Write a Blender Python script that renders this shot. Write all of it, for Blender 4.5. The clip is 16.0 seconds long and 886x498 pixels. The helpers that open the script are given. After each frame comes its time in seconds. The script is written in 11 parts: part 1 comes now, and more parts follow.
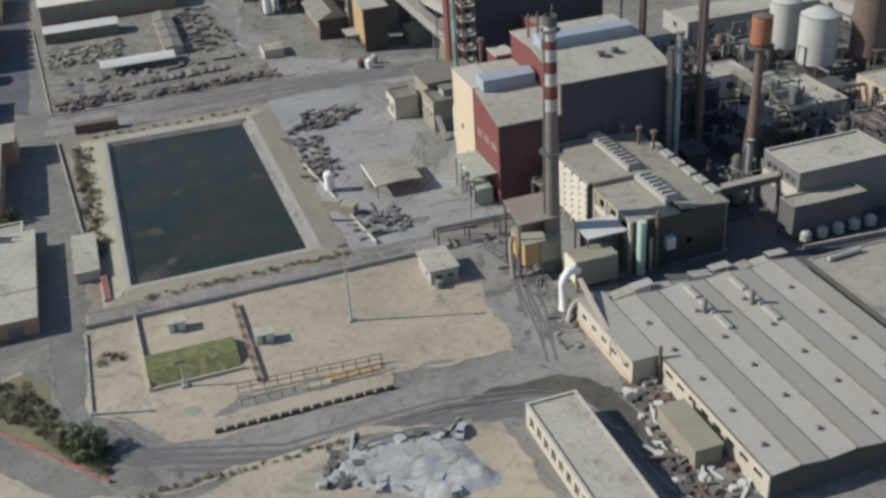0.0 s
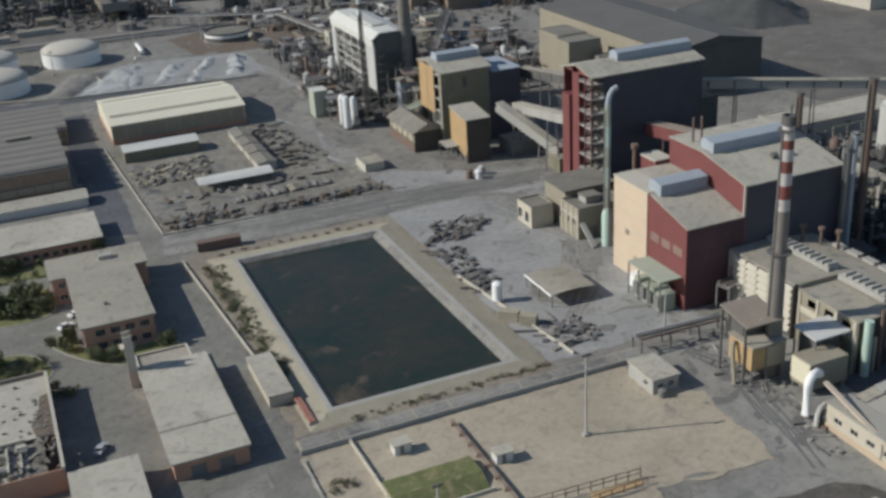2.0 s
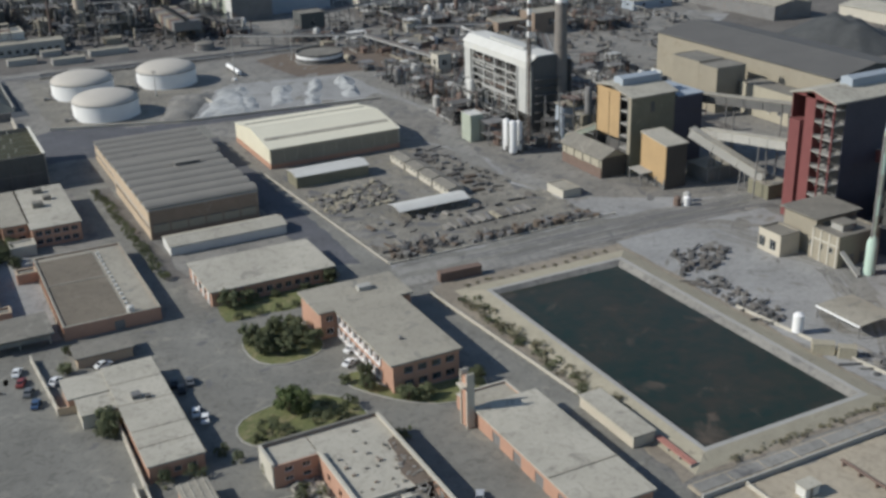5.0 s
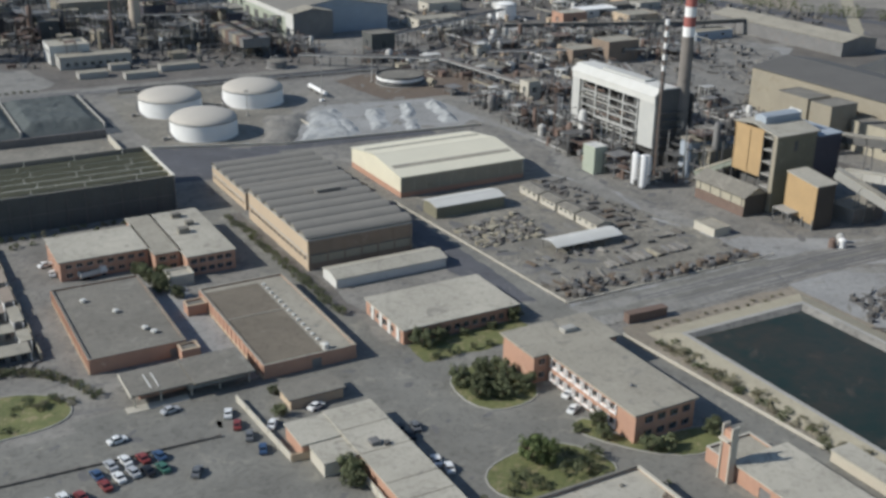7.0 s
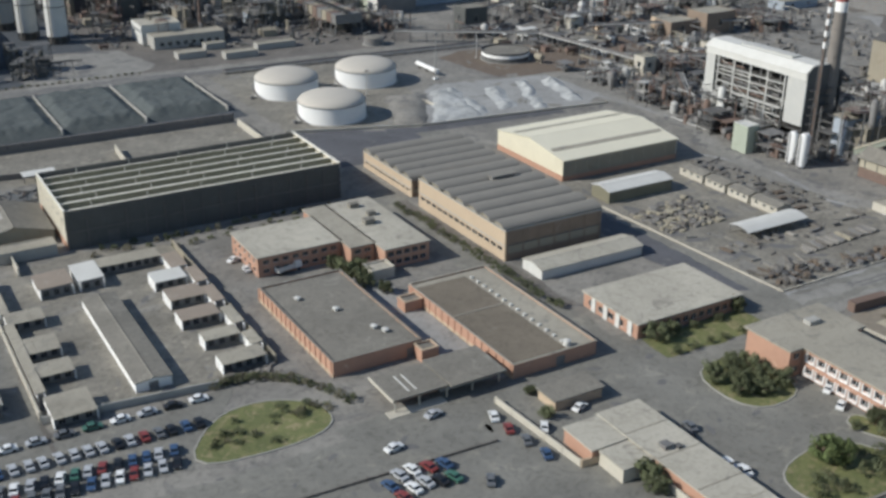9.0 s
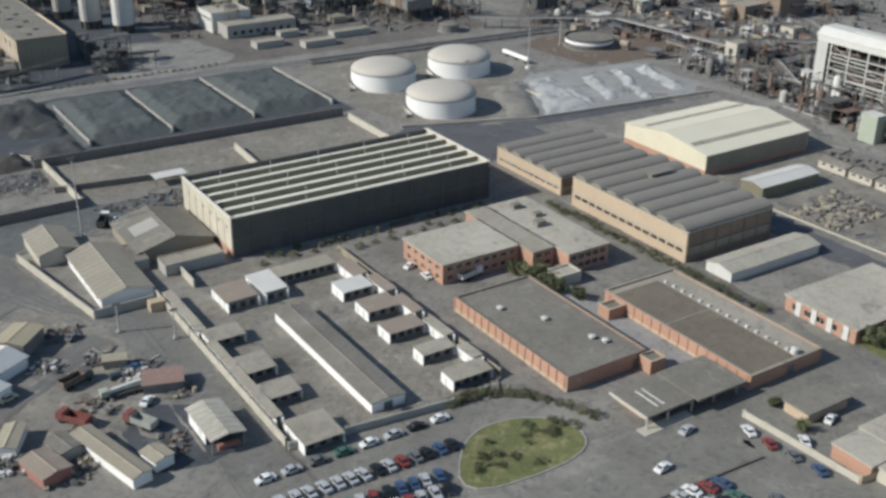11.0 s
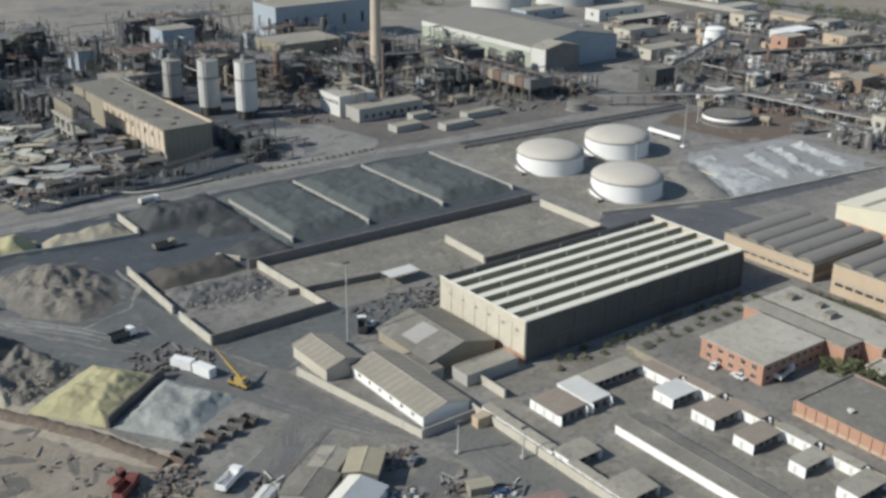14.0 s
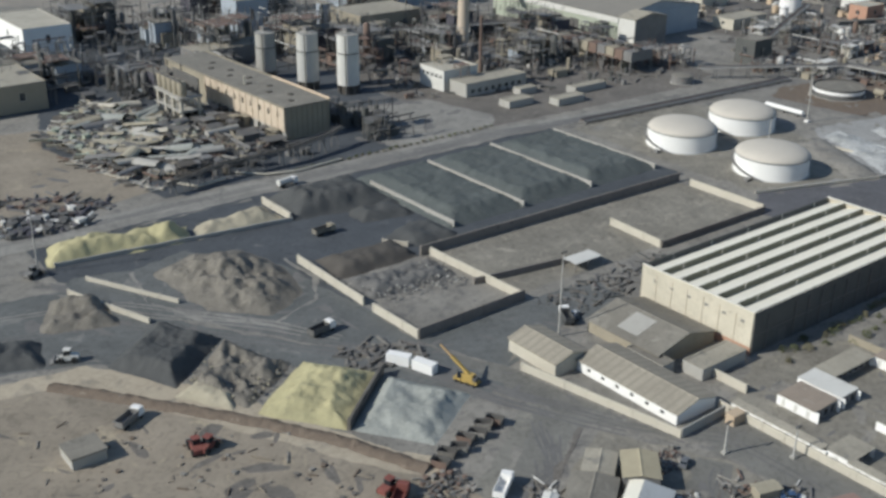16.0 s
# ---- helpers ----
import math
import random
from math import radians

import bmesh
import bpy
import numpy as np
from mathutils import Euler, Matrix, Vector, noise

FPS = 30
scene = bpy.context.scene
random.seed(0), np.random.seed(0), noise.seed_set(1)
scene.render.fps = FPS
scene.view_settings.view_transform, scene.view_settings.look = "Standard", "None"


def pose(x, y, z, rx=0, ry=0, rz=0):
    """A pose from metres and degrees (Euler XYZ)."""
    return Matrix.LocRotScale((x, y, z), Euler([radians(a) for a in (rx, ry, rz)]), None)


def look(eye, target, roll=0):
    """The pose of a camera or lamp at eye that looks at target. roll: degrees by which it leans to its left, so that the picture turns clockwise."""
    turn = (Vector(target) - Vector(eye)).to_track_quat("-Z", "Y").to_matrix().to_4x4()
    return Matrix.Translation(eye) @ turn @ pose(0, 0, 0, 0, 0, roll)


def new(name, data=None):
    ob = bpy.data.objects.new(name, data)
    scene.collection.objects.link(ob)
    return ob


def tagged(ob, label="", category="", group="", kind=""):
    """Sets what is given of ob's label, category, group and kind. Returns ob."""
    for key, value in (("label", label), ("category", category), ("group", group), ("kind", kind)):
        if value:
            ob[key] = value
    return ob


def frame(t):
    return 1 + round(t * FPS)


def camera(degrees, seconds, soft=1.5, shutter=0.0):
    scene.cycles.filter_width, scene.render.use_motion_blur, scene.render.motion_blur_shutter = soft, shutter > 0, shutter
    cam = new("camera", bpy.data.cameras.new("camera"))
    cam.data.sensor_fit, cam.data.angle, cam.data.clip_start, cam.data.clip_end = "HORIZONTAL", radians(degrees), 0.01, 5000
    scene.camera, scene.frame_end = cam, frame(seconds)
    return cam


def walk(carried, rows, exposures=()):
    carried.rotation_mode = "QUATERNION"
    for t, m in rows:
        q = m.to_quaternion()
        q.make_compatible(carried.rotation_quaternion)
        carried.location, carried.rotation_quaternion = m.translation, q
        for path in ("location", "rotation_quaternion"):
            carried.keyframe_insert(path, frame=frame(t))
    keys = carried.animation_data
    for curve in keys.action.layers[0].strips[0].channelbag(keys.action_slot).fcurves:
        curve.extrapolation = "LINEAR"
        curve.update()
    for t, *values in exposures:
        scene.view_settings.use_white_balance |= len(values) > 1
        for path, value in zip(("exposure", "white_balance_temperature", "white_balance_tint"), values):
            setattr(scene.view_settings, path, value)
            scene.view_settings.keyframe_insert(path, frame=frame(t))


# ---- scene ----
cam = camera(44.3, 16.0, soft=3.1)
METRES, EYE, TILT, LEAN, TURN = 500.0, 121.45, -29.68, 3.42, -19.0
ROWS = [
    (0.0, 0.0, 0.0, 0.0, -0.0, 0.0, -0.0),
    (0.5, -0.0294, 0.0039, -0.0008, -1.09, -0.32, 0.86),
    (1.0, -0.0613, 0.0091, -0.001, -2.1, 2.3, 1.18),
    (1.5, -0.0903, 0.0146, -0.001, -3.04, 4.21, 1.44),
    (2.0, -0.1211, 0.0213, -0.0006, -3.93, 6.1, 1.95),
    (2.5, -0.1492, 0.0282, 0.0003, -4.78, 7.14, 1.91),
    (3.0, -0.1802, 0.0349, 0.0016, -5.36, 6.77, 1.76),
    (3.5, -0.2087, 0.0418, 0.0032, -5.78, 6.5, 2.43),
    (4.0, -0.2393, 0.0495, 0.0051, -6.23, 6.14, 2.77),
    (4.5, -0.2676, 0.0565, 0.0077, -7.18, 6.97, 2.82),
    (7.0, -0.4157, 0.0965, 0.0293, -10.84, 7.96, 1.41),
    (7.5, -0.4434, 0.1047, 0.0339, -11.36, 9.08, 1.54),
    (8.0, -0.4737, 0.1138, 0.0392, -11.56, 9.73, 1.36),
    (8.5, -0.502, 0.1224, 0.0435, -11.45, 6.74, 2.44),
    (9.0, -0.5324, 0.1316, 0.049, -11.66, 6.08, 2.4),
    (11.5, -0.6781, 0.1832, 0.0798, -14.87, 4.28, 4.34),
    (12.0, -0.7078, 0.1955, 0.0864, -15.87, 4.67, 5.17),
    (12.5, -0.7356, 0.2074, 0.0922, -16.32, 4.88, 4.29),
    (13.0, -0.7652, 0.2211, 0.0983, -16.35, 3.82, 4.73),
    (13.5, -0.7923, 0.2345, 0.1037, -16.63, 4.63, 5.02),
    (14.0, -0.8213, 0.2488, 0.11, -16.89, 7.72, 5.42),
    (14.5, -0.8482, 0.2624, 0.1164, -17.22, 7.77, 5.8),
    (15.0, -0.8776, 0.2772, 0.1239, -17.73, 6.65, 5.92),
    (15.5, -0.9044, 0.2912, 0.131, -18.14, 6.36, 5.68),
    (16.0, -0.9337, 0.3068, 0.1379, -18.42, 5.7, 6.0),
]
walk(cam, [(t, pose(0, 0, EYE, TILT, LEAN, TURN) @ pose(METRES * x, METRES * y, METRES * z, 90 + pitch, roll, yaw)) for t, x, y, z, yaw, pitch, roll in ROWS],
     exposures=[(0.0, 0.03, 6420, 8), (1.5, -0.16, 6420, 8), (4.0, -0.11, 6350, 8), (8.0, 0.02, 6300, 8), (12.5, 0.07, 6430, 8), (14.5, 0.07, 6370, 7), (15.5, 0.07, 6370, 7), (16.0, 0.01, 6370, 7)])

# ---- world, sun, exposure ----
SUN_EL, SUN_AZ = radians(34.0), radians(162.0)   # the sun stands towards -x, a little to +y
world = bpy.data.worlds.new("sky")
scene.world = world
world.use_nodes = True
wn = world.node_tree.nodes
sky = wn.new("ShaderNodeTexSky")
sky.sky_type = "NISHITA"
sky.sun_disc = False
sky.sun_elevation = SUN_EL
sky.sun_rotation = radians(90.0) - SUN_AZ
sky.air_density, sky.dust_density, sky.ozone_density = 1.0, 0.4, 1.6
wn["Background"].inputs["Strength"].default_value = 0.1
world.node_tree.links.new(sky.outputs[0], wn["Background"].inputs["Color"])
sun = new("sun", bpy.data.lights.new("sun", "SUN"))
sun.data.energy, sun.data.angle, sun.data.color = 4.3, radians(0.6), (1.0, 0.955, 0.885)
sun.matrix_world = look((-300, 200, 300), Vector((-300, 200, 300)) - Vector((math.cos(SUN_EL) * math.cos(SUN_AZ), math.cos(SUN_EL) * math.sin(SUN_AZ), math.sin(SUN_EL))))

# ---- materials ----
def material(name, base, second=None, big=6.0, fine=0.7, amount=0.5, rough=0.85, metal=0.0, bump=0.15, third=None, third_at=0.62,
             stripes=None, per_object=0.0, trodden=0.0):
    """A weathered surface: two colours mixed by a broad and a fine noise, a third as stains, stripes=(axis, period, depth) as sheet ribs."""
    m = bpy.data.materials.new(name)
    m.use_nodes = True
    nt = m.node_tree
    n, l = nt.nodes, nt.links
    b = n["Principled BSDF"]
    b.inputs["Roughness"].default_value, b.inputs["Metallic"].default_value = rough, metal
    if "Specular IOR Level" in b.inputs:
        b.inputs["Specular IOR Level"].default_value = 0.3
    geo = n.new("ShaderNodeNewGeometry")

    def tex(size, detail, distort=0.0):
        t = n.new("ShaderNodeTexNoise")
        t.inputs["Scale"].default_value, t.inputs["Detail"].default_value = 1.0 / size, detail
        t.inputs["Roughness"].default_value, t.inputs["Distortion"].default_value = 0.62, distort
        l.new(geo.outputs["Position"], t.inputs["Vector"])
        return t

    def ramp(src, lo, hi):
        r = n.new("ShaderNodeMapRange")
        r.inputs["From Min"].default_value, r.inputs["From Max"].default_value = lo, hi
        l.new(src, r.inputs["Value"])
        return r.outputs[0]

    def mix(fac, a, c):
        x = n.new("ShaderNodeMix")
        x.data_type = "RGBA"
        l.new(fac, x.inputs["Factor"])
        for sock, val in ((x.inputs[6], a), (x.inputs[7], c)):
            if isinstance(val, tuple):
                sock.default_value = (*val, 1)
            else:
                l.new(val, sock)
        return x.outputs[2]

    second = second or tuple(c * 0.72 for c in base)
    broad, grain = tex(big, 5.0, 0.4), tex(fine, 4.0)
    s = n.new("ShaderNodeMath")
    s.operation = "MULTIPLY_ADD"
    s.inputs[1].default_value = 0.6
    l.new(broad.outputs[0], s.inputs[0])
    g2 = n.new("ShaderNodeMath")
    g2.operation = "MULTIPLY"
    g2.inputs[1].default_value = 0.4
    l.new(grain.outputs[0], g2.inputs[0])
    l.new(g2.outputs[0], s.inputs[2])
    half = 0.5 * (1.05 - amount) * 0.5 + 0.02
    col = mix(ramp(s.outputs[0], 0.5 - half, 0.5 + half), second, base)
    if third:
        st = tex(big * 0.55, 6.0, 1.2)
        col = mix(ramp(st.outputs[0], third_at, third_at + 0.12), col, third)
    if trodden:
        # scuffed darker wisps and broad paler drifts of dust
        wisp, drift = tex(3.2, 8.0, 2.2), tex(26.0, 6.0, 1.0)
        for src, lo, hi, mul in ((wisp, 0.5, 0.66, 1 - trodden), (drift, 0.5, 0.72, 1 + 0.8 * trodden), (drift, 0.47, 0.3, 1 - 0.7 * trodden)):
            hs = n.new("ShaderNodeHueSaturation")
            l.new(col, hs.inputs["Color"])
            r = n.new("ShaderNodeMapRange")
            r.inputs["From Min"].default_value, r.inputs["From Max"].default_value = lo, hi
            r.inputs["To Min"].default_value, r.inputs["To Max"].default_value = 1.0, mul
            l.new(src.outputs[0], r.inputs["Value"])
            l.new(r.outputs[0], hs.inputs["Value"])
            col = hs.outputs[0]
    if stripes:
        axis, period, depth = stripes
        sep = n.new("ShaderNodeSeparateXYZ")
        l.new(geo.outputs["Position"], sep.inputs[0])
        w = n.new("ShaderNodeMath")
        w.operation = "MULTIPLY"
        w.inputs[1].default_value = 2 * math.pi / period
        l.new(sep.outputs["XYZ".index(axis)], w.inputs[0])
        si = n.new("ShaderNodeMath")
        si.operation = "SINE"
        l.new(w.outputs[0], si.inputs[0])
        col = mix(ramp(si.outputs[0], 0.2, 1.0), col, tuple(c * (1 - depth) for c in base))
    if per_object:
        oi = n.new("ShaderNodeObjectInfo")
        hv = n.new("ShaderNodeHueSaturation")
        l.new(ramp(oi.outputs["Random"], 0.0, 1.0), hv.inputs["Value"])
        hv.inputs["Value"].default_value = 1.0
        r = n.new("ShaderNodeMapRange")
        r.inputs["To Min"].default_value, r.inputs["To Max"].default_value = 1 - per_object, 1 + per_object
        l.new(oi.outputs["Random"], r.inputs["Value"])
        l.new(r.outputs[0], hv.inputs["Value"])
        l.new(col, hv.inputs["Color"])
        col = hv.outputs[0]
    l.new(col, b.inputs["Base Color"])
    if bump:
        bp = n.new("ShaderNodeBump")
        bp.inputs["Strength"].default_value, bp.inputs["Distance"].default_value = bump, fine * 0.35
        l.new(grain.outputs[0], bp.inputs["Height"])
        l.new(bp.outputs[0], b.inputs["Normal"])
    return m


M = dict(
    dust=material("dusty_ground", (0.268, 0.252, 0.222), (0.182, 0.173, 0.155), 15, 2.6, 0.5, third=(0.145, 0.14, 0.133), third_at=0.55, trodden=0.3),
    asphalt=material("worn_asphalt", (0.222, 0.214, 0.187), (0.172, 0.166, 0.147), 13, 2.0, 0.5, third=(0.27, 0.256, 0.216), third_at=0.58, trodden=0.26),
    asphalt_dark=material("dark_asphalt", (0.125, 0.125, 0.135), (0.095, 0.095, 0.10), 14, 1.5, 0.4, third=(0.18, 0.175, 0.17), third_at=0.6, trodden=0.22),
    dusty_road=material("dusty_road", (0.29, 0.278, 0.25), (0.214, 0.206, 0.188), 12, 2.4, 0.5, third=(0.165, 0.16, 0.155), third_at=0.57, trodden=0.26),
    paleyard=material("pale_yard", (0.345, 0.34, 0.325), (0.26, 0.256, 0.245), 16, 1.6, 0.4, third=(0.22, 0.215, 0.2), third_at=0.6, trodden=0.24),
    sand=material("sandy_ground", (0.445, 0.385, 0.292), (0.345, 0.298, 0.228), 18, 1.4, 0.45, third=(0.25, 0.225, 0.185), third_at=0.56, trodden=0.2),
    darkearth=material("dark_earth", (0.178, 0.162, 0.142), (0.125, 0.115, 0.103), 12, 1.2, 0.4, third=(0.27, 0.25, 0.22), third_at=0.6, trodden=0.3),
    orehaul=material("ore_dusted_road", (0.148, 0.153, 0.149), (0.105, 0.11, 0.108), 12, 1.8, 0.45, third=(0.21, 0.205, 0.19), third_at=0.6, trodden=0.25),
    slagstone=material("grey_slag_stones", (0.165, 0.16, 0.15), (0.11, 0.108, 0.104), 3, 0.6, 0.6, third=(0.24, 0.23, 0.21), third_at=0.6),
    slagyard=material("dark_slag_yard", (0.085, 0.093, 0.102), (0.060, 0.066, 0.074), 12, 1.2, 0.4, third=(0.15, 0.148, 0.148), third_at=0.62, trodden=0.25),
    farland=material("dry_land", (0.31, 0.275, 0.23), (0.20, 0.19, 0.17), 90, 12, 0.4, third=(0.16, 0.16, 0.15), third_at=0.56, trodden=0.25),
    grass=material("lawn", (0.175, 0.18, 0.075), (0.11, 0.126, 0.052), 5, 0.6, 0.6, third=(0.25, 0.215, 0.12), third_at=0.52, trodden=0.2),
    leaf=material("foliage", (0.14, 0.155, 0.078), (0.095, 0.105, 0.058), 2.0, 0.5, 0.4, per_object=0.3),
    leaf_light=material("light_foliage", (0.15, 0.19, 0.07), (0.10, 0.125, 0.05), 2.0, 0.5, 0.4, per_object=0.2),
    leaf_dry=material("dry_shrub", (0.22, 0.20, 0.125), (0.15, 0.14, 0.09), 2.0, 0.5, 0.4, per_object=0.3),
    bark=material("bark", (0.15, 0.11, 0.08), None, 1.0, 0.2),
    brick=material("brick_masonry", (0.47, 0.28, 0.195), (0.38, 0.225, 0.16), 5, 0.5, 0.4, third=(0.53, 0.38, 0.28), third_at=0.62),
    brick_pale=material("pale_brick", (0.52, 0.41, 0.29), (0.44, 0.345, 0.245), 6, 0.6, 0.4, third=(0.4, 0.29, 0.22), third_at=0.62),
    beige=material("beige_render", (0.52, 0.47, 0.375), (0.44, 0.395, 0.315), 6, 0.6, 0.4, third=(0.38, 0.33, 0.26), third_at=0.62),
    pinkwall=material("salmon_cladding", (0.60, 0.48, 0.35), (0.53, 0.42, 0.31), 6, 0.6, 0.4, third=(0.48, 0.34, 0.24), third_at=0.64),
    cream=material("cream_sheet", (0.72, 0.68, 0.54), (0.64, 0.60, 0.48), 9, 0.9, 0.4, third=(0.56, 0.52, 0.42), third_at=0.66, stripes=("X", 1.0, 0.12)),
    creamwall=material("cream_cladding", (0.68, 0.63, 0.48), (0.6, 0.55, 0.42), 7, 0.8, 0.4, third=(0.5, 0.45, 0.35), third_at=0.66),
    white=material("white_paint", (0.82, 0.81, 0.78), (0.75, 0.74, 0.71), 5, 0.5, 0.35, third=(0.58, 0.55, 0.5), third_at=0.68),
    offwhite=material("faded_white_sheet", (0.62, 0.61, 0.57), (0.53, 0.52, 0.48), 5, 0.6, 0.4, third=(0.42, 0.38, 0.32), third_at=0.66),
    concrete=material("concrete", (0.40, 0.385, 0.35), (0.32, 0.31, 0.28), 7, 0.5, 0.4, third=(0.24, 0.23, 0.21), third_at=0.62),
    palewall=material("pale_concrete", (0.52, 0.48, 0.40), (0.44, 0.41, 0.34), 6, 0.5, 0.4, third=(0.33, 0.3, 0.25), third_at=0.62),
    roofgrey=material("bitumen_roof", (0.362, 0.332, 0.268), (0.297, 0.272, 0.222), 9, 0.8, 0.45, third=(0.22, 0.208, 0.182), third_at=0.57, trodden=0.2),
    roofdark=material("dark_felt_roof", (0.232, 0.214, 0.18), (0.18, 0.168, 0.143), 9, 0.8, 0.45, third=(0.275, 0.26, 0.222), third_at=0.57, trodden=0.22),
    roofpale=material("pale_gravel_roof", (0.46, 0.428, 0.357), (0.38, 0.352, 0.288), 9, 0.8, 0.45, third=(0.285, 0.265, 0.222), third_at=0.57, trodden=0.2),
    vault=material("fibre_cement_vault", (0.25, 0.234, 0.204), (0.197, 0.187, 0.166), 8, 0.7, 0.4, third=(0.165, 0.16, 0.15), third_at=0.6, stripes=("X", 1.1, 0.12)),
    millroof=material("dusty_sheet_roof", (0.385, 0.36, 0.31), (0.335, 0.315, 0.272), 9, 1.0, 0.4, third=(0.27, 0.26, 0.24), third_at=0.62, stripes=("Y", 1.1, 0.10), trodden=0.08),
    feltbrown=material("brown_felt_roof", (0.2, 0.17, 0.13), (0.152, 0.13, 0.1), 8, 0.8, 0.45, third=(0.25, 0.23, 0.195), third_at=0.64, trodden=0.2),
    # Brown masonry; also brick with its shade put into the colour.
    brownwall_shade=material("brown_and_shaded_masonry", (0.27, 0.205, 0.155), (0.205, 0.158, 0.12), 5, 0.5, 0.4, third=(0.32, 0.26, 0.205), third_at=0.62),
    millwall=material("pinkish_render", (0.56, 0.47, 0.365), (0.48, 0.40, 0.31), 6, 0.6, 0.4, third=(0.37, 0.31, 0.24), third_at=0.6, trodden=0.15),
    brownroof=material("brown_sheet_roof", (0.31, 0.255, 0.205), (0.25, 0.21, 0.17), 4, 0.5, 0.4, third=(0.40, 0.37, 0.32), third_at=0.6),
    depotroof=material("brown_grey_sheet_roof", (0.34, 0.307, 0.247), (0.268, 0.242, 0.196), 8, 0.8, 0.4, third=(0.39, 0.355, 0.287), third_at=0.6, stripes=("Y", 2.4, 0.25), trodden=0.15),
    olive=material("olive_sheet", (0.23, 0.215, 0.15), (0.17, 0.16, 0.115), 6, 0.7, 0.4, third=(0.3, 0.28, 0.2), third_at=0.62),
    # Near-black navy; on south walls it puts shade into the colour.
    navysheet_shade=material("navy_sheet_and_shade", (0.092, 0.088, 0.105), (0.07, 0.067, 0.08), 6, 0.7, 0.4, third=(0.085, 0.07, 0.075), third_at=0.64),
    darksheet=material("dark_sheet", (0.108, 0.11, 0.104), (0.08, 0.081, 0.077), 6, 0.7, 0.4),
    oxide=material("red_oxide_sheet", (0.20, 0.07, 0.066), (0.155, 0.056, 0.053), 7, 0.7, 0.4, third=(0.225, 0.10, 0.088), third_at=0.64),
    # Red oxide darkened, its shade put into the colour.
    oxide_shade=material("shaded_oxide_sheet", (0.105, 0.058, 0.062), (0.08, 0.045, 0.05), 7, 0.7, 0.4, third=(0.13, 0.085, 0.085), third_at=0.64),
    ochre=material("ochre_sheet", (0.45, 0.31, 0.16), (0.37, 0.255, 0.135), 6, 0.7, 0.4, third=(0.36, 0.25, 0.13), third_at=0.62),
    # Soot brown, also used to put shade into south walls.
    sootbrown_shade=material("soot_brown_and_shade", (0.10, 0.09, 0.078), (0.075, 0.068, 0.06), 6, 0.7, 0.4),
    rustbright=material("orange_rust", (0.36, 0.15, 0.08), (0.27, 0.12, 0.07), 2, 0.6, 0.4),
    silowhite=material("dull_silo_paint", (0.52, 0.51, 0.47), (0.42, 0.42, 0.4), 5, 0.6, 0.35),
    khakipale=material("pale_khaki_sheet", (0.42, 0.38, 0.29), (0.34, 0.31, 0.24), 8, 0.7, 0.4, third=(0.25, 0.23, 0.18), third_at=0.6),
    khaki=material("khaki_sheet", (0.33, 0.295, 0.225), (0.27, 0.24, 0.185), 6, 0.6, 0.4, third=(0.24, 0.2, 0.14), third_at=0.6),
    bluegrey=material("blue_grey_sheet", (0.36, 0.40, 0.44), (0.30, 0.335, 0.37), 6, 0.7, 0.4, third=(0.24, 0.26, 0.28), third_at=0.64),
    greensheet=material("pale_green_sheet", (0.40, 0.43, 0.34), (0.33, 0.355, 0.29), 5, 0.6, 0.4, third=(0.3, 0.3, 0.23), third_at=0.62),
    steel=material("dull_steel", (0.22, 0.215, 0.205), (0.15, 0.145, 0.14), 4, 0.5, 0.4, rough=0.6, third=(0.22, 0.14, 0.09), third_at=0.6),
    steel_dark=material("sooty_steel", (0.14, 0.136, 0.128), (0.092, 0.09, 0.087), 4, 0.5, 0.4, rough=0.7, third=(0.16, 0.12, 0.095), third_at=0.62),
    rust=material("rusty_steel", (0.195, 0.137, 0.108), (0.14, 0.10, 0.083), 3, 0.4, 0.4, third=(0.27, 0.21, 0.17), third_at=0.6),
    pipe=material("pale_pipe", (0.48, 0.47, 0.44), (0.38, 0.37, 0.34), 4, 0.5, 0.4, rough=0.5, third=(0.28, 0.25, 0.21), third_at=0.62),
    stackred=material("stack_red", (0.36, 0.13, 0.11), (0.29, 0.11, 0.095), 4, 0.5, 0.4),
    sootred=material("sooty_stack_red", (0.24, 0.085, 0.07), (0.16, 0.06, 0.05), 3, 0.5, 0.4, third=(0.1, 0.06, 0.05), third_at=0.58),
    sootwhite=material("sooty_stack_white", (0.56, 0.53, 0.50), (0.42, 0.39, 0.37), 3, 0.5, 0.4, third=(0.26, 0.22, 0.2), third_at=0.6),
    haul=material("grey_haul_road", (0.196, 0.191, 0.171), (0.146, 0.142, 0.128), 14, 2.2, 0.5, third=(0.27, 0.268, 0.262), third_at=0.6, trodden=0.24),
    stackgrey=material("stack_concrete", (0.24, 0.215, 0.19), (0.17, 0.155, 0.14), 5, 0.5, 0.4, third=(0.13, 0.12, 0.11), third_at=0.58),
    stacktan=material("stack_tan", (0.55, 0.46, 0.36), (0.46, 0.39, 0.31), 6, 0.6, 0.4),
    mint=material("mint_paint", (0.50, 0.62, 0.52), (0.40, 0.52, 0.44), 4, 0.5, 0.4, third=(0.55, 0.55, 0.5), third_at=0.6),
    sulphur=material("sulphur", (0.45, 0.412, 0.24), (0.365, 0.33, 0.19), 5, 0.7, 0.45, third=(0.33, 0.30, 0.19), third_at=0.6, bump=0.4, trodden=0.1),
    bluestone=material("blue_grey_ore", (0.34, 0.35, 0.32), (0.245, 0.255, 0.235), 4, 0.6, 0.55, third=(0.44, 0.44, 0.40), third_at=0.62, bump=0.4, trodden=0.12),
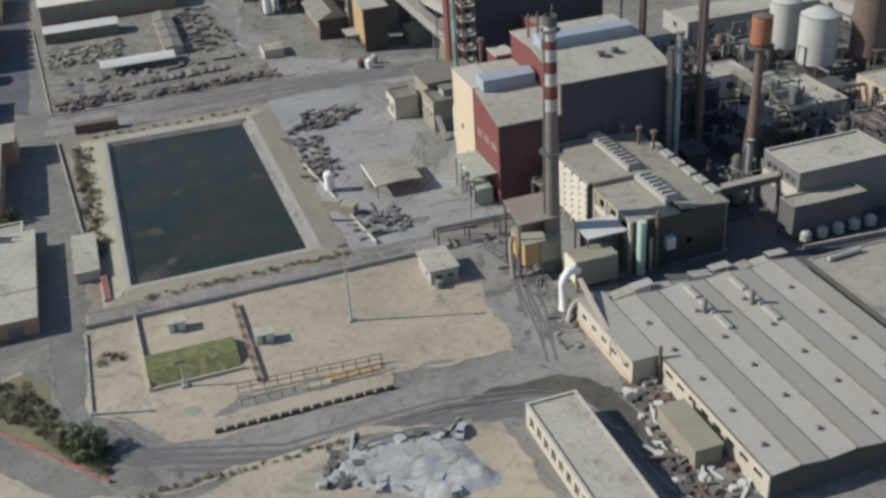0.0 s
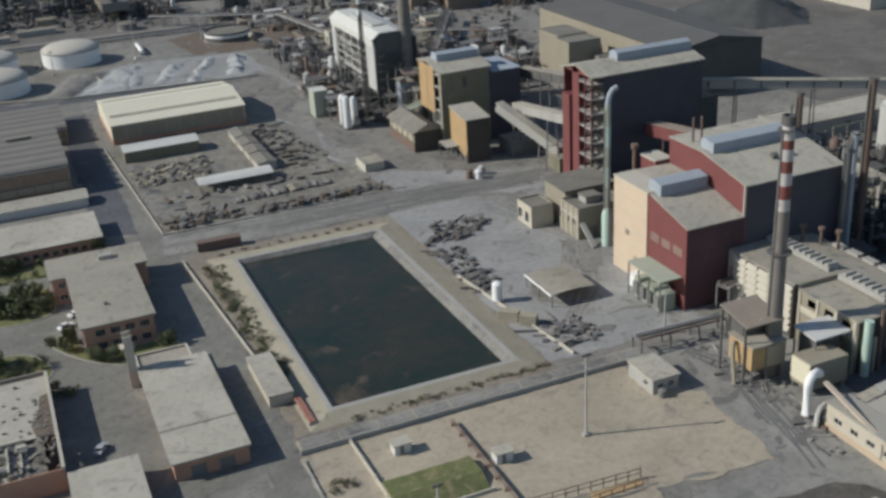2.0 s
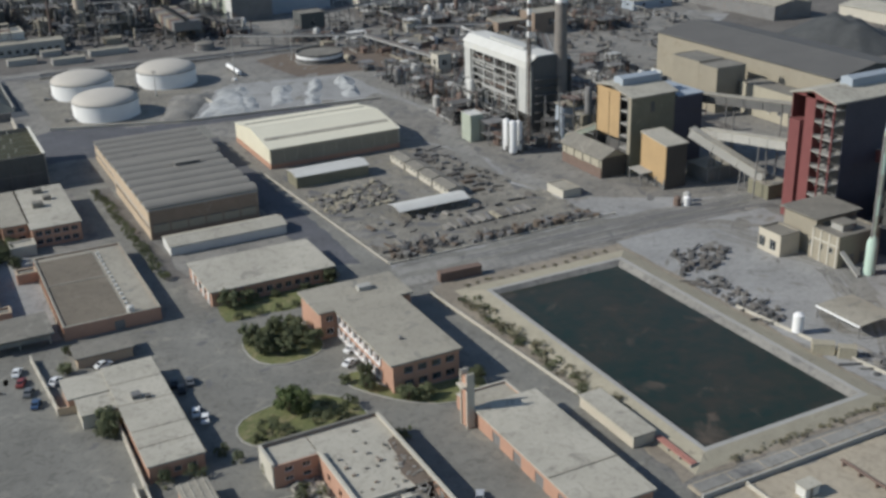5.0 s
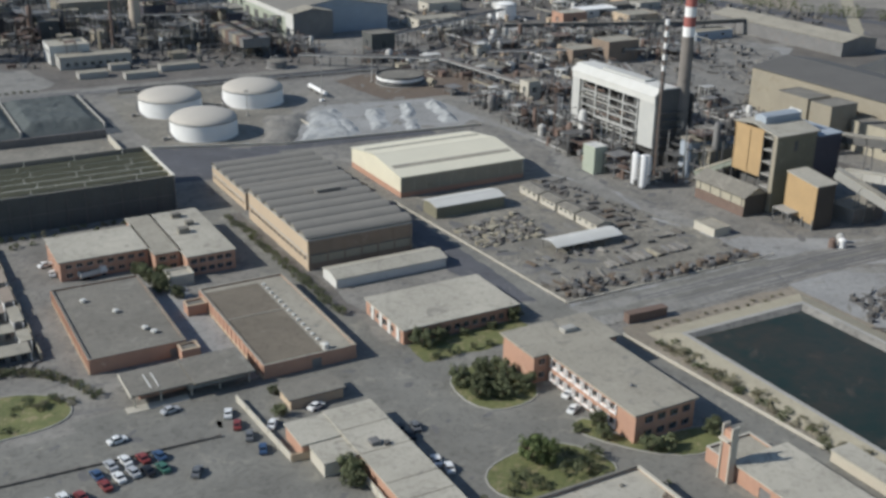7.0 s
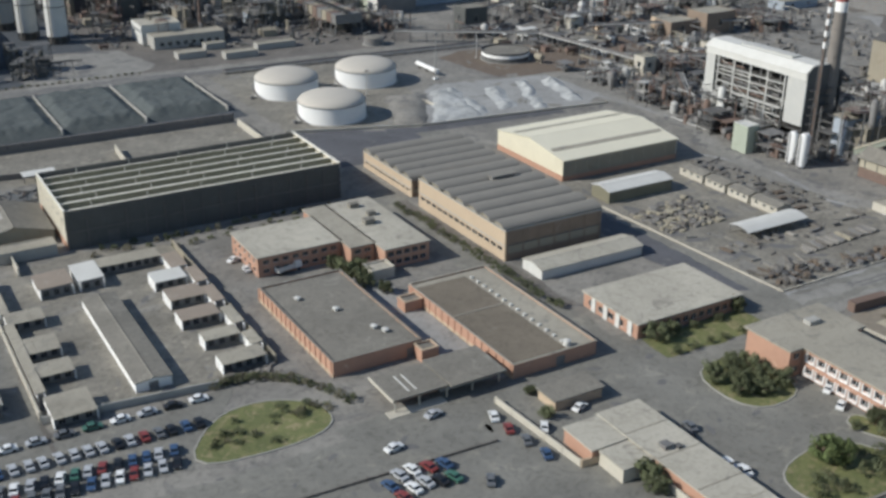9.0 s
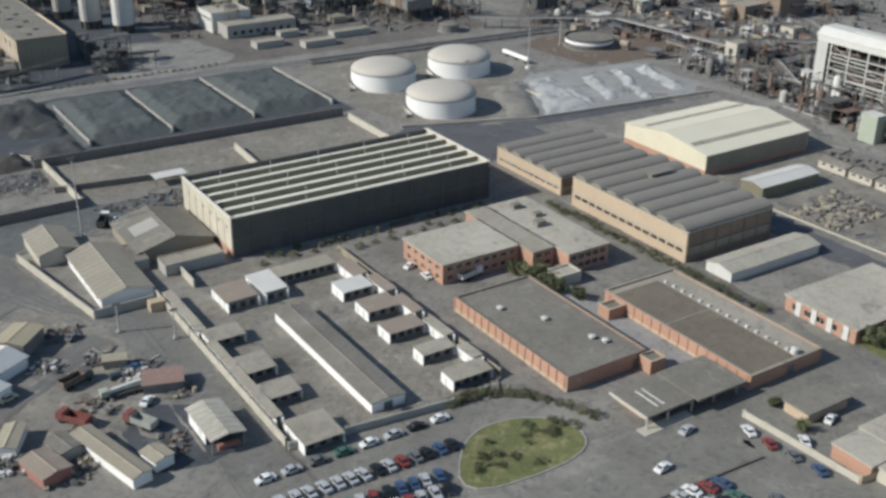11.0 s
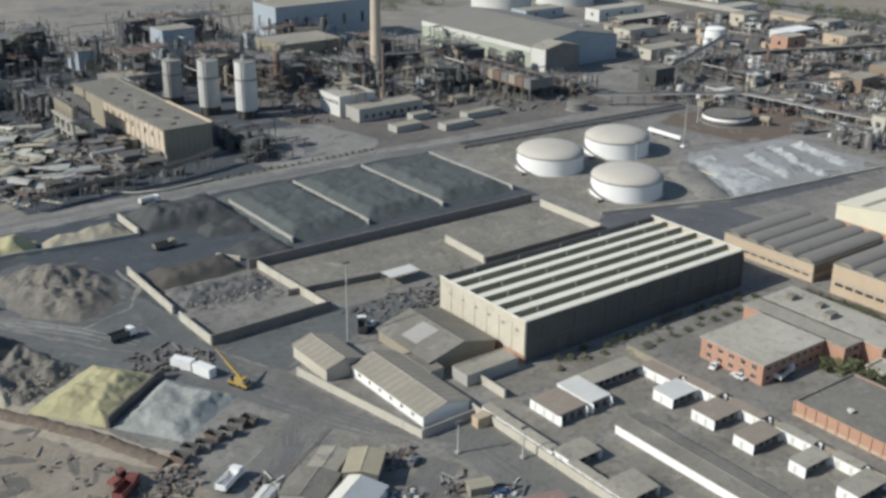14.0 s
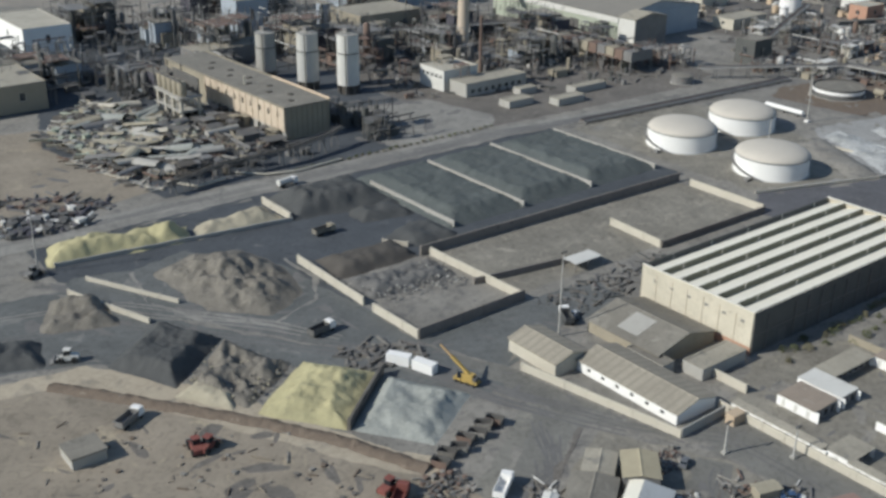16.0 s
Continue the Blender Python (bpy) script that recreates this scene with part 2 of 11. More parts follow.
    concentrate=material("dark_concentrate", (0.108, 0.12, 0.115), (0.08, 0.09, 0.088), 7, 0.8, 0.45, third=(0.19, 0.195, 0.175), third_at=0.62, bump=0.3, trodden=0.15),
    yarddust=material("brown_grey_yard", (0.262, 0.243, 0.203), (0.175, 0.163, 0.138), 10, 2.2, 0.5, third=(0.34, 0.312, 0.258), third_at=0.58, trodden=0.32),
    stain=material("oil_stain", (0.125, 0.122, 0.118), (0.175, 0.17, 0.163), 4, 0.8, 0.5),
    blackore=material("black_ore", (0.085, 0.087, 0.085), (0.06, 0.062, 0.062), 6, 0.7, 0.45, third=(0.13, 0.125, 0.115), third_at=0.62, bump=0.4),
    browntip=material("brown_spoil", (0.205, 0.187, 0.157), (0.14, 0.129, 0.11), 5, 0.8, 0.45, third=(0.32, 0.29, 0.235), third_at=0.6, bump=0.5, trodden=0.2),
    tantip=material("tan_spoil", (0.40, 0.36, 0.27), (0.31, 0.28, 0.21), 5, 0.8, 0.45, third=(0.24, 0.21, 0.165), third_at=0.6, bump=0.4),
    earth=material("brown_waste_earth", (0.305, 0.262, 0.205), (0.222, 0.193, 0.152), 16, 1.6, 0.4, third=(0.40, 0.345, 0.25), third_at=0.6, trodden=0.24),
    strip=material("pale_roof_strip", (0.75, 0.72, 0.62), (0.67, 0.64, 0.55), 8, 0.8, 0.4, third=(0.55, 0.5, 0.42), third_at=0.68),
    stuccopale=material("pale_stucco", (0.57, 0.525, 0.425), (0.485, 0.445, 0.355), 6, 0.7, 0.4, third=(0.42, 0.37, 0.29), third_at=0.6, trodden=0.12),
    gap=material("dark_roof_glazing", (0.20, 0.193, 0.135), (0.14, 0.136, 0.095), 6, 0.7, 0.4, rough=0.6),
    whitetip=material("white_grey_residue", (0.46, 0.465, 0.455), (0.29, 0.295, 0.285), 7, 1.0, 0.6, third=(0.19, 0.2, 0.195), third_at=0.56, bump=0.3),
    rubble=material("grey_rubble", (0.30, 0.28, 0.25), (0.2, 0.19, 0.17), 3, 0.6, 0.45, third=(0.4, 0.37, 0.32), third_at=0.6, bump=0.5, per_object=0.35, trodden=0.15),
    domewhite=material("tank_roof_paint", (0.53, 0.49, 0.425), (0.465, 0.43, 0.375), 7, 0.7, 0.4, third=(0.46, 0.43, 0.37), third_at=0.66),
    bankearth=material("dug_brown_earth", (0.185, 0.145, 0.11), (0.12, 0.095, 0.075), 3, 0.6, 0.5, third=(0.26, 0.22, 0.175), third_at=0.6, bump=0.6),
    scrub=material("dry_scrub_ground", (0.23, 0.205, 0.13), (0.165, 0.155, 0.09), 6, 0.9, 0.5, third=(0.13, 0.14, 0.07), third_at=0.55, bump=0.5),
    tyredirt=material("oily_dirt", (0.115, 0.104, 0.09), (0.085, 0.078, 0.068), 9, 1.2, 0.5, third=(0.17, 0.158, 0.14), third_at=0.6, trodden=0.3),
    ochreroof=material("cream_sheet_roof", (0.40, 0.355, 0.25), (0.33, 0.29, 0.205), 4, 0.5, 0.4, third=(0.27, 0.24, 0.175), third_at=0.6),
    bluepale=material("pale_blue_grey_roof", (0.40, 0.42, 0.43), (0.32, 0.335, 0.345), 5, 0.6, 0.4, third=(0.25, 0.255, 0.25), third_at=0.6, stripes=("X", 1.2, 0.08)),
    redroof=material("faded_pink_roof", (0.30, 0.20, 0.165), (0.235, 0.165, 0.14), 4, 0.5, 0.4, third=(0.34, 0.29, 0.25), third_at=0.58),
    tealbox=material("teal_paint", (0.075, 0.105, 0.11), (0.055, 0.08, 0.085), 3, 0.5, 0.4, rough=0.6),
    hallroof=material("sooty_sheet_roof", (0.132, 0.127, 0.119), (0.100, 0.097, 0.092), 10, 1.0, 0.45, third=(0.2, 0.19, 0.165), third_at=0.62, stripes=("Y", 1.4, 0.1)),
    kerbdark=material("dark_kerb", (0.09, 0.085, 0.08), None, 2, 0.4),
    redwall=material("red_pipe_paint", (0.36, 0.17, 0.135), (0.29, 0.145, 0.12), 3, 0.4, 0.4),
    yellowpaint=material("yellow_paint", (0.46, 0.32, 0.10), (0.38, 0.27, 0.09), 3, 0.4, 0.4, rough=0.5),
    tyre=material("tyre_rubber", (0.03, 0.03, 0.03), None, 1, 0.2),
)


def plain(name, col, rough=0.3, metal=0.0):
    m = bpy.data.materials.new(name)
    m.use_nodes = True
    b = m.node_tree.nodes["Principled BSDF"]
    b.inputs["Base Color"].default_value = (*col, 1)
    b.inputs["Roughness"].default_value, b.inputs["Metallic"].default_value = rough, metal
    return m


M["glass"] = plain("window_glass", (0.025, 0.03, 0.035), 0.12)
M["carglass"] = plain("car_glass", (0.02, 0.025, 0.03), 0.08)


def water_material():
    m = material("pond_water", (0.016, 0.03, 0.024), (0.042, 0.038, 0.028), 26, 3.0, 0.75, rough=0.3, bump=0.03, third=(0.10, 0.08, 0.06), third_at=0.57)
    m.node_tree.nodes["Principled BSDF"].inputs["Specular IOR Level"].default_value = 0.2
    return m


M["water"] = water_material()

# ---- building blocks ----
class Geo:
    """Gathers the faces of one mesh."""

    def __init__(self):
        self.v, self.f, self.s = [], [], []

    def face(self, pts, smooth=False):
        i = len(self.v)
        self.v.extend([tuple(p) for p in pts])
        self.f.append(tuple(range(i, i + len(pts))))
        self.s.append(smooth)

    def box(self, x0, y0, z0, x1, y1, z1):
        i = len(self.v)
        self.v += [(x0, y0, z0), (x1, y0, z0), (x1, y1, z0), (x0, y1, z0), (x0, y0, z1), (x1, y0, z1), (x1, y1, z1), (x0, y1, z1)]
        for q in ((3, 2, 1, 0), (4, 5, 6, 7), (0, 1, 5, 4), (1, 2, 6, 5), (2, 3, 7, 6), (3, 0, 4, 7)):
            self.f.append(tuple(i + k for k in q))
            self.s.append(False)
        return self

    def lattice(self, us, zs, at, d0, d1):
        """One frame in a grid of bars: every second cell of the middle row is open."""
        n, m, i = len(us), len(zs), len(self.v)
        for d in (d0, d1):
            self.v += [at(u, d, z) for z in zs for u in us]

        def solid(a, b):
            return 0 <= a < n - 1 and 0 <= b < m - 1 and not (b % 2 and a % 2)
        for b in range(m - 1):
            for a in range(n - 1):
                if not solid(a, b):
                    continue
                q = [i + b * n + a, i + b * n + a + 1, i + (b + 1) * n + a + 1, i + (b + 1) * n + a]
                r = [x + n * m for x in q]
                new_faces = [tuple(q), tuple(reversed(r))]
                for k, (e, f) in enumerate(((a, b - 1), (a + 1, b), (a, b + 1), (a - 1, b))):
                    if not solid(e, f):
                        new_faces.append((q[k], r[k], r[(k + 1) % 4], q[(k + 1) % 4]))
                self.f += new_faces
                self.s += [False] * len(new_faces)
        return self

    def beam(self, p, q, w, h):
        """A square bar from p to q."""
        p, q = Vector(p), Vector(q)
        d = (q - p).normalized()
        side = d.cross(Vector((0, 0, 1)))
        side = Vector((1, 0, 0)) if side.length < 1e-3 else side.normalized()
        up = side.cross(d)
        i = len(self.v)
        for e in (p, q):
            for a, b in ((-1, -1), (1, -1), (1, 1), (-1, 1)):
                self.v.append(tuple(e + side * (a * w / 2) + up * (b * h / 2)))
        for k in ((0, 1, 2, 3), (7, 6, 5, 4), (0, 4, 5, 1), (1, 5, 6, 2), (2, 6, 7, 3), (3, 7, 4, 0)):
            self.f.append(tuple(i + x for x in k))
            self.s.append(False)
        return self

    def prism(self, pts, z0, z1):
        n, i = len(pts), len(self.v)
        self.v += [(x, y, z0) for x, y in pts] + [(x, y, z1) for x, y in pts]
        self.f += [tuple(i + n + k for k in range(n)), tuple(i + n - 1 - k for k in range(n))]
        self.f += [(i + k, i + (k + 1) % n, i + n + (k + 1) % n, i + n + k) for k in range(n)]
        self.s += [False] * (n + 2)
        return self

    def extrude(self, prof, axis, lo, hi, smooth=False):
        """A closed outline of (across, z) drawn out along x or y."""
        n, i = len(prof), len(self.v)
        for e in (lo, hi):
            self.v += [(e, a, z) if axis == "x" else (a, e, z) for a, z in prof]
        self.f += [tuple(i + k for k in range(n)), tuple(i + 2 * n - 1 - k for k in range(n))]
        self.s += [False, False]
        self.f += [(i + k, i + (k + 1) % n, i + n + (k + 1) % n, i + n + k) for k in range(n)]
        self.s += [smooth] * n
        return self

    def lathe(self, x, y, prof, n=20, cap=True):
        """An outline of (radius, z) turned about the upright at x, y."""
        i = len(self.v)
        for r, z in prof:
            self.v += [(x + r * math.cos(2 * math.pi * k / n), y + r * math.sin(2 * math.pi * k / n), z) for k in range(n)]
        for j in range(len(prof) - 1):
            for k in range(n):
                a, b = i + j * n + k, i + j * n + (k + 1) % n
                self.f.append((a, b, b + n, a + n))
                self.s.append(True)
        if cap:
            self.f += [tuple(i + k for k in reversed(range(n))), tuple(i + (len(prof) - 1) * n + k for k in range(n))]
            self.s += [False, False]
        return self

    def tube(self, pts, r, n=8):
        """A round pipe along pts."""
        pts = [Vector(p) for p in pts]
        i = len(self.v)
        for j, p in enumerate(pts):
            d = (pts[min(j + 1, len(pts) - 1)] - pts[max(j - 1, 0)]).normalized()
            side = d.cross(Vector((0, 0, 1)))
            side = Vector((1, 0, 0)) if side.length < 1e-3 else side.normalized()
            up = side.cross(d)
            self.v += [tuple(p + side * (r * math.cos(2 * math.pi * k / n)) + up * (r * math.sin(2 * math.pi * k / n))) for k in range(n)]
        for j in range(len(pts) - 1):
            for k in range(n):
                a, b = i + j * n + k, i + j * n + (k + 1) % n
                self.f.append((a, b, b + n, a + n))
                self.s.append(True)
        self.f += [tuple(i + k for k in reversed(range(n))), tuple(i + (len(pts) - 1) * n + k for k in range(n))]
        self.s += [False, False]
        return self

    def wall(self, side, pos, a0, a1, z0, z1, holes=(), thick=0.3):
        """A wall slab with openings right through it. side: w, e, s, n (the way it faces); holes: (a0, a1, z0, z1)."""
        inn = {"w": 1, "s": 1, "e": -1, "n": -1}[side] * thick

        def P(a, d, z):
            return (pos + d, a, z) if side in "we" else (a, pos + d, z)
        ac = sorted({a0, a1, *[h[0] for h in holes], *[h[1] for h in holes]})
        zc = sorted({z0, z1, *[h[2] for h in holes], *[h[3] for h in holes]})
        for p, q in zip(ac, ac[1:]):
            for r, s in zip(zc, zc[1:]):
                ma, mz = (p + q) / 2, (r + s) / 2
                if any(h[0] < ma < h[1] and h[2] < mz < h[3] for h in holes):
                    continue
                for d in (0, inn):
                    self.face([P(p, d, r), P(q, d, r), P(q, d, s), P(p, d, s)])
        for h in (*holes, (a0, a1, z0, z1)):
            for (pa, pz), (qa, qz) in (((h[0], h[2]), (h[1], h[2])), ((h[1], h[2]), (h[1], h[3])), ((h[1], h[3]), (h[0], h[3])), ((h[0], h[3]), (h[0], h[2]))):
                self.face([P(pa, 0, pz), P(qa, 0, qz), P(qa, inn, qz), P(pa, inn, pz)])
        return self


def mesh_of(name, g, mat):
    me = bpy.data.meshes.new(name)
    me.from_pydata(g.v, [], g.f)
    me.polygons.foreach_set("use_smooth", g.s)
    if any(g.s) and len(g.f) < 4000:
        me.set_sharp_from_angle(angle=radians(42))
    if mat:
        me.materials.append(M[mat] if isinstance(mat, str) else mat)
    me.update()
    return me


def part(name, g, mat, parent, label=""):
    ob = new(name, g if isinstance(g, bpy.types.Mesh) else mesh_of(name, g, mat))
    ob.parent = parent
    if label:
        ob["label"] = label
    return ob


def thing(name, label, category, at=(0, 0, 0), group="", turn=0.0, kind=""):
    e = new(name)
    e.empty_display_size = 0.5
    e.matrix_basis = pose(at[0], at[1], at[2] if len(at) > 2 else 0, 0, 0, turn)
    return tagged(e, label, category, group, kind)


def single(name, g, mat, label, category, at=(0, 0, 0), group="", turn=0.0, kind=""):
    ob = new(name, g if isinstance(g, bpy.types.Mesh) else mesh_of(name, g, mat))
    ob.matrix_basis = pose(at[0], at[1], at[2] if len(at) > 2 else 0, 0, 0, turn)
    return tagged(ob, label, category, group, kind)


def patch(name, pts, z, mat, label, ragged=1.0):
    """A flat area of the ground with an uneven, crumbling edge."""
    g, rim = Geo(), []
    for (x0, y0), (x1, y1) in zip(pts, [*pts[1:], pts[0]]):
        n = max(1, int(math.hypot(x1 - x0, y1 - y0) / 1.6))
        for k in range(n):
            x, y = x0 + (x1 - x0) * k / n, y0 + (y1 - y0) * k / n
            at = Vector((x * 0.17, y * 0.17, z * 50))
            rim.append((x + 1.1 * ragged * noise.fractal(at, 0.8, 2.0, 4), y + 1.1 * ragged * noise.fractal(at + Vector((31, 7, 0)), 0.8, 2.0, 4)))
    g.face([(x, y, z) for x, y in rim])
    return tagged(new(name, mesh_of(name, g, mat)), label, "ground", "", "structure")


def window(parent, side, pos, h, mat="offwhite", inset=0.12, bars=1):
    """A framed pane in an opening h of a wall."""
    s = {"w": 1, "s": 1, "e": -1, "n": -1}[side] * inset

    def slab(g, a0, a1, z0, z1, d0, d1):
        if side in "we":
            g.box(pos + min(d0, d1), a0, z0, pos + max(d0, d1), a1, z1)
        else:
            g.box(a0, pos + min(d0, d1), z0, a1, pos + max(d0, d1), z1)
    a0, a1, z0, z1 = h
    g, w = Geo(), 0.09
    us = [a0, a0 + w]
    for k in range(bars):
        m = a0 + (a1 - a0) * (k + 1) / (bars + 1)
        us += [m - w / 2, m + w / 2]
    us += [a1 - w, a1]
    zs = [z0, z0 + w, z1 - w, z1]
    g.lattice(us, zs, (lambda a, d, z: (pos + d, a, z)) if side in "we" else (lambda a, d, z: (a, pos + d, z)), s, s * 1.7)
    fr = part("window", g, mat, parent)
    g = Geo()
    slab(g, a0 + w / 2, a1 - w / 2, z0 + w / 2, z1 - w / 2, s * 1.3, s * 1.5)
    part("pane", g, "glass", fr)
    return fr


def door(parent, side, pos, h, mat="steel"):
    s = {"w": 1, "s": 1, "e": -1, "n": -1}[side] * 0.12
    a0, a1, z0, z1 = h
    g = Geo()
    lo, hi = sorted((pos + s, pos + s * 1.8))
    n = 3
    for k in range(n):
        p, q = z0 + (z1 - z0) * k / n + 0.03, z0 + (z1 - z0) * (k + 1) / n
        g.box(lo, a0, p, hi, a1, q) if side in "we" else g.box(a0, lo, p, a1, hi, q)
    return part("door", g, mat, parent)


def row_of(a0, a1, n, width, z0, z1):
    """n openings spread evenly."""
    step = (a1 - a0) / n
    return [(a0 + step * (k + 0.5) - width / 2, a0 + step * (k + 0.5) + width / 2, z0, z1) for k in range(n)]


def block(name, label, u0, v0, u1, v1, h, wall="brick", roof="roofgrey", wins=None, doors=None, parapet=0.35, overhang=0.0,
          category="building", group="", base=0.0, coping=None, frame="offwhite"):
    """A flat-roofed building: four walls with openings, a roof slab, a coping, windows and doors. Corner u0, v0 is its origin."""
    e = thing(name, label, category, (u0, v0, base), group)
    U, V = u1 - u0, v1 - v0
    wins, doors = wins or {}, doors or {}
    for side, pos, a1 in (("w", 0, V), ("e", U, V), ("s", 0, U), ("n", V, U)):
        hw, hd = wins.get(side, []), doors.get(side, [])
        t = 0.3
        lo, hi = (0, a1) if side in "we" else (t, a1 - t)
        g = Geo().wall(side, pos, lo, hi, 0, h + parapet, [*hw, *hd], t)
        wl = part("wall", g, wall, e)
        for x in hw:
            window(wl, side, pos, x, frame)
        for x in hd:
            door(wl, side, pos, x)
    o = overhang
    if o:
        g = Geo().box(-o, -o, h + parapet + 0.003, U + o, V + o, h + parapet + 0.35)
    else:
        g = Geo().box(0.3, 0.3, h - 0.25, U - 0.3, V - 0.3, h)
    part("roof", g, roof, e)
    if not o:
        g, c = Geo(), 0.12
        z = h + parapet
        g.box(-c, -c, z, U + c, 0.3 + c, z + 0.1)
        g.box(-c, V - 0.3 - c, z, U + c, V + c, z + 0.1)
        g.box(-c, 0.3 + c, z, 0.3 + c, V - 0.3 - c, z + 0.1)
        g.box(U - 0.3 - c, 0.3 + c, z, U + c, V - 0.3 - c, z + 0.1)
        part("coping", g, coping or roof, e)
    return e


def gabled(name, label, u0, v0, u1, v1, eave, ridge, along="x", wall="creamwall", roof="cream", overhang=0.5, category="shed", group="",
           wins=None, doors=None, gable=None, plinth=None):
    """A shed with a double-pitched roof whose ridge runs along x or y."""
    e = thing(name, label, category, (u0, v0, 0), group)
    U, V = u1 - u0, v1 - v0
    wins, doors = wins or {}, doors or {}
    t = 0.25
    for side, pos, a1 in (("w", 0, V), ("e", U, V), ("s", 0, U), ("n", V, U)):
        hw, hd = wins.get(side, []), doors.get(side, [])
        lo, hi = (0, a1) if side in "we" else (t, a1 - t)
        wl = part("wall", Geo().wall(side, pos, lo, hi, plinth or 0, eave, [*hw, *hd], t), wall, e)
        for x in hw:
            window(wl, side, pos, x)
        for x in hd:
            door(wl, side, pos, x)
        if plinth:
            part("plinth", Geo().wall(side, pos - (0.05 if side in "ws" else -0.05), lo, hi, 0, plinth, [], t), "brick", e)
    W = V if along == "x" else U
    L = U if along == "x" else V
    for k, lo in ((0, 0.0), (1, L - t)):
        part("gable", Geo().extrude([(0, eave), (W, eave), (W / 2, ridge)], along, lo, lo + t), gable or wall, e)
    th, o = 0.18, overhang
    sl = (ridge - eave) / (W / 2)
    for sgn in (0, 1):
        a, b = (-o, W / 2) if not sgn else (W / 2, W + o)
        za, zb = (eave - o * sl, ridge) if not sgn else (ridge, eave - o * sl)
        part("roof", Geo().extrude([(a, za + 0.01), (b, zb + 0.01), (b, zb + th), (a, za + th)], along, -o, L + o), roof, e)
    part("ridge_cap", Geo().extrude([(W / 2 - 0.4, ridge + th - 0.4 * sl + 0.01), (W / 2, ridge + th + 0.01), (W / 2 + 0.4, ridge + th - 0.4 * sl + 0.01), (W / 2, ridge + th + 0.12)], along, -o, L + o), roof, e)
    return e


def fence_wall(name, label, p, q, h, mat="palewall", thick=0.35, bay=6.0, group="yard walls"):
    """A masonry yard wall of panels between piers, with a coping."""
    p, q = Vector((*p, 0)), Vector((*q, 0))
    L = (q - p).length
    e = thing(name, label, "wall", p, group, math.degrees(math.atan2(q.y - p.y, q.x - p.x)), "structure")
    n = max(1, round(L / bay))
    for k in range(n):
        part("panel", Geo().box(L * k / n, -thick / 2, 0, L * (k + 1) / n, thick / 2, h + random.uniform(-0.04, 0.04)), mat, e)
    for k in range(n + 1):
        x = L * k / n
        part("pier", Geo().box(x - 0.25, -thick / 2 - 0.1, 0, x + 0.25, thick / 2 + 0.1, h + 0.12), mat, e)
    return e


def heap(name, label, pts, h, mat, cell=0.9, seed=1, rough=0.35, edge=5.0, category="pile", z=0.0, flat=0.0, dents=()):
    """A tipped heap over the outline pts: it rises from the rim over the width edge, with a lumpy top."""
    xs, ys = [p[0] for p in pts], [p[1] for p in pts]
    cx, cy = sum(xs) / len(xs), sum(ys) / len(ys)
    x0, x1, y0, y1 = min(xs), max(xs), min(ys), max(ys)
    nx, ny = int((x1 - x0) / cell) + 2, int((y1 - y0) / cell) + 2
    edges = [(pts[i], pts[(i + 1) % len(pts)]) for i in range(len(pts))]
    orient = 1 if sum(a[0] * b[1] - b[0] * a[1] for a, b in edges) > 0 else -1

    def depth(x, y):
        d = 1e9
        for (ax, ay), (bx, by) in edges:
            L = math.hypot(bx - ax, by - ay)
            d = min(d, orient * ((bx - ax) * (y - ay) - (by - ay) * (x - ax)) / L)
        return d
    g = Geo()
    idx = {}
    for j in range(ny + 1):
        for i in range(nx + 1):
            x, y = x0 + (x1 - x0) * i / nx, y0 + (y1 - y0) * j / ny
            d = depth(x, y) + (0.5 if flat else 1.6) * noise.noise(Vector((x * 0.16, y * 0.16, seed)))
            if d < -1.2:
                continue
            k = min(1.0, max(0.0, d / edge))
            k = k if flat else math.sin(k * math.pi / 2) ** 1.3
            lump = noise.fractal(Vector((x * 0.13, y * 0.13, seed * 3.1)), 0.9, 2.1, 5)
            ridge = abs(noise.noise(Vector((x * 0.22, y * 0.22, seed * 7.7))))
            fine = noise.fractal(Vector((x * 0.55, y * 0.55, seed * 1.7)), 0.8, 2.1, 4)
            crag = noise.fractal(Vector((x * 1.3, y * 1.3, seed * 2.3)), 0.9, 2.0, 3)
            zz = h * k * (1 + rough * lump - rough * 0.7 * ridge) + (0.26 * fine + 0.13 * crag) * min(1.0, k * 2)
            for dx, dy, dr, dd in dents:
                zz -= dd * math.exp(-((x - dx) ** 2 + (y - dy) ** 2) / (dr * dr)) * k
            idx[i, j] = len(g.v)
            g.v.append((x - cx, y - cy, max(-0.05, zz) if d > 0 else -0.05))
    for j in range(ny):
        for i in range(nx):
            q = [(i, j), (i + 1, j), (i + 1, j + 1), (i, j + 1)]
            if all(c in idx for c in q):
                g.f.append(tuple(idx[c] for c in q))
                g.s.append(True)
    return single(name, g, mat, label, category, (cx, cy, z), kind="stuff")

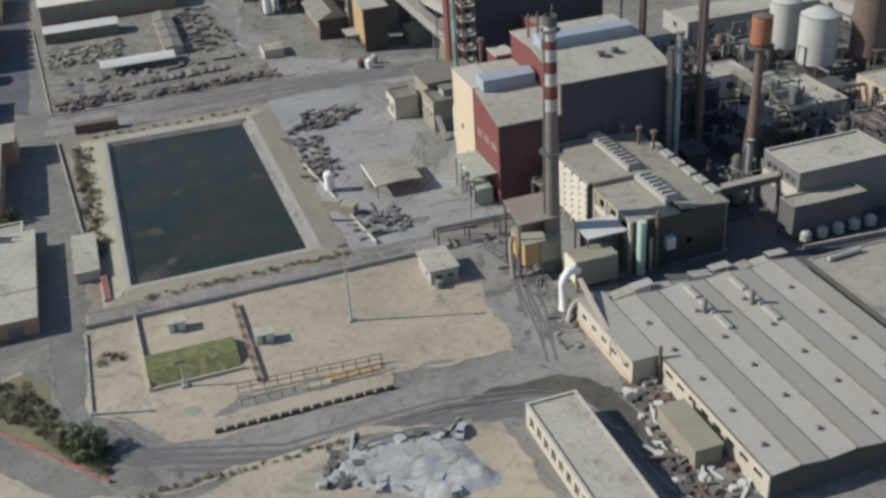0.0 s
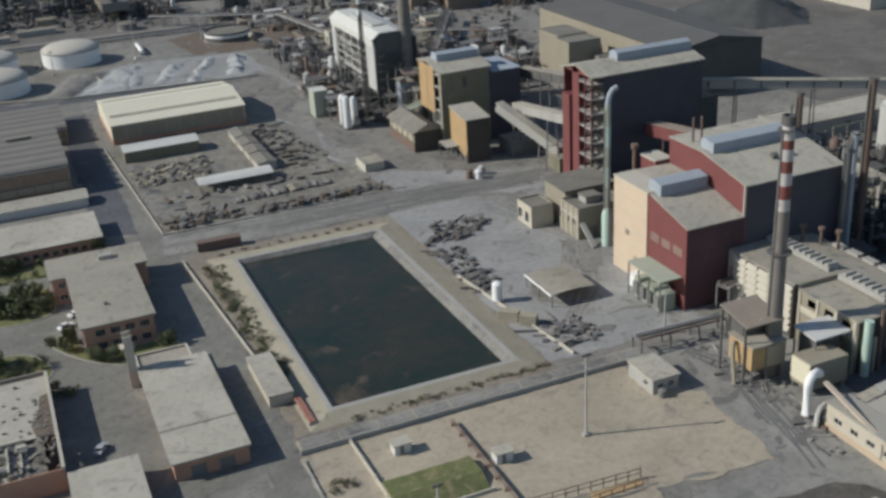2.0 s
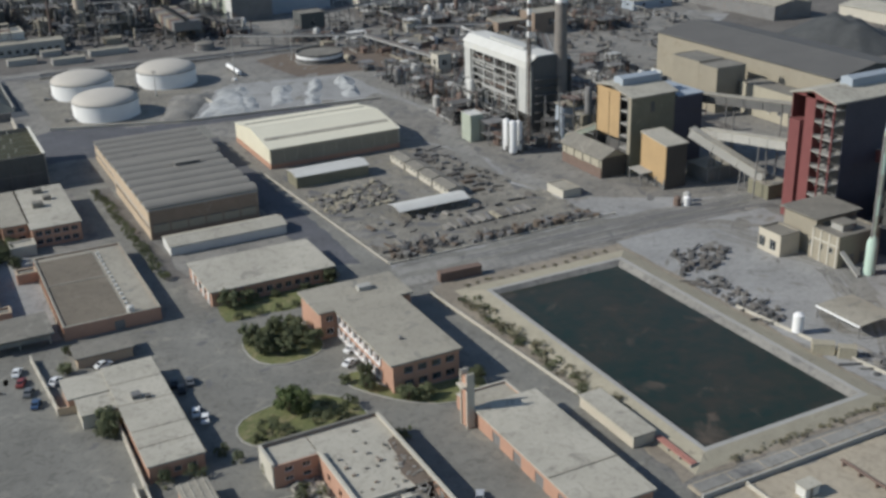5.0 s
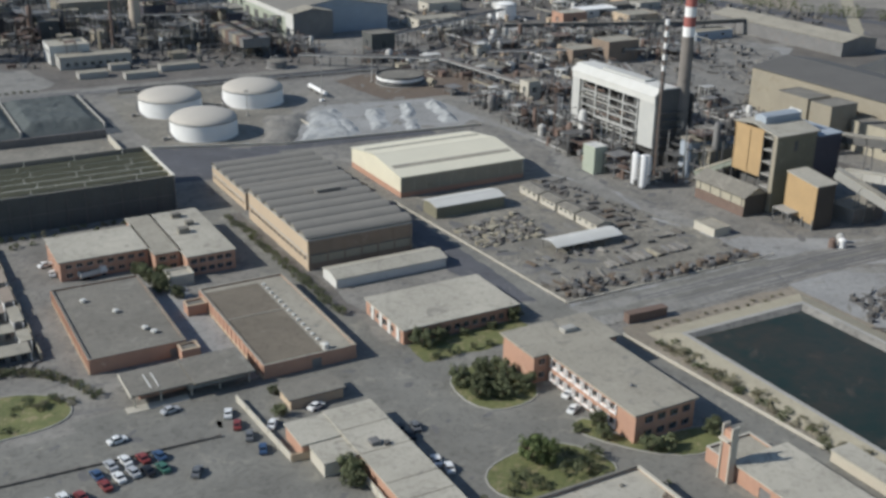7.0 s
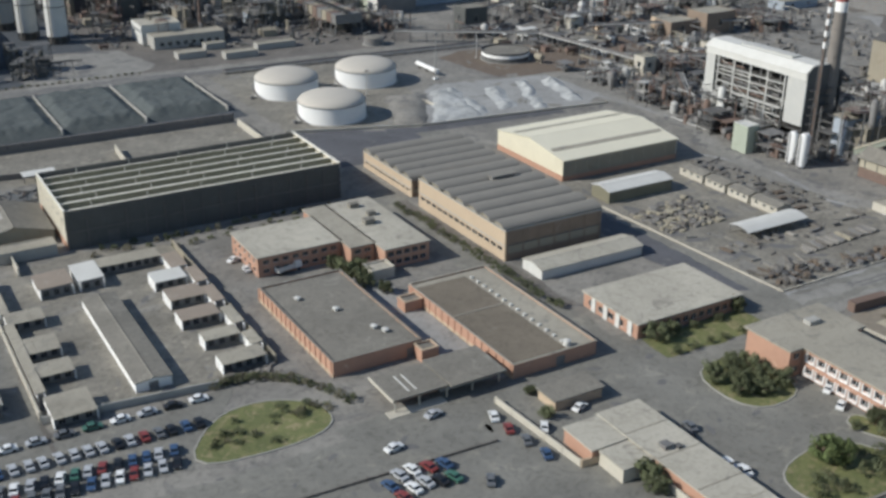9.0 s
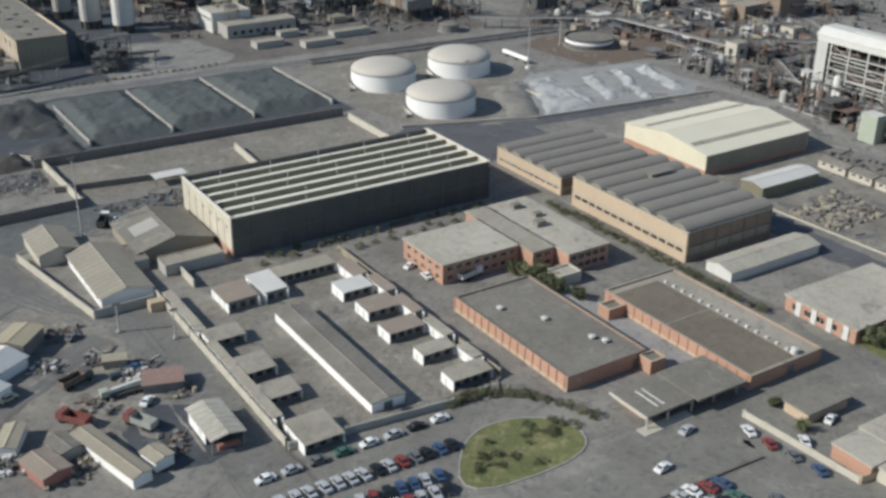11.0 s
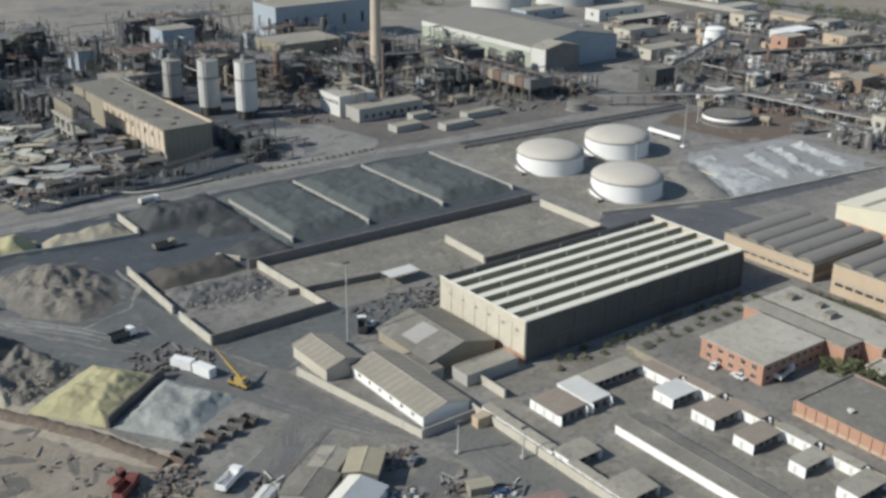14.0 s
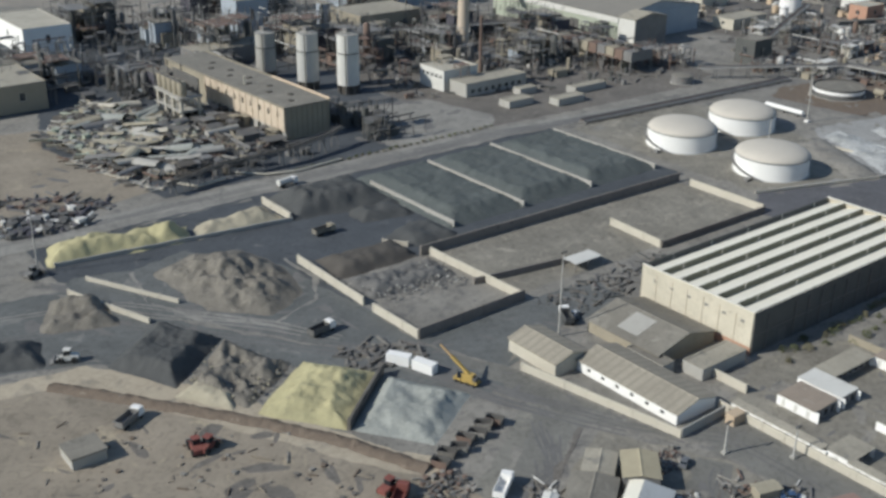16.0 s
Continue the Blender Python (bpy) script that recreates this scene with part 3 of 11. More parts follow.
def litter(name, label, area, n, size, mats, seed, flat=0.6, long=0.3, z=0.05):
    """Loose material strewn over an area, as one object of many odd pieces."""
    rnd = random.Random(seed)
    for mi, m in enumerate(mats):
        g = Geo()
        for _ in range(n // len(mats)):
            a, b = rnd.random(), rnd.random()
            (x0, y0), (x1, y1), (x2, y2), (x3, y3) = area
            x = (x0 * (1 - a) + x1 * a) * (1 - b) + (x3 * (1 - a) + x2 * a) * b
            y = (y0 * (1 - a) + y1 * a) * (1 - b) + (y3 * (1 - a) + y2 * a) * b
            s = size * rnd.uniform(0.35, 1.3)
            t = rnd.uniform(0, math.pi)
            c, sn = math.cos(t), math.sin(t)
            if rnd.random() < long:
                L = s * rnd.uniform(2.5, 5)
                g.beam((x, y, z + s * 0.2), (x + L * c, y + L * sn, z + s * rnd.uniform(0.1, 0.6)), s * 0.35, s * 0.35)
            else:
                pts = [(x + s * (c * px - sn * py), y + s * (sn * px + c * py)) for px, py in ((-0.6, -0.45), (0.5, -0.55), (0.65, 0.2), (0.1, 0.55), (-0.55, 0.4))]
                g.prism(pts, z, z + s * flat * rnd.uniform(0.4, 1.3))
        single(name, g, m, label, "debris", kind="stuff")


# ---- ground, roads, water ----
def ground_sheet():
    g = Geo()
    g.face([(-3500, -3000, 0), (3500, -3000, 0), (3500, 4500, 0), (-3500, 4500, 0)])
    tagged(new("ground", mesh_of("ground", g, "farland")), "dry dusty open land round the works", "ground", "", "structure")


ground_sheet()
patch("ground_works", [(-345, 60), (330, 60), (330, 560), (230, 860), (-345, 900)], 0.02, "dust", "dusty grey-beige ground of the industrial works")
# asphalt fields and roads, each a few centimetres above the one below
patch("road_plaza", [(-118, 200), (-24.5, 200), (-24.5, 250), (-33, 262), (-34, 332), (-74, 334), (-74, 452), (-86, 452), (-86, 330), (-150, 330), (-150, 292), (-118, 292)], 0.05, "asphalt", "worn grey asphalt forecourt and street")
patch("road_avenue", [(-26, 194), (-24.4, 206), (-24.4, 250), (-29, 258), (-33, 300), (-34, 330), (-37, 346), (-37, 500), (-25, 500), (-25, 410), (-20.6, 328), (-17, 302), (-14.8, 250), (-16.8, 200), (-17.6, 173), (-6, 155), (15, 151), (44, 150.5), (61, 148), (70, 133), (74, 112), (74, 92), (66.8, 92), (66.2, 112), (63, 132), (56, 141), (49, 145.6), (34, 145.6), (6.5, 144.5), (-14, 152), (-23, 171)], 0.06, "asphalt", "worn grey asphalt works road with tyre marks")
patch("road_north_of_pond", [(-22, 316), (0, 313.5), (40, 313.5), (100, 314), (140, 300), (150, 306), (104, 326), (44, 329.5), (-20.6, 329)], 0.07, "dusty_road", "pale dust-covered road beside the pond")
patch("road_east_yard", [(43, 212), (84, 212), (98, 262), (98, 314), (43, 314)], 0.045, "paleyard", "pale grey dusty storage yard")
patch("road_works_centre", [(62, 148), (62, 203), (90, 212), (140, 214), (140, 165), (76, 165), (76, 110), (70, 133)], 0.04, "dusty_road", "dusty concrete yard between works buildings")
patch("ground_sand", [(-16.6, 203), (56, 203), (64.4, 186), (62.4, 161), (37, 164), (10, 168), (-1, 160), (-5.5, 163), (-10, 170), (-16.4, 173)], 0.07, "sand", "bare sandy compound ground")
patch("ground_sand_verge", [(-5, 163.5), (38, 164), (37.8, 158.6), (4.6, 158.6), (-3, 159.5)], 0.10, "sand", "pale gravel verge with kerb blocks")
patch("ground_sand_south", [(-60, 80), (6, 142), (22, 143), (17, 138), (40, 125), (46, 145), (52, 142), (54, 95), (50, 70), (-40, 70)], 0.05, "sand", "pale sandy waste ground")
patch("road_west", [(-345, 330), (-216, 326), (-150, 325), (-118, 312), (-118, 292), (-104, 262), (-100, 240), (-122, 240), (-128, 270), (-345, 270)], 0.04, "asphalt", "wide worn asphalt approach road")
patch("pavement_car_park", [(-216, 357), (-163, 357), (-181, 331), (-216, 337)], 0.065, "asphalt", "worn asphalt car park with parked cars")
patch("road_depot", [(-217, 330), (-203.5, 330), (-203.5, 440), (-205, 437), (-220.5, 437), (-217.5, 425)], 0.045, "haul", "grey asphalt haul road beside the yard wall")
patch("road_depot_north", [(-220.5, 437), (-229, 483), (-226, 500), (-241, 507), (-246, 490), (-236, 470), (-232, 455)], 0.047, "haul", "grey asphalt haul road between yards")
patch("road_depot_branch", [(-236, 470), (-272, 448), (-262, 439), (-232, 455)], 0.049, "asphalt", "grey asphalt side road to the scrapyard")
patch("road_ore_yard", [(-241, 507), (-245, 570), (-222, 598), (-184, 598), (-184, 553), (-206, 553), (-238.8, 553)], 0.045, "slagyard", "dark asphalt between the ore bays")
patch("road_barn_yard", [(-241, 508), (-229, 484), (-205, 492), (-178, 490), (-176, 509), (-238, 508.6)], 0.05, "orehaul", "dark trodden yard round the barns")
patch("ground_scrapyard", [(-290, 400), (-222, 372), (-218, 425), (-232, 450), (-262, 437), (-290, 452)], 0.043, "yarddust", "dusty brown-grey scrapyard ground")
patch("road_haul", [(-345, 600), (-302, 592), (-296, 598), (-280, 594), (-262, 597), (-243, 571), (-239.4, 530), (-239, 500), (-236, 478), (-246, 478), (-252, 492), (-276, 520), (-312, 548), (-345, 560)], 0.055, "orehaul", "dark ore-dusted haul road beside tipped ore")
patch("ground_ore_yard", [(-243, 570), (-300, 598), (-300, 628), (-86, 626), (-84, 552), (-206, 552), (-236, 556)], 0.035, "slagyard", "dark ore-stained yard")
patch("road_north", [(-345, 626), (-214, 626.5), (-104, 626), (-50, 619), (134, 596), (330, 560), (330, 570), (134, 606), (-50, 630), (-104, 637), (-190, 639), (-345, 640)], 0.075, "dusty_road", "pale dusty road across the works")
patch("road_saw_north", [(-90, 478), (-74, 478), (-37, 478), (-37, 500), (30, 494), (30, 502), (-32, 506), (-78, 524), (-96, 512), (-90, 490)], 0.065, "asphalt_dark", "dark asphalt crossing")
patch("ground_waste_sand", [(-345, 420), (-262, 420), (-272, 462), (-291, 500), (-320, 540), (-345, 548)], 0.06, "earth", "bare sandy waste ground")
patch("ground_scrap_lot", [(-345, 640), (-243, 652), (-230, 740), (-345, 760)], 0.05, "earth", "sandy lot littered with scrap")
patch("ground_round_lot", [(-152, 642), (-106, 637), (-92, 652), (-100, 690), (-135, 690), (-150, 665)], 0.068, "dusty_road", "beige-grey gravel turning lot")
patch("ground_tank_bund", [(-80, 526), (-31, 508), (-12, 546), (0, 600), (-22, 622), (-78, 618)], 0.055, "yarddust", "pale gravel round the storage tanks")
patch("ground_cabin_yard", [(-201.5, 362), (-150, 362), (-150, 442), (-176, 450), (-201.5, 440)], 0.05, "yarddust", "grey dusty yard of the contractors' cabins")
patch("ground_north_yard", [(-20, 331), (56, 331), (50, 372), (34, 420), (32, 428), (-24, 428)], 0.04, "yarddust", "dusty laydown yard")
patch("ground_tank_farm_red", [(36, 552), (150, 545), (160, 600), (60, 612), (30, 600)], 0.05, "bankearth", "reddish earth round low tanks")


def pond():
    inner = [(-3.6, 216.9), (33.4, 216.9), (32.4, 297.0), (-3.5, 298.2)]
    crest = [(-5.4, 215.6), (35.9, 215.6), (35.1, 299.5), (-4.9, 299.7)]
    crest2 = [(-6.5, 214.4), (37.1, 214.4), (36.3, 300.7), (-6.1, 300.9)]
    foot = [(-12.0, 210.4), (42.6, 211.4), (42.0, 307.0), (-12.5, 307.0)]
    e = thing("settling_pond", "dark settling pond with brown scum inside a concrete-edged earth bank", "pond", (0, 0, 0), "", 0, "structure")

    def ring(a, za, b, zb):
        g = Geo()
        for k in range(4):
            m = (k + 1) % 4
            n = 24
            for i in range(n):
                def at(c, z, t):
                    p, q = c[k], c[m]
                    return (p[0] + (q[0] - p[0]) * t, p[1] + (q[1] - p[1]) * t, z)
                g.face([at(a, za, i / n), at(a, za, (i + 1) / n), at(b, zb, (i + 1) / n), at(b, zb, i / n)])
        return g
    part("lining", ring(inner, -0.2, crest, 1.3), "dust", e, "grey concrete pond lining")
    part("crest", ring(crest, 1.3, crest2, 1.3), "concrete", e, "pale concrete path on the bank")
    part("bank", ring(crest2, 1.3, foot, 0.03), "tantip", e, "sandy earth bank")
    g = Geo()
    g.face([(x, y, 0.25) for x, y in [(-4.8, 216.1), (35.0, 216.1), (34.3, 298.8), (-4.4, 299.2)]])
    part("water", g, "water", e, "dark water with brown patches")


pond()

# the swept dark bend of the works road, and oil-dark wheel lanes
patch("road_bend", [(30, 149.4), (40, 149.9), (54.8, 151.2), (66, 151.2), (70.6, 148.6), (73.8, 143), (75.2, 130), (76.2, 115), (76.2, 100), (72, 100), (72, 115), (70.8, 130), (68.5, 139.5), (64, 145.4), (54, 147.6), (40, 147.8), (30, 147.6)], 0.075, "tyredirt", "dark oily wheel lane on the road bend")
patch("road_bend_dust", [(-6, 147), (30, 144.4), (51, 142.4), (60, 125), (62, 95), (84, 95), (83, 142), (78, 168), (64.4, 186), (62.4, 160), (38, 158.2), (4, 158.2), (-8, 153)], 0.064, "dusty_road", "pale dust over the road bend")
patch("ground_scrub", [(-58, 208), (-45, 199), (-36, 191.5), (-27, 193), (-23.4, 183), (-20.4, 167), (-16.8, 156.6), (-29, 170.8), (-40, 184.2), (-62, 200)], 0.072, "scrub", "dry grassy scrub between the roads")
patch("ground_pond_margin", [(-17.6, 308), (-13.6, 246), (-15.2, 209.6), (43, 209.6), (43.4, 311.5), (-16, 312)], 0.078, "earth", "sandy tan margin round the pond bank")
patch("road_far_band", [(310, 990), (350, 823), (377, 669), (369, 575), (380, 575), (388, 669), (361, 825), (322, 992)], 0.08, "asphalt_dark", "dark road and rail band beyond the works")
patch("ground_sand_corner", [(-40, 96), (-13, 136), (-1.4, 143.2), (4.8, 146), (14.7, 147.4), (26, 147.6), (30, 146), (23, 145), (18.5, 139), (37, 126), (24, 100)], 0.095, "sand", "sandy ground beside the works road")
patch("road_scrub_lane", [(-47, 190), (-41.4, 183.2), (-15.4, 152.2), (-13, 149.6), (-22.7, 151.8), (-42.4, 175.2), (-54, 185)], 0.0605, "asphalt", "grey asphalt lane below the scrub")
patch("ground_sand_west", [(-42.6, 174.8), (-23.4, 152.2), (-16, 150), (-30, 118), (-66, 120), (-60, 186)], 0.0552, "sand", "pale sandy ground beside the lane")
patch("ground_scrub_path", [(-40.4, 184.8), (-38.6, 183.2), (-31.4, 190.2), (-27.6, 191.8), (-28.6, 193.4), (-33, 191.8)], 0.0765, "sand", "trodden sandy path through the scrub")
patch("ground_far_plant", [(112, 640), (150, 640), (205, 600), (252, 655), (245, 775), (130, 800)], 0.0588, "darkearth", "dark trodden ground of the far works")
patch("road_tank_farm", [(146, 629), (160, 637), (134, 541), (123, 535)], 0.0665, "asphalt_dark", "dark asphalt lane beyond the tank farm")
patch("ground_far_pale", [(206, 534), (238, 516), (300, 560), (282, 596), (240, 566)], 0.061, "paleyard", "pale beige yard beyond the long hall")
patch("ground_far_field", [(416, 798), (462, 717), (395, 645), (390, 690), (378, 740)], 0.06, "earth", "pale bare field beyond the works")
patch("ground_dust_fan", [(56, 318), (86, 320), (86, 330), (60, 347), (50, 347), (50, 338)], 0.066, "paleyard", "pale spilled dust over the yard corner")
patch("road_dark_edge", [(-18, 330.4), (56, 330.4), (56, 326.8), (-18, 327.4)], 0.088, "asphalt", "darker asphalt strip beside the laydown yard")
patch("ground_far_east", [(222, 250), (420, 230), (460, 640), (330, 640), (260, 520), (222, 510)], 0.03, "darkearth", "dark bare ground beyond the long hall")
patch("road_lane", [(-22, 320.5), (40, 319), (100, 318.4), (100, 320.0), (40, 321.6), (-22, 323)], 0.085, "asphalt", "greyer wheel lane in the dusty road")
patch("road_plant_lane", [(64, 332), (54, 372), (50, 402), (54, 429), (65, 449), (67, 475), (62.5, 501), (58, 522), (44, 548), (37, 544), (51, 518), (55, 499), (59.5, 475), (57, 452), (46, 432), (42, 400), (47, 372), (56, 332)], 0.06, "dusty_road", "pale dusty lane past the power house")
patch("road_scrap_lane", [(-272, 393), (-248, 405), (-230, 416), (-219, 424), (-223, 431), (-235, 423), (-252, 412.5), (-275, 400)], 0.056, "haul", "smooth grey lane through the scrapyard")
patch("ground_store_yard", [(-118.6, 331), (-107.4, 331), (-107.4, 402), (-118.6, 402)], 0.056, "paleyard", "beige paved yard between the brick stores")

patch("ground_west_plant", [(-262, 772), (-221, 764), (-182, 774), (-182, 672), (-152, 666), (-150, 700), (-110, 692), (-110, 772), (-150, 860), (-120, 915), (-200, 930), (-262, 860)], 0.065, "slagyard", "dark ground of the western plant")
# This dark patch stands in for shade beside the lot.
patch("ground_lot_edge", [(-106, 640), (-92, 652), (-98, 688), (-60, 668), (20, 648), (16, 634), (-60, 636)], 0.057, "darkearth", "ground beside the turning lot, shade put into its colour")
# Dark sheet that stands in for the boiler house's shadow.
patch("ground_plant_dark", [(119, 164), (170, 164), (170, 300), (100, 300), (100, 250), (128, 250), (128, 214), (119, 206)], 0.055, "slagyard", "ground between the plant units, building shadow put into its colour")
# Lane darkened by its colour where the plant's shade lies.
patch("road_mill_lane", [(91.5, 160.5), (134, 160.5), (134, 188), (119.5, 188), (119.5, 177), (91.5, 177)], 0.081, "asphalt_dark", "asphalt lane between mill and plant, shade put into its colour")
patch("ground_hall_north", [(180, 472), (226, 472), (286, 558), (286, 606), (216, 548), (190, 520)], 0.068, "dust", "pale beige cleared ground north of the long hall")
patch("ground_far_yard", [(250, 640), (300, 640), (340, 680), (345, 760), (300, 815), (250, 800)], 0.06, "darkearth", "dark littered yard at the works edge")
patch("road_far_lane", [(296, 812), (304, 815), (352, 735), (402, 640), (444, 540), (432, 536), (390, 634), (342, 728)], 0.085, "asphalt_dark", "dark lane beyond the works")
patch("road_far_track", [(345, 556), (352, 552), (470, 668), (560, 735), (556, 742), (464, 675)], 0.09, "tantip", "pale dirt track beyond the works")
# Both plant grounds are dark to put the shade among units into colour.
patch("ground_power_dark", [(66, 396), (150, 380), (150, 480), (98, 500), (62, 470)], 0.05, "darkearth", "littered ground round the power house, darkened for shade")
patch("ground_north_plant", [(-110, 690), (-90, 655), (40, 640), (60, 720), (40, 860), (-160, 860), (-160, 780), (-110, 770)], 0.05, "darkearth", "littered ground of the northern plant, darkened for shade")
patch("ground_scrap_oil", [(-229, 370), (-218, 366), (-208, 372), (-212, 388), (-222, 394), (-230, 386)], 0.058, "slagyard", "black oil-soaked ground in the scrapyard")
patch("ground_scrap_dark", [(-262, 720), (-254, 686), (-247, 642), (-178, 640), (-150, 642), (-138, 668), (-138, 712), (-158, 720), (-182, 760), (-240, 790)], 0.06, "slagyard", "dark ground under the scrap")


def stains(name, area, n, size, seed, z, mat="stain", label="dark oil stains and wheel marks on the ground"):
    """Irregular flat stains strewn over a four-cornered area."""
    rnd = random.Random(seed)
    g = Geo()
    for _ in range(n):
        a, b = rnd.random(), rnd.random()
        (x0, y0), (x1, y1), (x2, y2), (x3, y3) = area
        x = (x0 * (1 - a) + x1 * a) * (1 - b) + (x3 * (1 - a) + x2 * a) * b
        y = (y0 * (1 - a) + y1 * a) * (1 - b) + (y3 * (1 - a) + y2 * a) * b
        t, s, q = rnd.uniform(0, math.pi), size * rnd.uniform(0.3, 1.4), rnd.uniform(0.12, 0.6)
        pts = []
        for k in range(9):
            w = 2 * math.pi * k / 9
            r = rnd.uniform(0.6, 1.15)
            px, py = s * r * math.cos(w), s * q * r * math.sin(w)
            pts.append((x + px * math.cos(t) - py * math.sin(t), y + px * math.sin(t) + py * math.cos(t), z + 0.0004 * len(g.f)))
        g.face(pts)
    tagged(new(name, mesh_of(name, g, mat)), label, "ground", "", "stuff")


def tracks(name, path, n, spread, seed, z, mat="stain", wide=0.55, label="worn wheel tracks along the road"):
    """Pairs of thin wheel tracks wandering along a line of points."""
    rnd = random.Random(seed)
    g = Geo()
    pts = [Vector((*p, 0)) for p in path]
    for t in range(n):
        off, ph = rnd.uniform(-spread, spread), rnd.uniform(0, 6)
        a0, a1 = sorted((rnd.uniform(0, 0.5), rnd.uniform(0.5, 1.0)))
        line = []
        m = 8 * (len(pts) - 1)
        for k in range(m + 1):
            f = k / m
            if not a0 <= f <= a1:
                continue
            i = min(int(f * (len(pts) - 1)), len(pts) - 2)
            w = f * (len(pts) - 1) - i
            d = (pts[i + 1] - pts[i]).normalized()
            line.append((pts[i].lerp(pts[i + 1], w), Vector((-d.y, d.x, 0)), off + 0.9 * math.sin(f * 9 + ph)))
        for side in (-0.9, 0.9):
            for (p, s, o), (q, r, c) in zip(line, line[1:]):
                zz = z + 0.0006 * t
                e = [p + s * (o + side - wide / 2), q + r * (c + side - wide / 2), q + r * (c + side + wide / 2), p + s * (o + side + wide / 2)]
                g.face([(v.x, v.y, zz) for v in e])
    tagged(new(name, mesh_of(name, g, mat)), label, "ground", "", "stuff")


tracks("wheel_tracks", [(-340, 580), (-296, 566), (-268, 532), (-246, 500), (-238, 474), (-226, 448), (-211, 430), (-210, 340)], 8, 4.0, 1, 0.085)
tracks("wheel_tracks", [(-340, 585), (-296, 570), (-268, 537), (-246, 503), (-238, 477)], 3, 6.0, 2, 0.096, "dusty_road", 0.6)
tracks("wheel_tracks", [(-262, 440), (-250, 446), (-236, 466)], 6, 3.0, 3, 0.08)
tracks("wheel_tracks", [(-270, 398), (-248, 409), (-231, 420), (-222, 427)], 5, 2.0, 4, 0.08)
tracks("wheel_tracks", [(-340, 633), (-214, 632), (-104, 631), (-50, 624), (134, 601)], 10, 3.6, 5, 0.084)
tracks("wheel_tracks", [(-22, 321), (40, 320), (100, 319), (140, 304)], 10, 5.0, 6, 0.095)
tracks("wheel_tracks", [(-20, 180), (-10, 158), (15, 148), (44, 148), (62, 144), (70, 128), (73, 98)], 10, 2.4, 8, 0.09)
tracks("wheel_tracks", [(66, 150), (76, 190), (70, 206)], 6, 4.0, 9, 0.075)
tracks("wheel_tracks", [(50, 218), (70, 240), (86, 270), (76, 308), (60, 318)], 10, 6.0, 10, 0.072, "dusty_road", 0.8)

def verge(path, wide, seed, z, mat, label):
    """A ragged ribbon of drifted dust or dirt along a line of points."""
    g, s = Geo(), []
    pts = [Vector((*p, 0)) for p in path]
    for p, q in zip(pts, pts[1:]):
        n = max(1, int((q - p).length / 0.8))
        d = (q - p).normalized()
        for k in range(n):
            c = p.lerp(q, k / n)
            a = noise.fractal(Vector((c.x * 0.11, c.y * 0.11, seed)), 0.9, 2.0, 4)
            b = noise.fractal(Vector((c.x * 0.11, c.y * 0.11, seed + 40)), 0.9, 2.0, 4)
            o = Vector((-d.y, d.x, 0))
            s.append((c + o * wide * max(-0.1, 0.35 + a), c - o * wide * max(-0.1, 0.35 + b)))
    for (a, b), (c, d) in zip(s, s[1:]):
        g.face([(v.x, v.y, z) for v in (a, b, d, c)])
    tagged(new("verge", mesh_of("verge", g, mat)), label, "ground", "", "stuff")


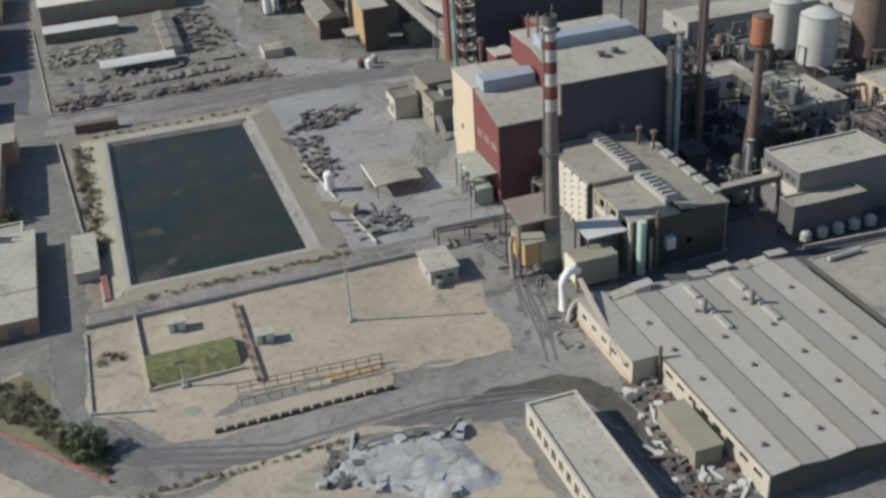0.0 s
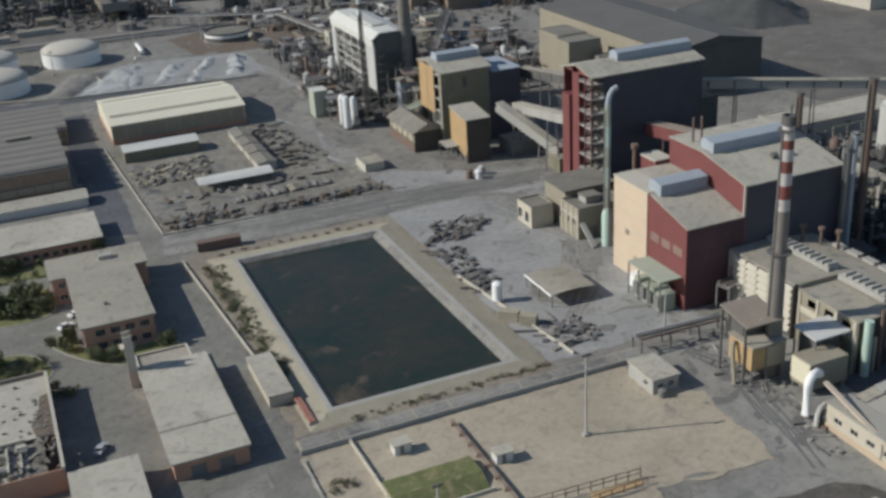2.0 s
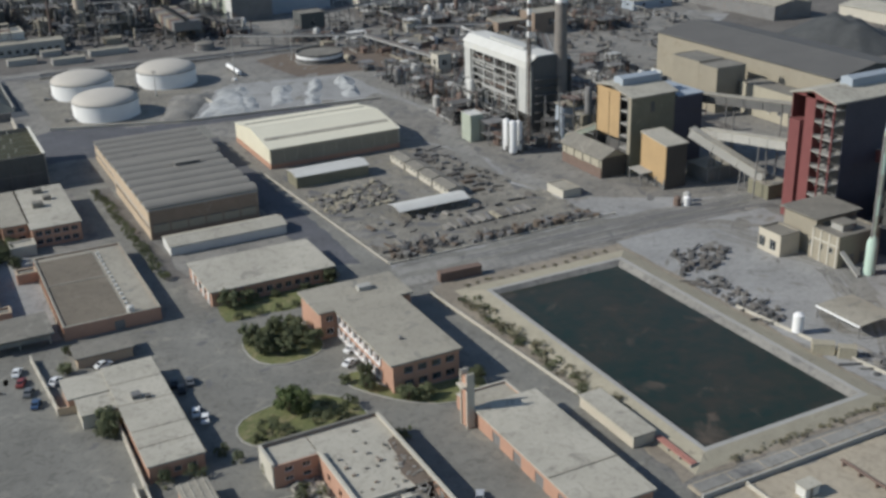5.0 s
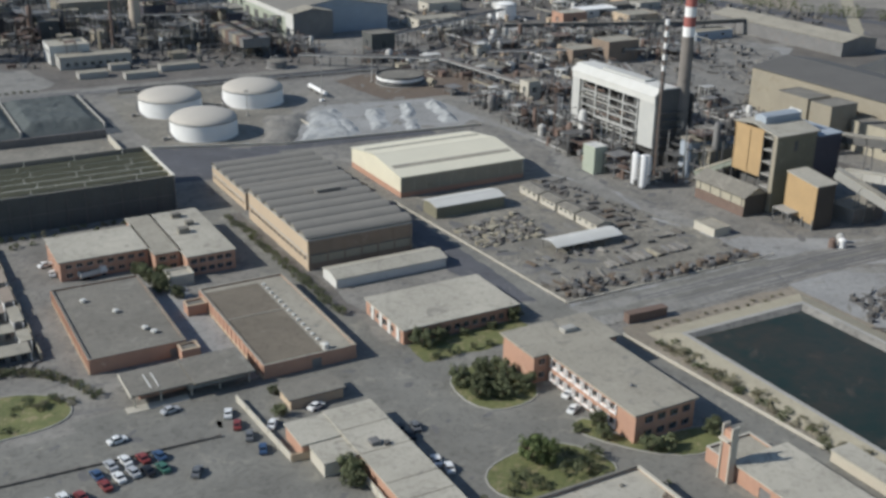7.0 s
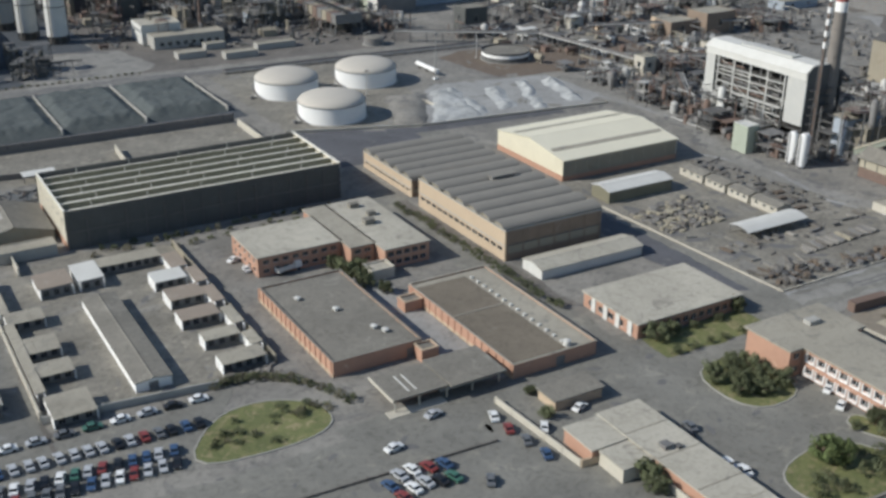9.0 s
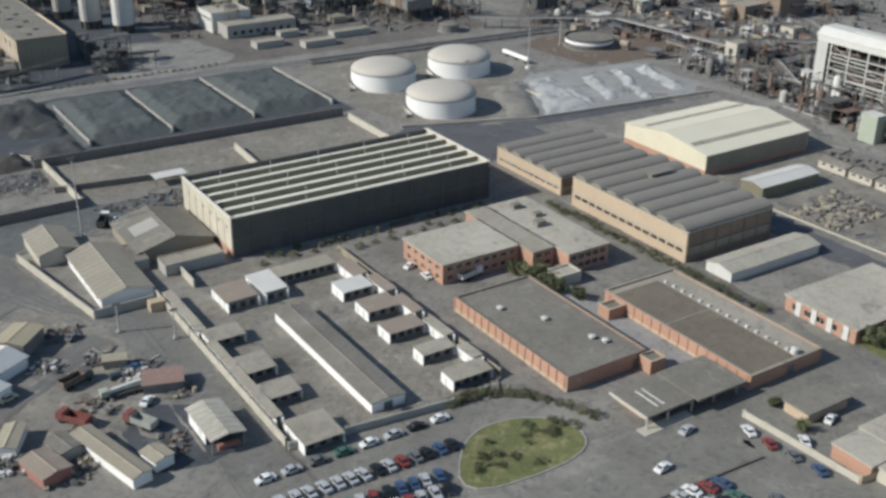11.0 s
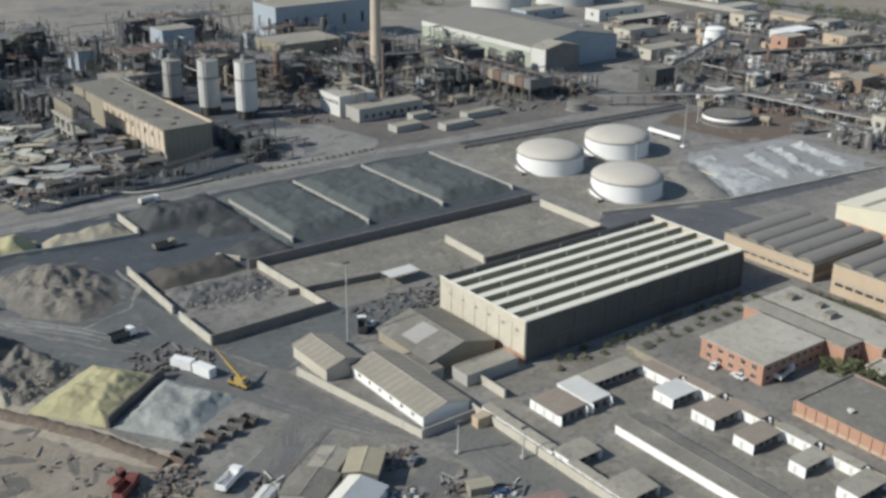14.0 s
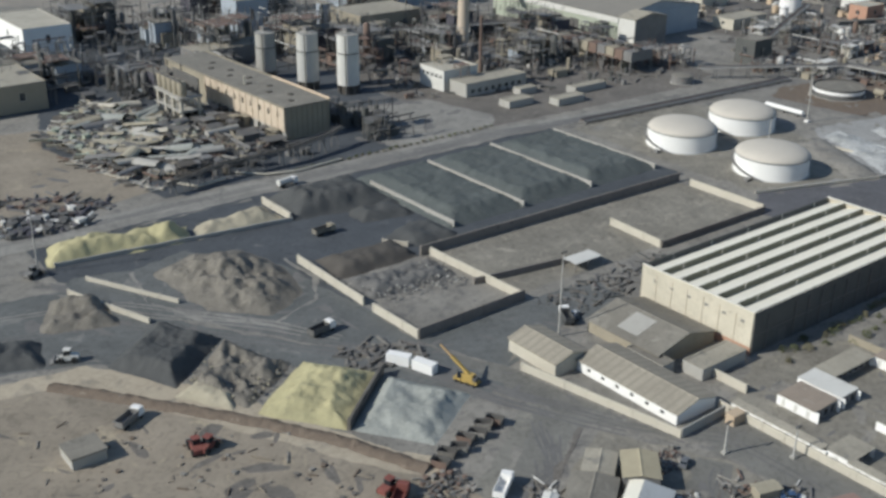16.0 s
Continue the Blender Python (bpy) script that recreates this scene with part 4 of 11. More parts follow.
# Blue-grey asphalt, made darker to hold the workshops' shade.
patch("road_avenue_dark", [(-36.8, 340), (-26, 336), (-25.6, 478), (-36.8, 478)], 0.071, "asphalt_dark", "blue-grey asphalt of the avenue with building shade in its colour")
patch("road_scrap_west", [(-304, 420), (-292, 428.4), (-266.4, 444.6), (-250, 456), (-236, 466), (-232, 456), (-258.9, 440), (-286.7, 421.6), (-300, 412)], 0.0535, "haul", "grey lane between the scrapyard plots")
for k, (path, wide, z, m) in enumerate((
        ([(-345, 563), (-312, 550), (-276, 522), (-255, 493), (-248, 478)], 1.7, 0.098, "dust"), ([(-304, 592), (-287, 563), (-264, 526), (-242, 500)], 1.5, 0.098, "dust"),
        ([(-281, 592), (-285, 571), (-278, 552), (-263, 540), (-247, 545), (-240, 558), (-240, 575)], 1.5, 0.1, "dusty_road"), ([(-345, 624), (-300, 626), (-223, 624)], 1.3, 0.1, "dust"),
        ([(-254, 399), (-237.3, 413.2), (-222.5, 424.4)], 0.9, 0.1, "darkearth"), ([(-260, 404.5), (-246.6, 413.8), (-232, 424.2)], 0.8, 0.1, "dust"),
        ([(-292, 429), (-266.4, 445.2), (-250, 456.8)], 1.4, 0.1, "dust"), ([(-287, 421), (-259, 439.4), (-234, 454.6)], 1.2, 0.1, "darkearth"),
        ([(-16.4, 174), (-13, 171), (-8, 166), (-3.4, 159.6), (4, 157.9), (38, 157.9)], 1.0, 0.112, "sand"), ([(-18, 150), (-4, 145.4), (6, 147.3), (16, 148.6), (29, 148.8), (48, 143.6)], 1.3, 0.112, "sand"),
        ([(-23.6, 205), (-22.8, 182), (-16, 160), (-8, 152.6)], 0.9, 0.112, "dust"), ([(64, 187), (62.5, 161), (40, 163.4)], 1.4, 0.112, "sand"),
        ([(-22, 316), (0, 313.4), (40, 313.4), (98, 314)], 1.4, 0.112, "dust"), ([(-20, 329.4), (40, 330), (100, 327)], 1.2, 0.112, "paleyard"),
        ([(-25.4, 252), (-33.4, 300), (-34.6, 330), (-37.4, 348), (-37.4, 470)], 0.7, 0.112, "dust"), ([(-217.6, 334), (-217.8, 425), (-221, 438), (-229.4, 482)], 0.9, 0.112, "dust"),
        ([(-203.2, 336), (-203.2, 440)], 0.8, 0.112, "darkearth"), ([(-240, 508), (-230, 485), (-206, 493)], 1.3, 0.112, "dust"),
        ([(-80, 527), (-30, 509), (54, 499)], 1.6, 0.112, "paleyard"), ([(40, 430), (50, 400), (44, 374), (56, 334)], 1.4, 0.112, "paleyard"), ([(62, 470), (58, 500), (42, 546)], 1.8, 0.112, "paleyard"),
        ([(-214, 640.5), (-104, 638), (-50, 631), (134, 607)], 1.4, 0.112, "dust"), ([(-214, 626), (-104, 625.4), (-50, 618.4), (134, 595)], 1.2, 0.112, "dust"))):
    verge(path, wide, k, z, m, "drifted dust and dirt along the road edge")
stains("yard_patches", [(-288, 402), (-222, 376), (-218, 440), (-262, 444)], 50, 4.5, 21, 0.066, "dust", "pale dusty patches on the yard")
stains("yard_patches", [(-200, 364), (-152, 364), (-152, 440), (-200, 440)], 30, 4.0, 22, 0.058, "dust", "dusty patches on the cabin yard")
stains("yard_patches", [(44, 214), (90, 214), (96, 312), (44, 312)], 30, 4.5, 23, 0.06, "dust", "sandy patches on the pale yard")
stains("yard_patches", [(-18, 332), (54, 332), (34, 426), (-20, 426)], 40, 4.0, 24, 0.052, "dust", "sandy patches on the laydown yard")
stains("road_stains", [(-112, 262), (-36, 262), (-36, 330), (-112, 330)], 40, 1.6, 1, 0.056)
stains("road_stains", [(-210, 300), (-120, 296), (-118, 322), (-210, 328)], 30, 2.0, 2, 0.048)
stains("yard_stains", [(44, 214), (90, 214), (96, 312), (44, 312)], 40, 2.2, 3, 0.052, "dusty_road")
stains("yard_stains", [(-200, 364), (-152, 364), (-152, 440), (-200, 440)], 40, 1.8, 4, 0.056)
stains("yard_stains", [(-286, 404), (-220, 376), (-218, 440), (-262, 444)], 60, 1.8, 5, 0.062)
stains("yard_stains", [(-240, 455), (-205, 440), (-205, 505), (-240, 505)], 30, 2.4, 6, 0.056)
stains("yard_stains", [(-18, 332), (54, 332), (34, 426), (-20, 426)], 70, 3.0, 7, 0.046)
stains("yard_stains", [(64, 150), (76, 165), (90, 210), (66, 202)], 40, 2.4, 8, 0.066)
stains("yard_stains", [(-330, 560), (-240, 500), (-240, 560), (-300, 596)], 50, 3.5, 9, 0.062)
stains("sand_scuffs", [(-340, 430), (-268, 425), (-290, 495), (-340, 540)], 70, 4.0, 11, 0.066, "darkearth", "dark scuffs on the waste ground")
stains("yard_stains", [(-84, 512), (30, 500), (60, 600), (-70, 620)], 60, 4.0, 12, 0.06, "dust", "dusty patches round the tanks")
stains("yard_stains", [(60, 330), (100, 328), (60, 500), (40, 500)], 60, 3.0, 13, 0.066)
stains("yard_stains", [(-290, 640), (-100, 640), (-100, 700), (-290, 700)], 50, 4.5, 14, 0.08)

# ---- large buildings ----
def hq():
    e = thing("office_building", "two-storey brick office block with a flat grey overhanging roof", "building", (-53, 266.2, 0))
    # local plan: south wing x 4.5..20.5, y 0..32; north wing x 0.4..24, y 32..45.2
    H = 6.9
    sw = [(a, b, z, z + 1.5) for z in (1.0, 4.4) for a, b, _, _ in row_of(6, 31, 8, 1.9, 0, 1)]
    w1 = part("wall", Geo().wall("w", 4.5, 0, 32, 0, H, sw, 0.3), "brick", e)
    for h in sw:
        window(w1, "w", 4.5, h, "white")
        g = Geo().box(4.1, h[0] - 0.35, h[2] - 0.45, 4.5, h[1] + 0.35, h[2] - 0.1).box(4.15, h[0] - 0.35, h[2] - 0.1, 4.5, h[0] - 0.05, h[3] + 0.3).box(4.15, h[1] + 0.05, h[2] - 0.1, 4.5, h[1] + 0.35, h[3] + 0.3)
        part("window_surround", g, "white", e)
    ss = [(a, b, z, z + 1.7) for z in (0.9, 4.2) for a, b, _, _ in row_of(6.5, 20, 4, 2.2, 0, 1)]
    w2 = part("wall", Geo().wall("s", 0, 4.8, 20.2, 0, H, ss, 0.3), "brick", e)
    for h in ss:
        window(w2, "s", 0, h, "bluegrey", bars=2)
    es = [(a, b, z, z + 1.5) for z in (1.0, 4.4) for a, b, _, _ in row_of(1, 31, 8, 1.9, 0, 1)]
    w3 = part("wall", Geo().wall("e", 20.5, 0, 32, 0, H, es, 0.3), "brick", e)
    for h in es:
        window(w3, "e", 20.5, h, "white")
    part("wall", Geo().wall("w", 0.4, 32, 45.2, 0, H, [], 0.3), "brick", e)
    sn = [(a, b, z, z + 1.6) for z in (1.0, 4.3) for a, b, _, _ in row_of(0.9, 4.4, 1, 1.8, 0, 1)]
    w4 = part("wall", Geo().wall("s", 32, 0.7, 4.5, 0, H, sn, 0.3), "brick", e)
    for h in sn:
        window(w4, "s", 32, h, "white")
    part("wall", Geo().wall("s", 32, 20.5, 23.7, 0, H, [], 0.3), "brick", e)
    part("wall", Geo().wall("e", 24, 32, 45.2, 0, H, [], 0.3), "brick", e)
    part("wall", Geo().wall("n", 45.2, 0.7, 23.7, 0, H, [], 0.3), "brick", e)
    r = [(-0.3, 45.8), (-0.3, 31.3), (3.8, 31.3), (3.8, -0.6), (21.1, -0.6), (21.1, 31.4), (24.6, 31.4), (24.6, 45.8)]
    part("roof", Geo().prism(r, H + 0.003, H + 0.45), "roofgrey", e, "flat grey roof slab with an overhang")
    part("skylight", Geo().box(13, 38, H + 0.45, 16.5, 40.2, H + 1.5), "concrete", e)
    part("roof_vent", Geo().lathe(11, 10, [(0.4, H + 0.45), (0.4, H + 0.9), (0.55, H + 0.95), (0.3, H + 1.2)], 10), "steel", e)


hq()


def shed_long():
    doors = {"s": [(3, 6, 0, 2.6), (8.5, 11.5, 0, 2.6)], "w": [(6, 9, 0, 2.7), (14, 17, 0, 2.7), (22, 25, 0, 2.7), (30, 33, 0, 2.7)]}
    e = block("workshop", "long low brick workshop with a pale flat roof", -39.3, 206.4, -25.0, 246.5, 3.8, "brick", "roofpale", doors=doors, coping="palewall", overhang=0.5, parapet=0.1)
    part("roof_joint", Geo().box(-0.5, 11.6, 4.26, 14.8, 12.0, 4.4), "roofgrey", e)
    block("workshop_annex", "low flat-roofed brick annex beside the workshop", -39.3, 246.9, -27.5, 254.5, 3.0, "brick", "roofgrey", coping="palewall")
    t = thing("brick_pylon", "slim brick entrance pylon with pale concrete fins", "tower", (-41.2, 246.2, 0))
    part("shaft", Geo().box(0, 0, 0, 1.2, 2.2, 11.5), "brick", t)
    for y in (-0.35, 2.2):
        part("fin", Geo().box(-0.3, y, 0, 1.5, y + 0.35, 12.6), "palewall", t)
    part("cross_slab", Geo().box(-1.2, -0.2, 9.5, 1.9, 2.4, 9.9), "palewall", t)


shed_long()


def cream_hall():
    e = gabled("warehouse", "large cream metal warehouse with low gable roof and brick plinth", -20.3, 429, 29.5, 469, 7.3, 10.0, "x", "creamwall", "cream", 0.4, "warehouse",
               plinth=2.0)
    for v in (8.0, 30.5):
        z = 7.3 + 2.7 * (v if v < 20 else 40 - v) / 20 + 0.2
        sl = 2.7 / 20 * (1 if v < 20 else -1)
        part("rooflight", Geo().extrude([(v - 1.1, z - 1.1 * sl), (v + 1.1, z + 1.1 * sl), (v + 1.1, z + 1.1 * sl + 0.12), (v - 1.1, z - 1.1 * sl + 0.12)], "x", 1, 48.8), "roofgrey", e, "long dull rooflight strip")
    # Added panels darken the south wall in place of its shade.
    for k in range(10):
        part("side_panel", Geo().box(0.3 + 4.92 * k, -0.09, 1.7, 5.14 + 4.92 * k, -0.06, 6.9), "khaki", e, "added khaki sheet, shade put into its colour")


cream_hall()


def vaulted(name, label, u0, v0, u1, v1, h, n, group):
    e = thing(name, label, "workshop", (u0, v0, 0), group)
    U, V = u1 - u0, v1 - v0
    p = V / n
    band = [(a, b, h * 0.30, h * 0.42) for a, b, _, _ in row_of(1, V - 1, n * 2, p / 2 - 0.8, 0, 1)]
    w = part("wall", Geo().wall("w", 0, 0, V, 0, h, band, 0.35), "brick_pale", e)
    for b in band:
        window(w, "w", 0, b, "steel", bars=2)
    # South side is brick; the brown tone holds its shade.
    part("wall", Geo().box(0.35, 0, 0, U - 0.35, 0.35, h), "brownwall_shade", e)
    part("string_course", Geo().box(0.36, -0.12, h * 0.5, U, 0.0, h * 0.5 + 0.35), "steel_dark", e)
    part("wall_band", Geo().box(0.36, -0.07, h * 0.24, U, -0.003, h * 0.49), "khaki", e, "paler masonry band")
    for k in range(7):
        part("pilaster", Geo().box(0.4 + (U - 1.2) * k / 6, -0.22, 0, 0.9 + (U - 1.2) * k / 6, -0.125, h), "brownwall_shade", e)
    part("wall", Geo().wall("e", U, 0, V, 0, h, [], 0.35), "brick_pale", e)
    part("wall", Geo().wall("n", V, 0.35, U - 0.35, 0, h, [], 0.35), "brick_pale", e)
    part("string_course", Geo().box(-0.12, 0, h * 0.5, 0.0, V, h * 0.5 + 0.35), "concrete", e)
    part("eaves_beam", Geo().box(-0.1, -0.1, h + 0.002, U + 0.1, V + 0.1, h + 0.35), "concrete", e)
    rise = p * 0.24
    for k in range(n):
        out = []
        for j in range(9):
            a = math.pi * (0.08 + 0.84 * j / 8)
            out.append((p * (k + 0.5) - math.cos(a) * p * 0.49, h + 0.36 + rise * math.sin(a)))
        prof = out + [(q[0], q[1] - 0.16) for q in reversed(out)]
        part("roof_vault", Geo().extrude(prof, "x", -0.5, U + 0.3), "vault", e)
        lun = [(p * (k + 0.5) - math.cos(math.pi * (0.1 + 0.8 * j / 8)) * p * 0.4, h + 0.355 + (rise - 0.3) * math.sin(math.pi * (0.1 + 0.8 * j / 8))) for j in range(9)]
        part("lunette", Geo().extrude(lun, "x", 0.1, 0.25), "khaki", e)
    return e


e = vaulted("vaulted_workshop", "tall pale brick workshop with seven grey barrel-vault roofs", -73.0, 384.0, -39.5, 433.5, 9.0, 7, "vaulted workshops")
part("roof_lantern", Geo().box(17, 33, 10.6, 25, 35, 11.9), "steel", e, "dark raised roof lantern")
part("lantern_cap", Geo().box(16.5, 32.4, 11.9, 25.5, 35.6, 12.1), "vault", e)
vaulted("vaulted_workshop", "lower pale brick workshop with grey barrel-vault roofs", -71.5, 441.0, -35.0, 475.5, 5.6, 5, "vaulted workshops")


def striped_hall():
    U, V, H, C = 86.0, 37.0, 10.2, 12.0
    e = thing("striped_store", "large dark store with a sawtooth roof of pale and dark stripes", "warehouse", (-177.4, 452, 0))
    part("wall", Geo().wall("w", 0, 0, V, 2.2, C, [], 0.3), "stuccopale", e, "pale stained stucco end wall")
    part("plinth", Geo().wall("w", -0.08, 0, V, 0, 2.2, [], 0.3), "brick", e)
    part("coping", Geo().box(-0.15, -0.1, C + 0.002, 0.5, V + 0.1, C + 0.18), "strip", e)
    part("coping", Geo().box(U - 0.9, -0.1, C + 0.002, U + 0.1, V + 0.1, C + 0.18), "strip", e)
    for k in range(8):
        y = V * k / 7
        part("pilaster", Geo().box(-0.12, max(0, y - 0.15), 2.3, -0.01, min(V, y + 0.15), H), "beige", e)
    for k in range(6):
        part("end_window", Geo().box(-0.06, 2.6 + V * k / 6.4, 8.2, -0.02, 3.8 + V * k / 6.4, 8.9), "steel", e)
    d = [(11.5, 15.0, 0, 4.2)]
    w = part("wall", Geo().wall("s", 0, 0.3, U - 0.3, 0, C, d, 0.3), "darksheet", e, "dark sheet wall")
    door(w, "s", 0, d[0], "steel_dark")
    for k in range(16):
        x = 0.4 + (U - 0.8) * k / 15
        if not 11 < x < 15.5:
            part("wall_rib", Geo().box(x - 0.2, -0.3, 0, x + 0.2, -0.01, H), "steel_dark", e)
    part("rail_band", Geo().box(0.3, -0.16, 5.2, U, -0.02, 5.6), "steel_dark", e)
    part("wall", Geo().wall("e", U, 0, V, 0, C, [], 0.3), "beige", e)
    part("wall", Geo().wall("n", V, 0.3, U - 0.3, 0, C, [], 0.3), "darksheet", e)
    n = 6
    p = V / n
    for k in range(n):
        y = p * k
        # a pale sheet slope falling north from each crest, then an upright dark glazing band
        part("roof_slope", Geo().extrude([(y + (0.02 if k else -0.2), C), (y + p * 0.965, H), (y + p * 0.965, H - 0.25), (y + 0.02, C - 0.25)], "x", 0.31, U - 0.32), "strip", e, "long pale roof slope")
        part("roof_glazing", Geo().extrude([(y + p * 0.967, H - 0.24), (y + p - 0.01, C - 0.26), (y + p - 0.01, C - 0.02), (y + p * 0.967, H + 0.03)], "x", 0.31, U - 0.32), "gap", e, "dark olive roof glazing")
        for j in range(5):
            x = 9 + 16.5 * j + (k % 2) * 3
            part("glazing_rib", Geo().box(x, y + p * 0.93, H + 0.06, x + 0.22, y + p * 0.962, C - 0.3), "strip", e)


striped_hall()

b1 = block("brick_store", "long low brick store with a dark flat felt roof", -142, 349.6, -119, 394.5, 3.6, "brick", "roofdark", doors={"s": [(19, 21.5, 0, 2.4)]}, coping="roofdark", group="brick stores")
for x, y in ((6, 34), (12, 24), (16, 11), (17.5, 8)):
    part("roof_cowl", Geo().lathe(x, y, [(0.45, 3.6), (0.45, 4.1), (0.9, 4.15), (0.9, 4.35), (0.2, 4.6)], 12), "offwhite", b1, "white roof cowl")
for y in [1 + k * 2.93 for k in range(16)]:
    part("pilaster", Geo().box(-0.22, y - 0.22, 0, -0.01, y + 0.22, 3.7), "brick", b1)
part("plinth", Geo().box(-0.12, 0, 0, -0.005, 44.9, 0.9), "brick_pale", b1, "paler brick plinth")
block("brick_porch", "small brick lobby beside the store", -121.3, 345.4, -116.8, 349.4, 3.0, "brick", "roofdark", coping="brick_pale")
b2 = block("brick_store", "brick store with a two-level dark felt roof and white vents", -107, 328.8, -83.5, 378, 3.3, "brick", "roofgrey", doors={"s": [(12, 14.5, 0, 2.5)]}, coping="roofgrey", group="brick stores")
part("roof_felt", Geo().box(0.5, 1.2, 3.3, 15.5, 46.5, 3.38), "feltbrown", b2, "brown felt roof field")
part("roof_joint", Geo().box(0.6, 27.5, 3.385, 15.5, 27.9, 3.5), "roofgrey", b2)
for k in range(14):
    part("roof_vent", Geo().box(16.2, 4 + 3.1 * k, 3.3, 16.9, 4.7 + 3.1 * k, 3.75), "offwhite", b2)
for y in [1 + k * 3.1 for k in range(16)]:
    part("pilaster", Geo().box(-0.2, y - 0.2, 0, -0.01, y + 0.2, 3.4), "brick", b2)
part("plinth", Geo().box(-0.12, 0, 0, -0.005, 49.2, 0.8), "brick_pale", b2, "paler brick plinth")
part("water_tank", Geo().lathe(16.5, 2.2, [(0.9, 3.3), (0.9, 4.6), (0.3, 4.9)], 14), "offwhite", b2)
block("brick_kiosk", "tiny brick kiosk at the corner of the store", -112.5, 370, -107.3, 374, 2.6, "brick", "roofdark", coping="brick_pale")


def gatehouse():
    e = thing("gatehouse", "low gatehouse with a stepped dark canopy roof on posts", "building", (-137.3, 328.6, 0))
    part("wall", Geo().box(2.5, 4.5, 0, 13, 11.6, 2.9), "brick", e)
    # The shade on this wall is put into its grey.
    part("wall", Geo().box(13.3, 3.5, 0, 27, 12.2, 2.9), "concrete", e, "grey wall with shade put into its colour")
    part("roof", Geo().box(0, 0.6, 2.95, 13.6, 12, 3.35), "roofdark", e)
    part("roof", Geo().box(13.7, -0.6, 3.15, 28, 12.6, 3.6), "roofdark", e)
    for x in (2.6, 4.4):
        part("roof_strip", Geo().box(x + 2.0, 2.5, 3.36, x + 2.3, 9.5, 3.5), "offwhite", e)
    part("fascia", Geo().box(-0.3, 0.3, 2.8, -0.02, 12.2, 3.5), "palewall", e)
    for x in (0.6, 6.5, 13.4, 20, 27):
        part("post", Geo().box(x - 0.15, 0.9, 0, x + 0.15, 1.2, 3.0), "palewall", e)
    part("island_kerb", Geo().box(-1.5, -1.0, 0, 12.5, 1.8, 0.2), "palewall", e)


gatehouse()
b = block("office_wing", "two-storey brick office wing with a flat pale roof", -137, 408, -112.3, 428, 5.6, "brick", "roofpale",
          wins={"s": [(a, b_, z, z + 1.3) for z in (0.9, 3.5) for a, b_, _, _ in row_of(1, 24, 8, 1.8, 0, 1)], "w": [(a, b_, z, z + 1.3) for z in (0.9, 3.5) for a, b_, _, _ in row_of(1, 19, 5, 1.6, 0, 1)]}, overhang=0.4, parapet=0.05, group="office wings")
b = block("office_wing", "two-storey brick office wing with a flat pale roof and porch", -112, 402, -104.8, 434.5, 5.6, "brick", "roofgrey",
          wins={"s": [(a, b_, z, z + 1.4) for z in (0.9, 3.5) for a, b_, _, _ in row_of(0.6, 6.6, 2, 2.0, 0, 1)]}, overhang=0.4, parapet=0.05, group="office wings")
b = block("office_wing", "two-storey brick office wing with wide blue windows", -104.5, 396, -90.6, 434.5, 5.6, "brick", "roofpale",
          wins={"s": [(a, b_, z, z + 1.5) for z in (0.8, 3.4) for a, b_, _, _ in row_of(0.6, 13.2, 5, 1.9, 0, 1)]}, overhang=0.4, parapet=0.05, group="office wings", frame="bluegrey")
for x, y, s in ((3, 18, 1.6), (7, 24, 1.2), (5, 32, 1.4)):
    part("roof_tank", Geo().box(x, y, 6.0, x + 2 * s, y + 1.5 * s, 6.0 + s), "roofdark", b)
block("entrance_porch", "pale flat-roofed entrance porch", -111.5, 390.5, -104.5, 396, 2.8, "palewall", "roofpale", coping="palewall")
gabled("low_store", "long low grey gabled store", -71, 368.8, -36.2, 378, 2.8, 3.8, "x", "offwhite", "roofpale", 0.3, "shed")
e = block("staff_building", "low whitewashed and brick building with a flat pale roof", -70.3, 329.6, -36.8, 351, 3.9, "brick", "roofpale",
          wins={"s": row_of(1, 32.5, 12, 1.7, 1.0, 2.6), "w": row_of(1, 20, 5, 2.4, 0.9, 2.6)}, overhang=0.5, parapet=0.05)
for k in range(4):
    part("white_bay", Geo().box(-0.25, 2 + 4.8 * k, 0, -0.02, 3.6 + 4.8 * k, 3.8), "offwhite", e)
part("roof_tank", Geo().box(9, 22.5, 0.0, 12.5, 25, 2.0), "mint", e, "green tank on the ground behind")
gabled("storage_shed", "olive sheet storage shed with a pale roof", -19.5, 405, 6.5, 414, 3.9, 4.8, "x", "olive", "offwhite", 0.3, "shed")


def open_shelter(name, label, u0, v0, u1, v1, h, rise, roof, along="x"):
    e = thing(name, label, "shelter", (u0, v0, 0))
    U, V = u1 - u0, v1 - v0
    L, W = (U, V) if along == "x" else (V, U)
    out = [(W * k / 10, h + rise * math.sin(math.pi * k / 10)) for k in range(11)]
    part("roof", Geo().extrude(out + [(a, z - 0.15) for a, z in reversed(out)], along, 0, L), roof, e)
    n = max(2, round(L / 6))
    for k in range(n + 1):
        for w in (0.3, W - 0.3):
            x = 0.3 + (L - 0.6) * k / n
            p = (x, w) if along == "x" else (w, x)
            part("post", Geo().box(p[0] - 0.12, p[1] - 0.12, 0, p[0] + 0.12, p[1] + 0.12, h - 0.05), "steel", e)
    return e


